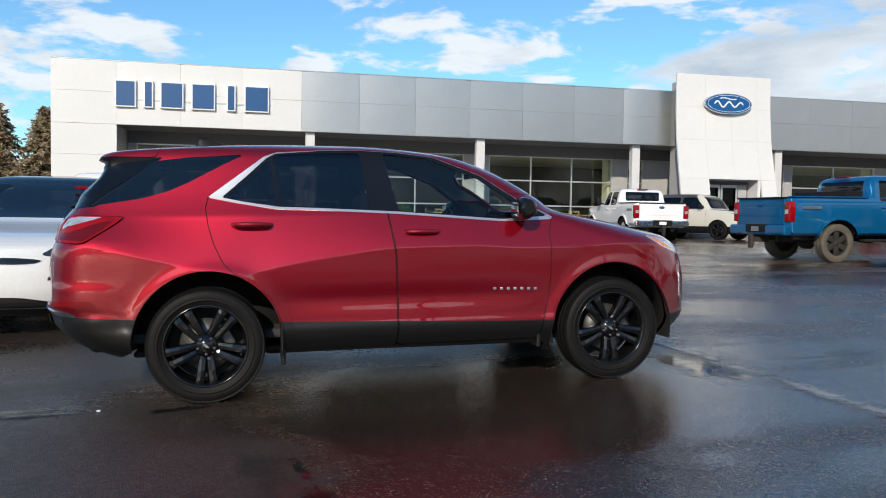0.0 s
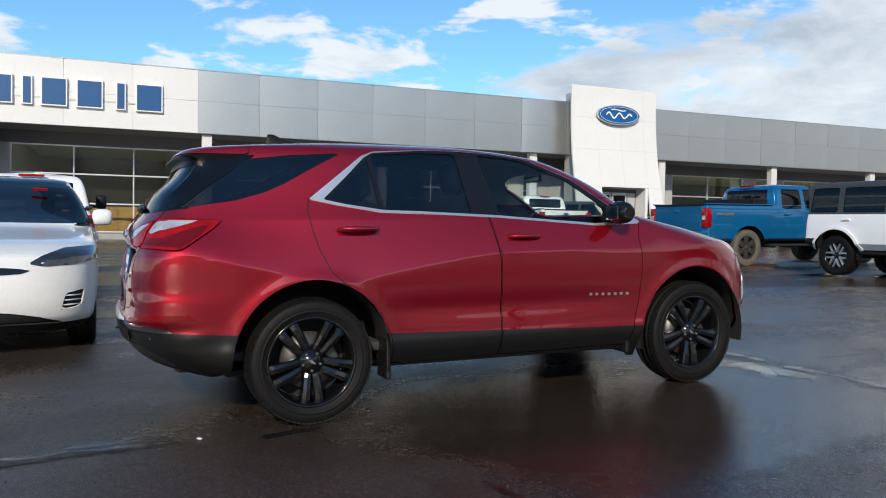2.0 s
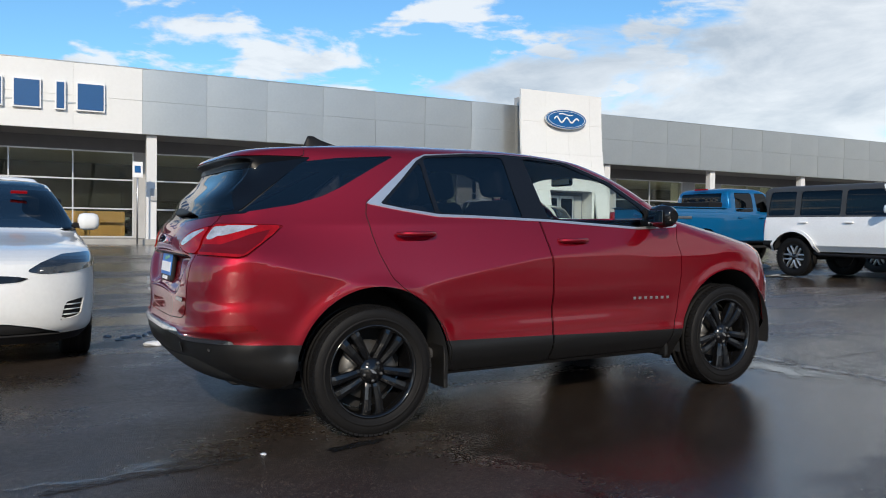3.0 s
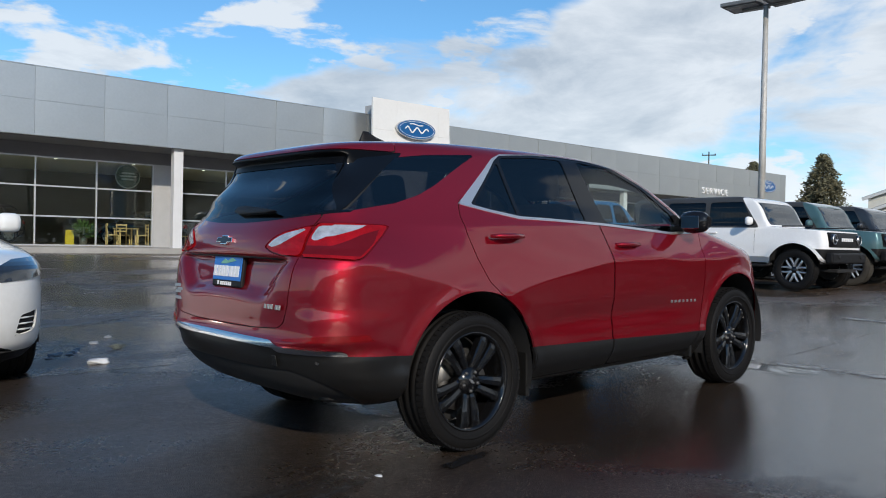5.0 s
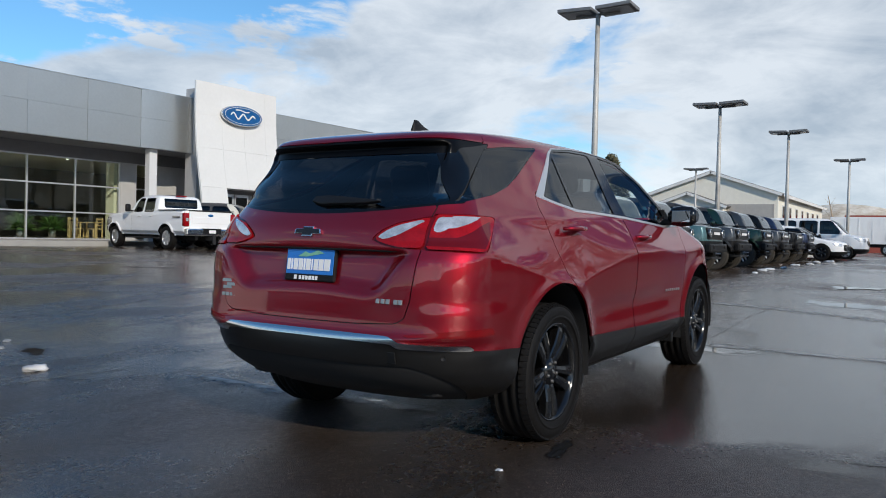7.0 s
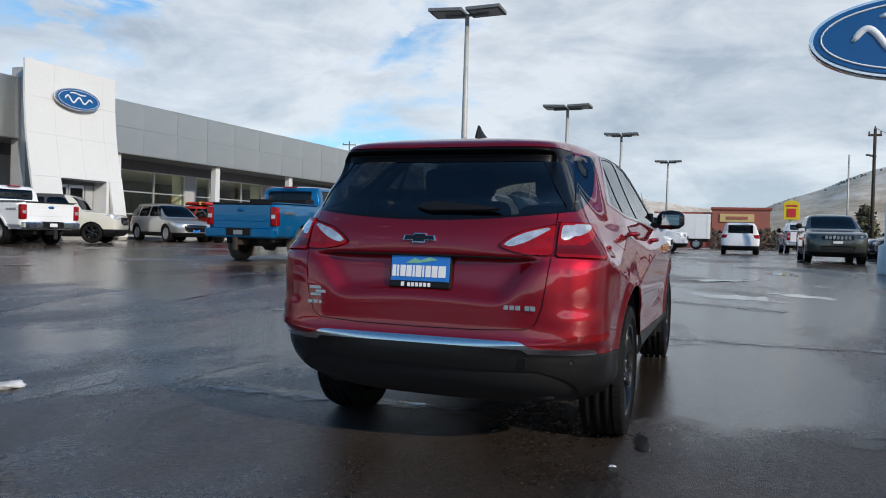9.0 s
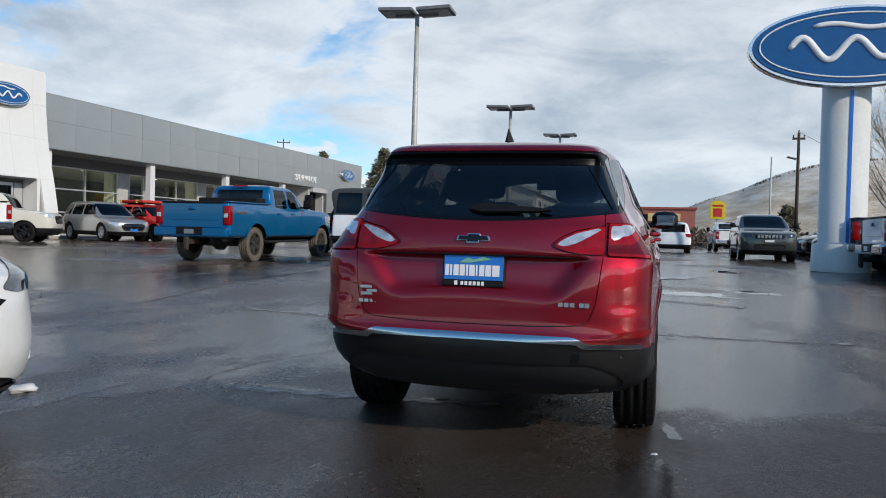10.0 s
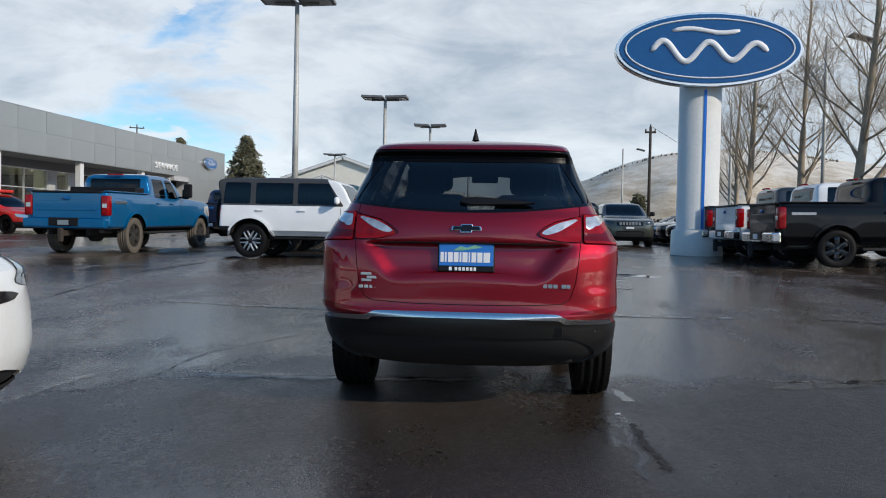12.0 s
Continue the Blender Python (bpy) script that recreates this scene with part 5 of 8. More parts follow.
# entrance tower: a white slab whose face swells forward to the foot
def tower():
    xl, xr = 8.87, 13.35
    face = spline([(0.5, -1.36), (1.5, -1.28), (2.5, -1.14), (3.6, -0.98), (5.0, -0.82), (6.2, -0.75), (7.42, -0.74)])
    wid = spline([(0.5, 0.16), (2.5, 0.12), (4.5, 0.04), (7.42, 0.0)])
    tw = built("entrance_tower", box((xl + 0.45, -0.29, 0.6), (xr - 0.3, 0.5, 7.20)), GREY_WALL, "tall white entrance tower with oval sign")
    cols = [xl, xl + 1.34, xl + 2.56, xl + 3.78, xr]
    rows = [0.6, 2.95, 4.62, 6.02, 7.42]
    doorway = (1, 2)
    for i in range(4):
        for j in range(4):
            if j == 0 and i in doorway:
                continue
            bm = bmesh.new()
            g = 0.0025
            n = 8
            grid = []
            for r in range(n + 1):
                z = rows[j] + g + (rows[j + 1] - rows[j] - 2 * g) * r / n
                line = []
                for x in (cols[i] + g, cols[i + 1] - g):
                    xs = x + float(wid(z)) * (x - xl) / (xr - xl) * 1.0 + float(wid(z)) * 0.8
                    line.append((xs, float(face(z)), z))
                grid.append(line)
            front = [[bm.verts.new(p) for p in line] for line in grid]
            back = [[bm.verts.new((p[0], p[1] + 0.10, p[2])) for p in line] for line in grid]
            for r in range(n):
                bm.faces.new((front[r][0], front[r][1], front[r + 1][1], front[r + 1][0]))
                bm.faces.new((back[r][1], back[r][0], back[r + 1][0], back[r + 1][1]))
                bm.faces.new((back[r][0], front[r][0], front[r + 1][0], back[r + 1][0]))
                bm.faces.new((front[r][1], back[r][1], back[r + 1][1], front[r + 1][1]))
            bm.faces.new((front[0][1], front[0][0], back[0][0], back[0][1]))
            bm.faces.new((front[n][0], front[n][1], back[n][1], back[n][0]))
            part("tower_panel", bm, TOWER, tw)
    # doorway
    part("door_recess", box((10.2, -0.32, 0.6), (12.75, -0.29, 2.95)), SOFFIT, tw)
    part("door_jamb", box((10.16, -1.05, 0.6), (10.3, -0.3, 2.95)), TOWER, tw)
    part("door_jamb", box((12.68, -1.05, 0.6), (12.82, -0.3, 2.95)), TOWER, tw)
    part("door_ceiling", box((10.2, -1.0, 2.90), (12.8, -0.3, 2.97)), SOFFIT, tw)
    for a in (10.5, 11.35):
        door = part("glass_door", box((a, -0.36, 0.62), (a + 0.80, -0.33, 0.80), 0.005), ALU, tw, "aluminium and glass entrance door")
        for lo, hi in (((a, -0.36, 0.80), (a + 0.08, -0.33, 2.75)), ((a + 0.72, -0.36, 0.80), (a + 0.80, -0.33, 2.75)), ((a, -0.36, 2.62), (a + 0.80, -0.33, 2.75))):
            part("door_stile", box(lo, hi, 0.004), ALU, door)
        part("pane", box((a + 0.08, -0.35, 0.80), (a + 0.72, -0.342, 2.62)), DARK_GLASS, door)
    part("side_panel", box((12.2, -0.36, 0.62), (12.6, -0.33, 2.75), 0.004), GREY_WALL, tw)
    return tw


TOWER_OB = tower()


def oval_sign(parent, w, h, m, thick=0.12, rims=True, script=True):
    """A blue oval with a bright edge, a white inner line and a plain white stroke in place of its name."""
    n = 64

    def ellipse(a, b, y0, y1, mat, name, bevel=0.0):
        bm = bmesh.new()
        A = [bm.verts.new((a * math.cos(2 * math.pi * k / n), y0, b * math.sin(2 * math.pi * k / n))) for k in range(n)]
        B = [bm.verts.new((a * math.cos(2 * math.pi * k / n), y1, b * math.sin(2 * math.pi * k / n))) for k in range(n)]
        bm.faces.new(A)
        bm.faces.new(B[::-1])
        for k in range(n):
            f = bm.faces.new((A[k], B[k], B[(k + 1) % n], A[(k + 1) % n]))
            f.smooth = True
        bmesh.ops.recalc_face_normals(bm, faces=bm.faces)
        return part(name, bm, mat, parent, m=m)
    ellipse(w / 2, h / 2, 0.0, thick, CHROME if rims else SIGN_BLUE, "sign_rim")
    ellipse(w / 2 * 0.965, h / 2 * 0.93, -thick * 0.15, thick * 0.5, SIGN_BLUE, "sign_face")
    bm = bmesh.new()
    pts = [(w / 2 * 0.90 * math.cos(2 * math.pi * k / n), -thick * 0.16, h / 2 * 0.80 * math.sin(2 * math.pi * k / n)) for k in range(n + 1)]
    bm_tube(bm, pts, [h * 0.012] * (n + 1), 6, False)
    part("sign_line", bm, WHITE_TEXT, parent, m=m)
    if script:
        def stroke(line, r):
            line = [(x * w, -thick * 0.18, z * h) for x, z in line]
            b2 = bmesh.new()
            bm_tube(b2, line, [r * h * (0.5 if k in (0, len(line) - 1) else 1.0) for k in range(len(line))], 6)
            for v in b2.verts:
                v.co.y = -thick * 0.18 + (v.co.y + thick * 0.18) * 0.25
            part("sign_stroke", b2, WHITE_TEXT, parent, m=m)
        # a plain wavy ribbon stands in for the name
        stroke([(-0.31 + 0.62 * q / 44, 0.15 * math.sin(q / 44 * 2 * math.pi * 2.5) * (1 - 0.3 * q / 44) - 0.04) for q in range(45)], 0.046)
        stroke([(-0.20 + 0.36 * q / 12, 0.24 + 0.03 * math.sin(q / 12 * 2 * math.pi)) for q in range(13)], 0.034)


oval_sign(TOWER_OB, 2.22, 0.88, pose(11.2, -0.98, 6.19), 0.16)
# big blue wall letters are shown as plain blue blocks with white edges
wall_sign = part("wall_sign", box((-13.70, -0.03, 5.30), (-8.0, -0.005, 5.36)), PANEL, house, "row of blue white-edged sign blocks")
for x0, x1 in ((-13.61, -12.97), (-12.60, -12.36), (-12.01, -11.27), (-10.89, -10.12), (-9.60, -9.36), (-8.94, -8.11)):
    blk = part("sign_block", box((x0 - 0.05, -0.14, 5.05), (x1 + 0.05, -0.03, 6.05), 0.008), WHITE_TEXT, wall_sign)
    part("block_face", box((x0, -0.155, 5.10), (x1, -0.13, 6.0), 0.004), LETTER_BLUE, blk)
oval_sign(part("service_sign", box((44.4, -0.06, 5.6), (46.6, 0.0, 5.7)), PANEL, house), 2.3, 0.95, pose(45.5, -0.2, 5.72), 0.14)


def lettering(text, size, m, mat, parent, name="lettering", depth=0.02):
    cu = bpy.data.curves.new(name, "FONT")
    cu.body, cu.size, cu.extrude, cu.space_character = text, size, depth, 1.55
    ob = new(name, cu)
    me = bpy.data.meshes.new_from_object(ob.evaluated_get(bpy.context.evaluated_depsgraph_get()))
    bpy.data.objects.remove(ob)
    me.materials.clear()
    me.materials.append(mat)
    return part(name, me, parent=parent, m=m)


LETTER_WHITE = material("white_raised_letter", (0.82, 0.82, 0.82), 0.4)
lettering("SERVICE", 0.62, pose(36.7, -0.05, 4.72, 90), LETTER_WHITE, house, "service_lettering", 0.05)


def bay_door():
    part("roller_door", box((39.7, 0.9, 0.3), (41.8, 1.0, 4.05)), DARK_GLASS, house, "glazed service door")


bay_door()


# furniture seen through the glass
def chair(at, turn):
    ob = empty("chair", BUILD @ pose(*at, 0, 0, turn), label="pale wooden showroom chair with slatted back", category="chair", group="showroom chairs")
    part("seat", box((-0.22, -0.22, 0.43), (0.22, 0.22, 0.47), 0.01), PALE_WOOD, ob)
    for x in (-0.2, 0.2):
        for y in (-0.2, 0.2):
            part("leg", box((x - 0.02, y - 0.02, 0), (x + 0.02, y + 0.02, 0.44 if y < 0 else 0.92), 0.004), PALE_WOOD, ob)
    for z in (0.58, 0.70, 0.84):
        part("back_slat", box((-0.2, 0.185, z), (0.2, 0.205, z + 0.06), 0.004), PALE_WOOD, ob)
    return ob


first = chair((-0.95, 3.2, FLOOR_Z), 80)
for at, turn in (((0.2, 3.1, FLOOR_Z), -95), ((-0.3, 3.9, FLOOR_Z), 0), ((2.0, 3.4, FLOOR_Z), 85), ((5.9, 3.2, FLOOR_Z), 70), ((6.9, 3.3, FLOOR_Z), -90), ((6.4, 3.9, FLOOR_Z), 10), ((1.6, 3.9, FLOOR_Z), 180)):
    copy_thing(first, BUILD @ pose(*at, 0, 0, turn))
for x in (-0.36, 6.4):
    tb = empty("table", BUILD @ pose(x, 3.35, FLOOR_Z), label="pale wooden showroom table", category="table", group="showroom tables")
    part("tabletop", box((-0.4, -0.4, 0.70), (0.4, 0.4, 0.74), 0.01), PALE_WOOD, tb)
    for sx in (-0.34, 0.34):
        for sy in (-0.34, 0.34):
            part("leg", box((sx - 0.025, sy - 0.025, 0), (sx + 0.025, sy + 0.025, 0.70)), PALE_WOOD, tb)


def pot_plant(at, seed):
    rnd = random.Random(seed)
    ob = empty("pot_plant", BUILD @ pose(*at), label="leafy green plant in a steel pot", category="plant", group="showroom plants")
    part("pot", lathe([(0.0005, 0.0), (0.13, 0.0), (0.16, 0.45), (0.15, 0.45), (0.13, 0.40), (0.0005, 0.40)], 20, pose(0, 0, 0, 90)), RIM_SILVER, ob)
    bm = bmesh.new()
    for _ in range(260):
        a, up, ln = rnd.uniform(0, 6.28), rnd.uniform(-0.1, 1.3), rnd.uniform(0.3, 0.78)
        d = Vector((math.cos(a) * math.cos(up), math.sin(a) * math.cos(up), math.sin(up)))
        s = Vector((-math.sin(a), math.cos(a), 0)) * 0.045
        b0 = Vector((0, 0, 0.42)) + d * 0.05
        mid, tip = b0 + d * ln * 0.6, b0 + d * ln + Vector((0, 0, -0.12 * ln))
        vs = [bm.verts.new(p) for p in (b0, mid + s, tip, mid - s)]
        bm.faces.new(vs)
    part("foliage", bm, LEAF, ob)


pot_plant((-2.1, 3.0, FLOOR_Z), 1)
FLOOR_YELLOW = material("yellow_floor_sign", (0.70, 0.56, 0.03), 0.5, var=0.08)
wet = empty("floor_sign", BUILD @ pose(-2.62, 2.9, FLOOR_Z), label="yellow folding wet floor sign", category="sign")
for o in (-1, 1):
    part("leaf", box((-0.14, -0.006, 0), (0.14, 0.006, 0.62), 0.004), FLOOR_YELLOW, wet, m=pose(0, o * 0.12, 0, o * 11))
ring = empty("round_sign", BUILD @ pose(-0.56, 2.62, 3.40), label="round glass sign hung inside the window", category="sign")
PALE_GLASS = material("etched_glass", (0.16, 0.20, 0.19), 0.3, var=0.2, var_scale=6)
part("rim", tube([(0.47 * math.cos(a), 0, 0.47 * math.sin(a)) for a in np.linspace(0, 2 * math.pi, 41)], 0.022, 8), ALU, ring)
part("disc", lathe([(0.0005, 0.0), (0.46, 0.0), (0.46, 0.012)], 36), PALE_GLASS, ring)
for z, w in ((0.12, 0.26), (0.0, 0.32), (-0.12, 0.24)):
    part("mark", box((-w, -0.012, z - 0.03), (w, -0.004, z + 0.03), 0.004), ALU, ring)
pot_plant((3.6, 3.0, FLOOR_Z), 2)
pot_plant((4.9, 3.1, FLOOR_Z), 3)

# accessible-bay sign by the kerb
sg = empty("parking_sign", BUILD @ pose(-7.05, -0.9, 0.42), label="small blue and white parking sign on a steel post", category="sign")
part("pole", tube([(0, 0, 0), (0, 0, 2.9)], 0.03, 8), RIM_SILVER, sg)
part("sign_plate", box((-0.17, -0.045, 2.35), (0.17, -0.03, 2.9), 0.008), WHITE_TEXT, sg)
part("sign_symbol", box((-0.10, -0.05, 2.52), (0.10, -0.045, 2.76), 0.0), SIGN_BLUE, sg)

# ---- lamp posts ----
POLE_GALV = material("weathered_pole", (0.50, 0.49, 0.46), 0.55, 0.3, var=0.15, grime=0.5, var_scale=1.2)
HEAD = material("lamp_head_metal", (0.20, 0.20, 0.20), 0.5, 0.4, var=0.2)
LENS = material("lamp_lens", (0.45, 0.46, 0.46), 0.25, var=0.1)


def lamp_post(x, y, top, wide, turn, deep=0.9, r=0.09):
    z = ground_z(x, y)
    ob = empty("lamp_post", pose(x, y, z, 0, 0, turn), label="tall grey lamp post with twin flat square heads", category="lamp post", group="lot lamp posts")
    h = top - z
    part("pole", tube([(0, 0, 0), (0, 0, h * 0.5), (0, 0, h - 0.12)], [r * 1.15, r, r * 0.72], 14), POLE_GALV, ob, "rust-streaked galvanised pole")
    part("base", lathe([(0.0005, 0.7), (0.30, 0.7), (0.30, 0.0), (0.0005, 0.0)], 18, pose(0, 0, 0, 90)), CONCRETE, ob)
    part("cross_arm", tube([(-wide * 0.30, 0, h - 0.10), (wide * 0.30, 0, h - 0.10)], 0.04, 8), HEAD, ob)
    for s in (-1, 1):
        hd = part("lamp_head", box((-wide * 0.235, -deep / 2, -0.05), (wide * 0.235, deep / 2, 0.06), 0.02, pose(s * wide * 0.262, 0, h + 0.0, 0, s * -2.0, 0)), HEAD, ob)
        part("lens", box((-wide * 0.19, -deep * 0.40, -0.065), (wide * 0.19, deep * 0.40, -0.05), 0.004, pose(s * wide * 0.262, 0, h, 0, s * -2.0, 0)), LENS, hd)
    return ob


lamp_post(18.15, 6.35, 7.86, 2.25, 92)
lamp_post(28.8, 5.35, 6.68, 2.0, 90)
lamp_post(38.9, 4.4, 6.80, 1.8, 90, 0.8)
lamp_post(60.0, 14.7, 7.05, 1.9, 90, 0.6)
lamp_post(52.0, 2.9, 6.6, 1.8, 90, 0.6)

# ---- the tall oval sign by the street ----
COLUMN = material("white_column", (0.69, 0.69, 0.66), 0.45, var=0.08, grime=0.15, var_scale=0.8)
BLUE_STRIPE = material("blue_stripe", (0.012, 0.16, 0.60), 0.4)
gz = ground_z(17.3, -5.55)
pylon = empty("pylon_sign", pose(17.5, -5.52, gz, 0, 0, -90), label="tall white column carrying a big blue oval sign", category="sign")
part("column", lathe([(0.0005, 5.2), (0.575, 5.2), (0.575, 0.75), (0.60, 0.74), (0.70, 0.70), (0.72, 0.0)], 40, pose(0, 0, 0, 90) @ Matrix.Diagonal((1, 1, -1, 1))), COLUMN, pylon)
part("blue_stripe", box((-0.03, -0.585, 0.76), (0.05, -0.565, 4.6), 0.003), BLUE_STRIPE, pylon)
oval_sign(pylon, 4.98, 2.0, pose(0.0, -0.80, 6.06 - gz), 0.42)

# ---- the other vehicles ----
def auto(name, m, label, coat, wb, ro, fo, W, H, belt, bonnet, cowl, roof_f, roof_r, r, z0=0.30, tumble=0.16, rail=0.0, cab=0.0, nose=0.85, back_lean=0.05,
         pillars=(), top_mat=None, clad=0.0, group="", category="car", rims=RIM_SILVER, tyre=None, spokes=6, tread=False, front=(), rear_bits=(), rp=3.2, fp=2.6, fl0=0.55, rl0=0.35,
         arch=0.06, gl=DARK_GLASS, detail=False, screen_gl=None, seams=True, nose_z=0.62, face=None, glass_roof=False, mirror=None, ws=0.30, twin=False, frame_in=0.15, mirror_in=0.0, head=0.115):
    """A parked car or pickup, nose toward +x, rear axle over the origin. pillars: side panes as (x0 low, x1 low, x0 high, x1 high)."""
    tail = -ro
    nose_x = wb + fo
    top = H - 0.02
    if rail:
        rear = [(z0, tail + 0.10), (z0 + 0.12, tail), (rail - 0.03, tail + 0.02), (rail, tail + 0.05), (rail + 0.012, cab), (H - 0.16, cab + 0.10), (H - 0.06, cab + 0.22), (H, (roof_f + cab) / 2)]
    else:
        tu = tail + back_lean
        rear = [(z0, tail + 0.14), (z0 + 0.15, tail), (0.62, tail), (belt - 0.06, tail + back_lean * 0.6), (belt + 0.05, tu), (H - 0.14, roof_r - 0.10), (H - 0.06, roof_r), (H - 0.02, roof_r + 0.35), (H, (roof_f + roof_r) / 2 - 0.05)]
    frontt = [(z0, nose_x - 0.16), (z0 + 0.14, nose_x - 0.03), (nose_z, nose_x), (nose, nose_x - 0.05), (nose + (bonnet - nose) * 0.45, nose_x - 0.30), (bonnet, cowl + 0.10), (bonnet + 0.02, cowl), (bonnet + 0.06, cowl + (roof_f + 0.12 - cowl) * 0.06 / (H - 0.13 - bonnet)), (H - 0.13, roof_f + 0.12), (H - 0.06, roof_f - 0.08), (H - 0.02, roof_f - 0.45), (H, (roof_f + (cab if rail else roof_r)) / 2 + 0.05)]
    wide = [(z0, W - 0.10), (z0 + 0.12, W - 0.02), (0.62, W), (0.85, W), (belt - 0.02, W - 0.03), (belt + 0.06, W - 0.06), (H - 0.14, W - 0.06 - tumble), (H - 0.06, W - 0.13 - tumble), (H - 0.02, (W - 0.2 - tumble) * 0.7), (H, 0.04)]
    R, F, wd = spline(rear), spline(frontt), spline(wide)

    def half(x, z):
        w = wd(z)
        t = np.clip((x - wb) / max(fo, 0.1), 0, 1)
        w = w * (1 - 0.05 * t * t)
        for cx in (0, wb):
            w = w + 0.02 * np.exp(-((x - cx) / 0.42) ** 4 - ((z - r * 1.4) / (r * 0.9)) ** 4)
        return w
    n = 2 if detail else 1
    lv = np.unique(np.concatenate([np.linspace(z0, belt + 0.05, 20 * n), np.linspace(belt + 0.05, H - 0.06, 12 * n), np.linspace(H - 0.06, H, 6), np.linspace(nose - 0.04, bonnet + 0.06, 14), ([rail - 0.03, rail, rail + 0.012] if rail else [])]).round(4))
    rl, fl = spline([(z0, rl0), (belt, rl0), (H - 0.1, rl0 * 0.8), (H, 0.3)]), spline([(z0, fl0), (nose, fl0 + 0.05), (bonnet, fl0), (bonnet + 0.05, ws), (H - 0.1, ws), (H, 0.3)])
    s = Shell(lv, R, F, half, rl, fl, rp, fp, 9 * n, 26 * n, 10 * n)
    car = empty(name, m, label=label, category=category, group=group)
    for cx in (0, wb):
        s.carve(lambda x, y, z: np.maximum(np.hypot(x - cx, z - r) - r - arch, y + 0.4), "arch")
    if arch > 0.08:
        for cx in (0, wb):
            s.carve(lambda x, y, z: np.maximum(np.hypot(x - cx, z - r) - r - arch - 0.055, y + 0.4), "flare")
    if clad:
        s.carve(lambda x, y, z: z - clad, "cladding")
    if rail:
        s.carve(lambda x, y, z: np.maximum(np.maximum(rail - 0.012 - z, z - rail - 0.02), x - cab + 0.03), "bed_cover")
    wz0, wz1 = belt + 0.05, H - 0.15
    for k, (a0, a1, b0, b1) in enumerate(pillars):
        s.side(rounded([(a0, wz0), (b0, wz1), (b1, wz1), (a1, wz0)], 0.04), "glass_side", also=lambda x, y, z: y + 0.35)
    # windscreen and rear screen
    yw = W - frame_in - tumble * 0.5
    s.carve(lambda x, y, z: np.maximum(np.maximum(bonnet + 0.045 - z, z - H + head), np.maximum(cowl + (roof_f - cowl) * (z - bonnet) / (H - 0.1 - bonnet) - 0.16 - x, np.abs(y) - yw + tumble * 0.55 * (z - belt) / (H - belt))), "screen")
    if rail:
        s.carve(lambda x, y, z: np.maximum(np.maximum(rail + 0.10 - z, z - H + 0.16), np.maximum(x - cab - 0.16, np.abs(y) - yw + 0.12)), "glass_back")
    else:
        s.carve(lambda x, y, z: np.maximum(np.maximum(belt + 0.05 - z, z - H + 0.15), np.maximum(x - roof_r - 0.06, np.abs(y) - yw + 0.12)), "glass_back")
    if glass_roof:
        s.carve(lambda x, y, z: np.maximum(H - 0.125 - z, np.maximum(-0.2 - x, np.abs(y) - yw + tumble * 0.62)), "screen")
    if top_mat is not None:
        s.carve(lambda x, y, z: np.maximum(belt + 0.015 - z, x - (roof_f + (cowl - roof_f) * np.clip((H - 0.08 - z) / (H - belt), 0, 1) - (0.17 if frame_in < 0.12 else 0.22))), "top")
    for kind, poly, lab in front:
        lim = wb + fo * 0.25
        s.carve(lambda x, y, z: np.maximum(sd_poly(-np.abs(y), z, poly), lim - x), lab)
    for kind, poly, lab in rear_bits:
        s.carve(lambda x, y, z: np.maximum(sd_poly(-np.abs(y), z, poly), x + ro - (0.09 if rail else 0.34)), lab)
    if seams and pillars:
        xs = sorted({round(p[1] + 0.04, 2) for p in pillars[-2:]} | {round(pillars[-2][0] - 0.05, 2) if len(pillars) > 1 else 0})
        for x0 in xs:
            s.carve(lambda x, y, z: np.maximum(np.maximum(x - x0, y + 0.4), np.maximum(z - belt - 0.03, z0 + 0.16 - z)), "seam")
            s.carve(lambda x, y, z: x - x0 + 0.009, "body", ("seam",))
    across(s, "body", ("body",), coat, car, 0, 0.015)
    if top_mat is not None:
        across(s, "hard_top", ("top",), top_mat, car, 0.004, 0.015, "black hard top")
    for cx in (0, wb):
        pair(s, "flare", ("flare",), coat if not clad else BLACK_PLASTIC, car, 0.03, 0.04, keep=lambda x, y, z: abs(x - cx) < 1)
    across(s, "cladding", ("cladding",), BLACK_PLASTIC, car, 0.004, 0.015)
    across(s, "bed_cover", ("bed_cover",), BLACK_PLASTIC, car, 0.0, 0.0)
    across(s, "door_seal", ("seam",), DARK, car, -0.006, 0.0)
    pair(s, "side_window", ("glass_side",), gl, car, -0.004, 0.0)
    across(s, "windscreen", ("screen",), screen_gl or gl, car, -0.004, 0.0)
    across(s, "rear_window", ("glass_back",), gl, car, -0.004, 0.0)
    looks = {"grille": GLOSS_BLACK, "lamp": LAMP_CLEAR, "tail_lamp": LAMP_RED, "intake": DARK, "black_panel": PIANO_BLACK, "bumper": BLACK_PLASTIC, "rear_bumper": BLACK_PLASTIC, "amber": LAMP_AMBER, "bright": CHROME, "dark_lamp": LAMP_SMOKE, "white_lamp": LAMP_CLEAR}
    for lab in sorted({f[2] for f in tuple(front) + tuple(rear_bits)}):
        pair(s, {"lamp": "head_lamp", "dark_lamp": "head_lamp", "white_lamp": "reversing_lamp", "bright": "bright_bar", "black_panel": "grille"}.get(lab, lab), (lab,), looks[lab], car, 0.008 if lab != "intake" else -0.02, 0.025)
    across(s, "lining", ("body", "top"), LINING, car, -0.04, 0.0, keep=lambda x, y, z: z > belt + 0.06)
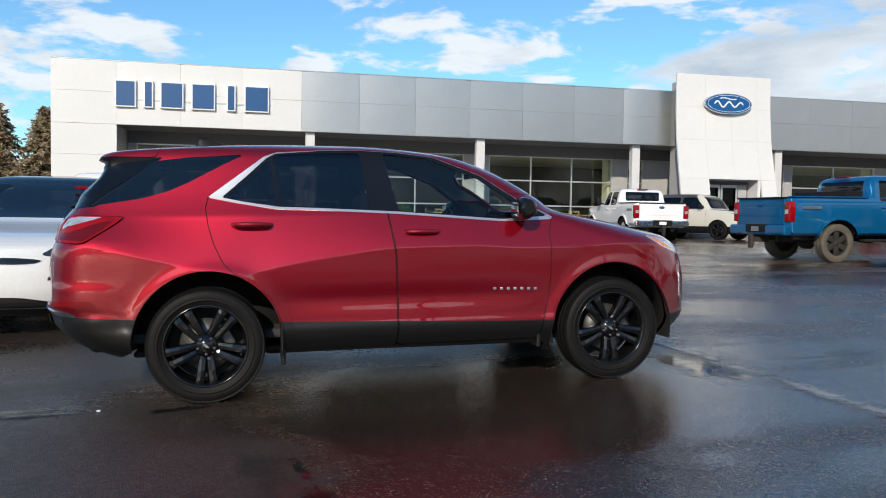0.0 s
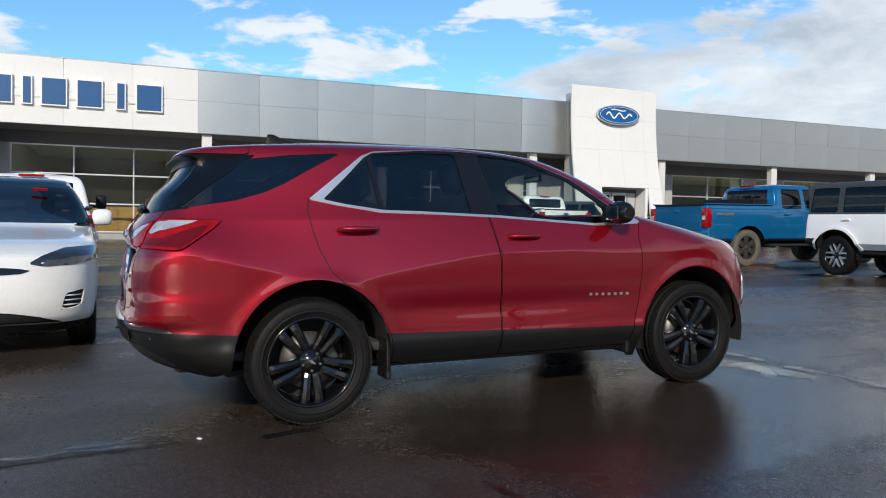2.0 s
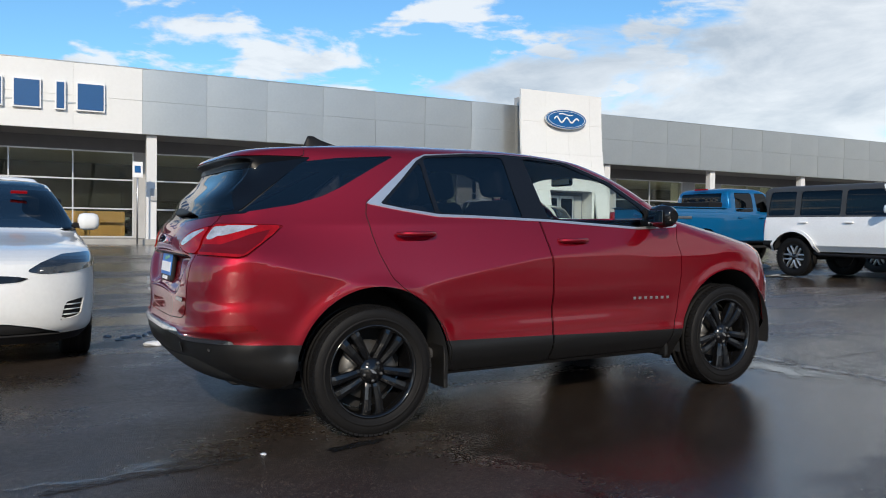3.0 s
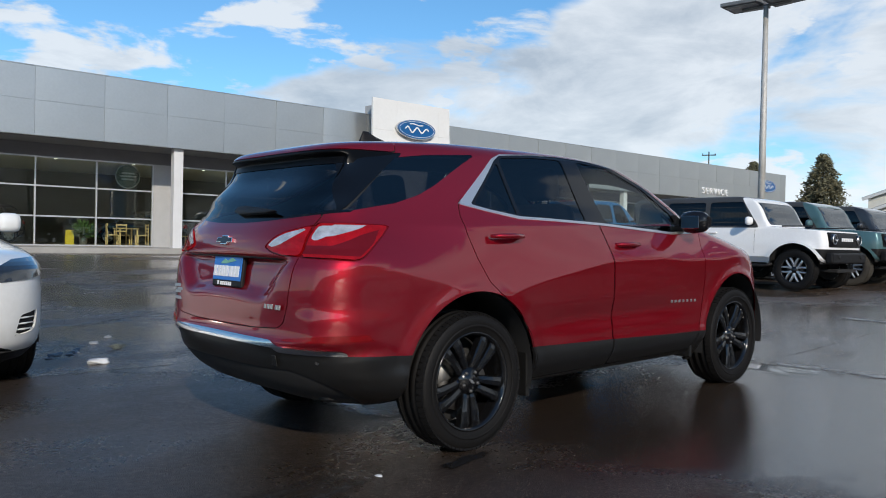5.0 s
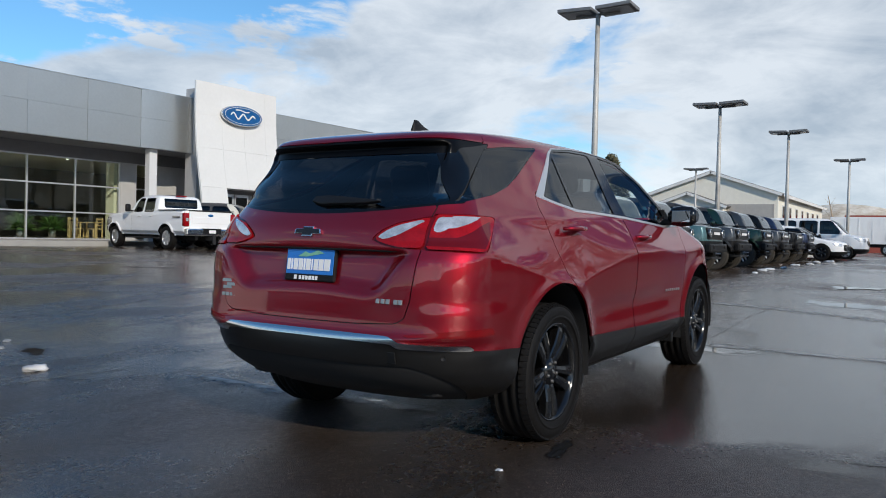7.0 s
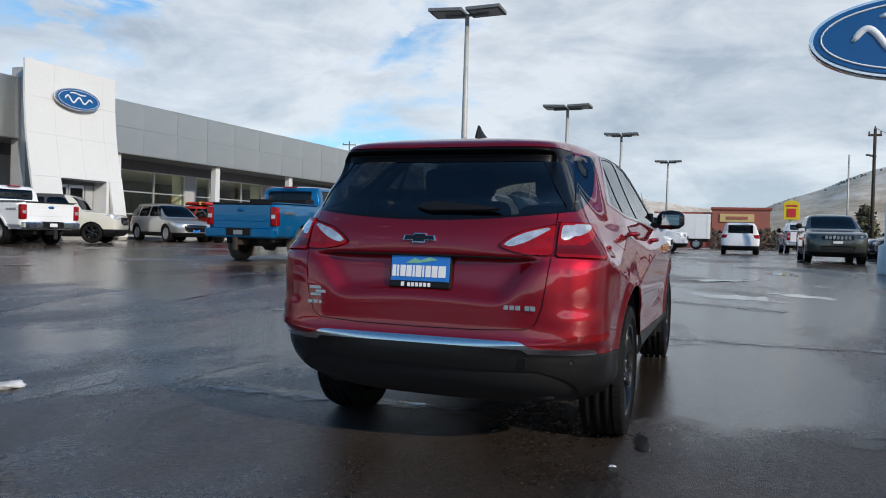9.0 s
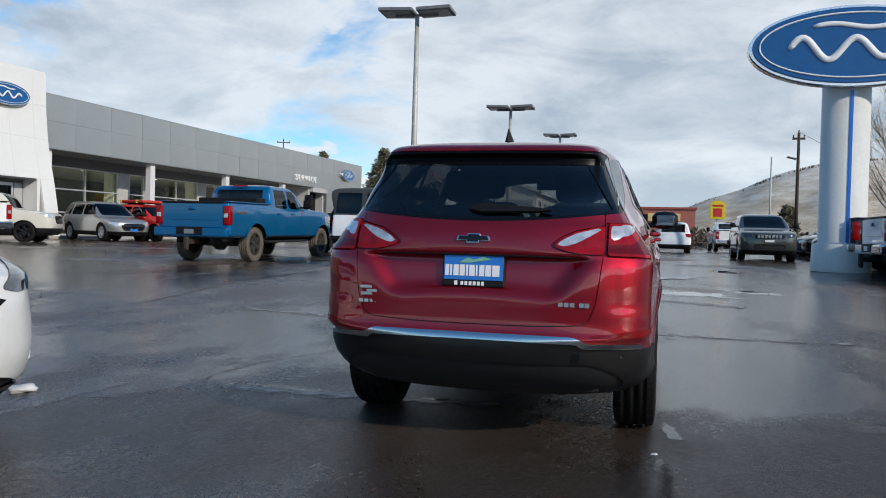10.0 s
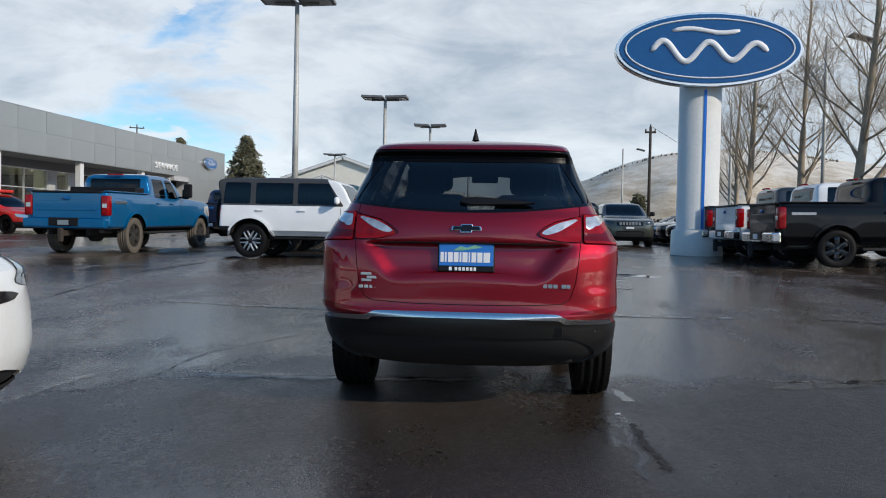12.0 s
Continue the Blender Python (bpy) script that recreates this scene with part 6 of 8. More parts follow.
    for x in (0, wb):
        for o in (-1, 1):
            spoke_wheel("wheel", car, (x, o * (W - 0.13), r), r, 0.24, r * 0.64, rims, tyre, spokes, twin, o, "", tread, False, face)
            bm = bmesh.new()
            rows = []
            for k in range(13):
                a = math.radians(14 + k * 152 / 12) if z0 > 0.45 else math.radians(-10 + k * 200 / 12)
                rows.append([bm.verts.new((x + (r + arch + 0.005) * math.cos(a), o * y, r + (r + arch + 0.005) * math.sin(a))) for y in (W - 0.02, W - 0.5)])
            for r0, r1 in zip(rows, rows[1:]):
                bm.faces.new((r0[0], r0[1], r1[1], r1[0]))
            bm.faces.new([q[1] for q in rows])
            part("wheel_well", smooth(bm), DARK, car)
    part("chassis", box((tail + 0.35, -W + 0.28, z0 - 0.03), (nose_x - 0.35, W - 0.28, belt - 0.25), 0.04), DARK, car)
    part("axle", tube([(0, -W + 0.2, r), (0, W - 0.2, r)], 0.06, 8), DARK, car)
    for x in (cowl - 1.05,) + (max(cowl - 2.0, cab + 0.48 if rail else -9),):
        for y in (-0.38, 0.38):
            bm = bmesh.new()
            bm_box(bm, (-0.08, -0.25, 0), (0.08, 0.25, belt - 0.25), 0.06, pose(x, y, 0.42, 0, -14, 0))
            bm_box(bm, (-0.05, -0.13, 0), (0.05, 0.13, 0.2), 0.05, pose(x - 0.13, y, belt + 0.16, 0, -10, 0))
            part("seat", smooth(bm), CLOTH, car)
    for o in (-1, 1):
        mz = belt + 0.06
        mx = cowl - 0.42
        mir = part("door_mirror", smooth(box((mx, min(o * (W + 0.02 - mirror_in), o * (W + 0.22 - mirror_in)), mz), (mx + 0.12, max(o * (W + 0.02 - mirror_in), o * (W + 0.22 - mirror_in)), mz + (0.28 if rail else 0.17)), 0.06)), mirror or (BLACK_PLASTIC if clad or rail or top_mat else coat), car)
        part("mirror_arm", box((mx + 0.02, min(o * (W - 0.10), o * (W + 0.04)), mz + 0.02), (mx + 0.09, max(o * (W - 0.10), o * (W + 0.04)), mz + 0.07), 0.01), BLACK_PLASTIC, mir)
    if len(pillars) > 1:
        for p in pillars[-2:]:
            for o in (-1, 1):
                part("door_handle", box((p[0] + 0.03, min(o * (W - 0.03), o * (W + 0.02)), belt - 0.11), (p[0] + 0.21, max(o * (W - 0.03), o * (W + 0.02)), belt - 0.075), 0.012), coat, car)
    return car


def at_lot(x, y, heading, dz=0.0):
    """The pose of a car whose rear axle stands at x, y; leaned with the lot."""
    h = radians(heading)
    z0, z1 = ground_z(x, y), ground_z(x + 2.8 * math.cos(h), y + 2.8 * math.sin(h))
    return pose(x, y, z0 + dz, 0, -math.degrees(math.atan2(z1 - z0, 2.8)), heading)


WHITE = paint("white", (0.83, 0.835, 0.84), rough=0.25)
PEARL = paint("pearl_white", (0.76, 0.77, 0.76), rough=0.22)
BLUE = paint("bright_blue", (0.001, 0.118, 0.29), 0.3, grime=0.10)
CREAM = paint("cream", (0.62, 0.60, 0.52), rough=0.3)
SILVER = paint("silver", (0.42, 0.42, 0.41), 0.7)
BRIGHT_RED = paint("bright_red", (0.55, 0.020, 0.015), 0.1)
TEAL = paint("slate_teal", (0.075, 0.15, 0.16), 0.2)
CARBON = paint("carbon_grey", (0.055, 0.058, 0.062), 0.5)
GREEN = paint("dark_green", (0.03, 0.07, 0.035), 0.3)
BLACK = paint("black", (0.004, 0.004, 0.005), 0.0)
BLACK.node_tree.nodes["Principled BSDF"].inputs["Coat Weight"].default_value = 0.35
OLIVE = paint("granite_green", (0.075, 0.08, 0.07), 0.5)
NAVY = paint("navy", (0.02, 0.03, 0.07), 0.4)
TOP_BLACK = material("moulded_top", (0.045, 0.047, 0.05), 0.6, var=0.12, bump=0.2, bump_scale=200)


RUSTY = material("rusty_steel", (0.045, 0.034, 0.026), 0.8, 0.2, var=0.4, var_scale=12, bump=0.3)


# pickups
def pickup(x, y, heading, coat, label, big=False, name="pickup_truck", group="", tyre=None, rims=RIM_SILVER, tread=False):
    if big:
        wb, ro, fo, W, H, belt, bon, cowl, rf, cab, r, rail, z0 = 4.06, 1.27, 1.0, 1.01, 2.02, 1.33, 1.42, 3.05, 2.35, 0.86, 0.435, 1.46, 0.60
    else:
        wb, ro, fo, W, H, belt, bon, cowl, rf, cab, r, rail, z0 = 3.68, 1.20, 0.95, 0.99, 1.95, 1.25, 1.32, 2.80, 2.10, 0.62, 0.40, 1.36, 0.50
    m = at_lot(x, y, heading)
    front = [("n", [(-0.80, bon - 0.20), (0.1, bon - 0.20), (0.1, bon - 0.58), (-0.70, bon - 0.58)], "grille"), ("n", [(-1.1, bon - 0.20), (-0.74, bon - 0.20), (-0.74, bon - 0.55), (-1.1, bon - 0.48)], "lamp"), ("n", [(-1.2, z0 + 0.26), (0.1, z0 + 0.26), (0.1, z0 - 0.1), (-1.2, z0 - 0.1)], "bumper")]
    tl = []
    mid = (cab + cowl) / 2 - 0.06
    car = auto(name, m, label, coat, wb, ro, fo, W, H, belt, bon, cowl, rf, cab, r, z0, 0.14, rail, cab, bon - 0.18, pillars=((cab + 0.30, mid - 0.06, cab + 0.36, mid - 0.06), (mid + 0.06, cowl - 0.42, mid + 0.06, rf - 0.02)),
               group=group, category="pickup truck", rims=rims, tyre=tyre, spokes=6, tread=tread, front=front, rear_bits=tl, rp=5.0, fp=3.4, fl0=0.45, rl0=0.18, arch=0.10, gl=DARK_GLASS, nose_z=bon - 0.35, ws=0.18)
    # rear end: tailgate panel, step bumper, hitch, frame rails, exhaust
    gate = part("tailgate", box((-ro - 0.012, -W + 0.19, rail - 0.62), (-ro + 0.05, W - 0.19, rail - 0.03), 0.015), coat, car)
    part("tailgate_press", box((-ro - 0.020, -W + 0.30, rail - 0.44), (-ro, W - 0.30, rail - 0.22), 0.008), coat, gate)
    part("tailgate_cap", box((-ro - 0.03, -W + 0.18, rail - 0.035), (-ro + 0.16, W - 0.18, rail + 0.012), 0.012), BLACK_PLASTIC, gate)
    part("tailgate_emblem", lathe([(0.0005, 0.0), (0.10, 0.0), (0.105, 0.012)], 20, pose(-ro - 0.034, 0, rail - 0.16, 0, 0, -90) @ Matrix.Diagonal((1.0, 1, 0.42, 1))), SIGN_BLUE, gate)
    bp = part("rear_bumper", box((-ro - 0.14, -W + 0.02, z0 + 0.02), (-ro + 0.06, W - 0.02, z0 + 0.24), 0.04), CHROME if not big else BLUE, car)
    part("bumper_step", box((-ro - 0.15, -0.36, z0 + 0.06), (-ro - 0.02, 0.36, z0 + 0.255), 0.02), BLACK_PLASTIC, bp)
    part("plate", box((-ro - 0.160, -0.13, z0 + 0.09), (-ro - 0.148, 0.13, z0 + 0.20), 0.004), BADGE if big else WHITE_TEXT, bp)
    part("tow_hitch", box((-ro - 0.26, -0.05, z0 - 0.16), (-ro + 0.2, 0.05, z0 - 0.04), 0.01), RUSTY if big else DARK, car)
    part("tow_ball", box((-ro - 0.30, -0.06, z0 - 0.30), (-ro - 0.20, 0.06, z0 + 0.02), 0.03), RUSTY if big else DARK, car)
    for y in (-0.45, 0.45):
        part("frame_rail", box((-ro + 0.1, y - 0.05, z0 - 0.14), (wb + 0.6, y + 0.05, z0 + 0.05), 0.01), DARK, car)
    part("rear_axle", lathe([(0.06, -W + 0.2), (0.07, -0.2), (0.17, -0.1), (0.17, 0.1), (0.07, 0.2), (0.06, W - 0.2)], 14, pose(0, 0, r)), DARK, car)
    part("exhaust", tube([(-0.9, -0.62, z0 - 0.05), (-0.6, -0.6, z0 - 0.06), (1.4, -0.5, z0)], 0.05, 10), STEEL, car)
    part("roof_lamp", box((cab + 0.05, -0.20, H - 0.075), (cab + 0.14, 0.20, H - 0.035), 0.01), LAMP_RED, car)
    for o in (-1, 1):
        lamp = part("tail_lamp", smooth(box((-ro - 0.022, min(o * (W - 0.185), o * (W + 0.004)), rail - 0.55), (-ro + 0.15, max(o * (W - 0.185), o * (W + 0.004)), rail - 0.09), 0.03)), LAMP_RED, car, "red tail lamp lens")
        part("reversing_lamp", box((-ro - 0.030, min(o * (W - 0.15), o * (W - 0.04)), rail - 0.37), (-ro - 0.018, max(o * (W - 0.15), o * (W - 0.04)), rail - 0.27), 0.006), LAMP_CLEAR, lamp)
        part("running_board", box((cab - 0.1, min(o * (W - 0.22), o * (W - 0.04)), z0 - 0.14), (cowl + 0.1, max(o * (W - 0.22), o * (W - 0.04)), z0 - 0.08), 0.02), DARK, car)
        part("bed_rail_cap", box((-ro + 0.03, min(o * (W - 0.14), o * (W - 0.03)), rail), (cab - 0.02, max(o * (W - 0.14), o * (W - 0.03)), rail + 0.025), 0.008), coat if big else BLACK_PLASTIC, car)
        part("body_badge", box((-0.95, min(o * (W - 0.02), o * (W + 0.012)), rail - 0.26), (-0.45, max(o * (W - 0.02), o * (W + 0.012)), rail - 0.20), 0.004), RIM_SILVER, car)
    if big:
        part("bed_box", box((cab - 0.55, -W + 0.16, rail - 0.2), (cab - 0.08, W - 0.16, rail + 0.16), 0.02), BLACK_PLASTIC, car, "black bed tool box")
        for o in (-1, 1):
            part("tow_mirror", box((cowl - 0.50, min(o * (W + 0.10), o * (W + 0.34)), belt + 0.10), (cowl - 0.40, max(o * (W + 0.10), o * (W + 0.34)), belt + 0.48), 0.04), BLACK_PLASTIC, car)
    return car


pickup(13.16, 9.92, 0.0, BLUE, "muddy blue heavy-duty crew cab pickup truck", True, tyre=MUDDY, rims=material("muddy_rim", (0.032, 0.029, 0.025), 0.7, 0.2, var=0.3), tread=True)
pickup(14.6, 20.0, 82, WHITE, "white crew cab pickup truck parked by the showroom")
pickup(-2.12, 9.4, 90, WHITE, "white pickup truck parked behind the electric car")
pickup(12.6, -7.0, -88, BLACK, "black crew cab pickup truck beside the street sign", group="row of parked pickups", rims=RIM_BLACK, tread=True)
pickup(15.2, -6.9, -88, WHITE, "white crew cab pickup truck in a row", group="row of parked pickups")
pickup(17.75, -6.8, -88, CARBON, "dark grey crew cab pickup truck in a row", group="row of parked pickups")
pickup(21.3, 9.75, 0, NAVY, "dark pickup truck parked beyond the blue truck")
pickup(47.0, -5.4, 2, WHITE, "white pickup truck driving lane far off")


# boxy off-roaders
def offroader(x, y, heading, coat, label, detail=False, top=TOP_BLACK, group="row of off-roaders"):
    wb, ro, fo, W, H = 2.88, 0.78, 0.62, 0.93, 1.88
    front = [("n", [(-0.76, 1.12), (0.1, 1.12), (0.1, 0.84), (-0.76, 0.84)], "black_panel"), ("n", [(-1.2, 0.80), (0.1, 0.80), (0.1, 0.40), (-1.2, 0.40)], "bumper")]
    tl = [("t", [(-0.90, 1.14), (-0.76, 1.14), (-0.76, 0.86), (-0.90, 0.86)], "tail_lamp"), ("t", [(-1.2, 0.72), (0.1, 0.72), (0.1, 0.40), (-1.2, 0.40)], "rear_bumper")]
    car = auto("off_roader", at_lot(x, y, heading), label, coat, wb, ro, fo, W, H, 1.19, 1.22, 2.40, 1.93, -0.74, 0.395, 0.52, 0.08, nose=1.14, back_lean=0.02, tyre=None if detail else DUSTY,
               pillars=((-0.66, -0.02, -0.62, -0.02), (0.10, 0.98, 0.10, 0.98), (1.08, 2.06, 1.08, 1.80)), top_mat=top, group=group, category="off-roader", rims=RIM_BLACK, face=RIM_SILVER, tread=True, spokes=6,
               front=front, rear_bits=tl, rp=5.0, fp=4.5, fl0=0.22, rl0=0.16, arch=0.115, gl=DARK_GLASS, nose_z=0.8, detail=detail, screen_gl=SCREEN_GLASS, ws=0.10, twin=True, frame_in=0.11, mirror=coat, head=0.165)
    nx = wb + fo
    for o in (-1, 1):
        lamp = part("head_lamp", lathe([(0.0005, 0.0), (0.085, 0.004), (0.10, 0.03), (0.10, 0.06)], 24, pose(nx + 0.012, o * 0.60, 0.99, 0, 0, 90)), LAMP_SMOKE, car, "round head lamp")
        part("lamp_ring", lathe([(0.082, 0.0), (0.086, -0.006), (0.097, -0.004), (0.099, 0.01)], 28, pose(nx + 0.016, o * 0.60, 0.99, 0, 0, 90)), RIM_SILVER, lamp)
        part("lamp_bar", box((nx + 0.0, min(o * 0.44, o * 0.60), 0.978), (nx + 0.020, max(o * 0.44, o * 0.60), 1.002), 0.006), BADGE, lamp)
        part("tow_hook", box((nx - 0.02, o * 0.52 - 0.04, 0.62), (nx + 0.10, o * 0.52 + 0.04, 0.70), 0.02), DARK, car)
        part("fender_rail", box((wb - 0.3, min(o * 0.76, o * 0.80), 1.225), (wb + 0.30, max(o * 0.76, o * 0.80), 1.25), 0.01), BLACK_PLASTIC, car)
        part("side_step", tube([(0.5, o * 0.92, 0.50), (0.62, o * 0.96, 0.46), (2.35, o * 0.96, 0.46), (2.47, o * 0.92, 0.50)], 0.03, 8), BLACK_PLASTIC, car)
    for k in range(6):
        part("grille_bar", box((nx + 0.002, -0.27 + k * 0.095, 0.955), (nx + 0.014, -0.20 + k * 0.095, 1.02), 0.004), WHITE_TEXT, car)
    part("front_bumper", box((nx - 0.08, -0.82, 0.53), (nx + 0.07, 0.82, 0.74), 0.04), BLACK_PLASTIC, car, "black plastic bumper")
    part("skid_plate", box((nx - 0.35, -0.45, 0.36), (nx + 0.02, 0.45, 0.42), 0.01, pose(0, 0, 0)), DARK, car)
    sp = part("spare_wheel", tyre_bm(0.40, 0.24, 0.24, 32), RUBBER, car, m=pose(-ro - 0.14, 0.05, 1.02, 0, 0, -90))
    part("spare_rim", lathe([(0.0005, -0.07), (0.12, -0.07), (0.24, -0.10)], 24), RIM_SILVER, sp)
    return car


offroader(13.1, 5.70, -90, WHITE, "white four-door off-roader with black hard top", True)
ROW = [(15.9, TEAL, "slate teal off-roader with black top"), (18.9, CARBON, "dark grey off-roader with black top"), (22.4, GREEN, "dark green off-roader with black top"), (25.6, CARBON, "carbon grey off-roader with black top"), (28.6, BLACK, "black off-roader with black top"), (31.6, NAVY, "dark navy off-roader with black top")]
for x, coat, lab in ROW:
    offroader(x, 5.70, -90, coat, lab)


# smaller cars
def crossover(x, y, heading, coat, label, wb=2.70, ro=0.93, fo=0.95, W=0.92, H=1.66, belt=1.04, bon=1.03, cowl=2.46, rf=1.50, rr=-0.50, r=0.37, name="crossover", group="", clad=0.42, nose=0.80, detail=False, gl=DARK_GLASS, rims=RIM_SILVER, extra_front=(), tl=None, fp=2.5, fl0=0.62, top=None, rp=3.2, screen_gl=None, category="car"):
    front = list(extra_front) or [("n", [(-0.52, nose - 0.06), (0.1, nose - 0.05), (0.1, nose - 0.34), (-0.46, nose - 0.34)], "grille"), ("n", [(-0.90, nose + 0.02), (-0.55, nose - 0.04), (-0.55, nose - 0.15), (-0.86, nose - 0.12)], "lamp"), ("n", [(-0.55, 0.40), (0.1, 0.40), (0.1, 0.30), (-0.55, 0.30)], "intake")]
    tails = tl or [("t", [(-1.1, belt - 0.02), (-0.50, belt - 0.06), (-0.50, belt - 0.20), (-1.1, belt - 0.22)], "tail_lamp")]
    return auto(name, at_lot(x, y, heading), label, coat, wb, ro, fo, W, H, belt, bon, cowl, rf, rr, r, 0.27, 0.17, nose=nose, back_lean=0.10,
                pillars=((-0.52, -0.05, -0.40, 0.08), (0.10, 0.98, 0.16, 0.98), (1.08, 2.12, 1.08, 1.62)), clad=clad, group=group, rims=rims, front=front, rear_bits=tails, fp=fp, rp=rp, fl0=fl0, rl0=0.36, arch=0.05, gl=gl, detail=detail, top_mat=top, category=category, screen_gl=screen_gl)


cs, sn = math.cos(radians(-62)), math.sin(radians(-62))
crossover(18.6 - 2.67 * cs, 20.9 - 2.67 * sn, -62, CREAM, "cream boxy crossover with black top by the showroom", wb=2.67, H=1.80, belt=1.16, bon=1.17, cowl=2.35, rf=1.85, rr=-0.68, nose=1.02, r=0.37, top=TOP_BLACK, clad=0.52, fl0=0.35, fp=3.5, rims=RIM_BLACK)
ch, sh = math.cos(radians(-114)), math.sin(radians(-114))
silver_car = crossover(22.3 - 0.80 * sh - 2.71 * ch, 20.8 + 0.80 * ch - 2.71 * sh, -114, SILVER, "silver crossover parked facing the lot", wb=2.71, H=1.68, rims=RIM_SILVER)
part("plate", box((3.64, -0.16, 0.44), (3.66, 0.16, 0.56), 0.004), PLATE_BLUE, silver_car, "blue dealer plate")
crossover(25.6, 22.0, -105, BRIGHT_RED, "red compact crossover with loaded roof rack", wb=2.65, H=1.64, clad=0.50, rims=RIM_BLACK)
LOAD = material("wrapped_load", (0.50, 0.03, 0.02), 0.6, var=0.2)
YELLOW = material("yellow_strap", (0.60, 0.55, 0.08), 0.6, var=0.2)
rack = empty("roof_rack", at_lot(25.6, 22.0, -105) @ pose(0.7, 0, 1.66), label="red padded roof rack with yellow straps", category="roof rack")
part("pad", box((-0.75, -0.55, 0.02), (0.75, 0.55, 0.14), 0.05), LOAD, rack)
for x in (-0.70, 0.35):
    part("strap", box((x - 0.05, -0.57, 0.0), (x + 0.04, 0.57, 0.15), 0.02), YELLOW, rack)
for x in (-0.6, 0.6):
    part("rail", tube([(x, -0.62, 0.0), (x, 0.62, 0.0)], 0.02, 8), BLACK_PLASTIC, rack)
crossover(36.5, 5.0, -92, WHITE, "white low crossover in the parked row", H=1.62, group="parked row", rims=RIM_BLACK)
crossover(39.6, 5.2, -92, NAVY, "dark blue crossover in the parked row", group="parked row")
crossover(42.4, 5.2, -92, BRIGHT_RED, "red crossover in the parked row", group="parked row")
crossover(45.2, 5.2, -92, CARBON, "dark grey crossover in the parked row", group="parked row")
crossover(42.6, -1.85, 0, WHITE, "white full-size SUV driving away", wb=3.02, ro=1.05, W=1.0, H=1.80, belt=1.14, bon=1.14, rr=-0.90, rp=5.0, cowl=2.6, clad=0.50, r=0.38, tl=[("t", [(-1.1, 1.12), (-0.66, 1.10), (-0.72, 0.92), (-1.1, 0.90)], "tail_lamp")])
oncoming = crossover(28.6, -4.75, 180, OLIVE, "dark grey-green SUV coming toward the lot", wb=2.91, W=0.97, H=1.78, belt=1.16, bon=1.18, cowl=2.6, rr=-0.6, r=0.38, nose=0.98, fl0=0.45, fp=3.2, extra_front=[("n", [(-0.50, 0.96), (0.1, 0.97), (0.1, 0.82), (-0.48, 0.82)], "grille"), ("n", [(-0.94, 0.98), (-0.58, 0.96), (-0.58, 0.87), (-0.90, 0.86)], "dark_lamp"), ("n", [(-0.56, 0.62), (0.1, 0.62), (0.1, 0.44), (-0.50, 0.44)], "intake"), ("n", [(-0.58, 0.66), (0.1, 0.66), (0.1, 0.62), (-0.58, 0.62)], "bright")])
for k in range(7):
    part("grille_slot", box((3.815, -0.40 + k * 0.118, 0.84), (3.875, -0.32 + k * 0.118, 0.955), 0.012), BADGE, oncoming)
part("plate", box((3.85, -0.15, 0.70), (3.875, 0.15, 0.78), 0.004), WHITE_TEXT, oncoming)
for k, coat in enumerate((NAVY, CARBON, BLACK, NAVY, SILVER, BLACK)):
    crossover(23.8 + 2.75 * k, -10.0 - 0.1 * k, 92, coat, "dark sedan in the street-side row", H=1.46, belt=0.98, bon=0.98, cowl=2.5, rf=1.6, rr=-0.30, group="street side row", clad=0)
offroader(19.5, -12.5, -90, WHITE, "white off-roader behind the row of pickups", group="")
offroader(16.6, -12.9, -90, CARBON, "grey off-roader behind the row of pickups", group="")


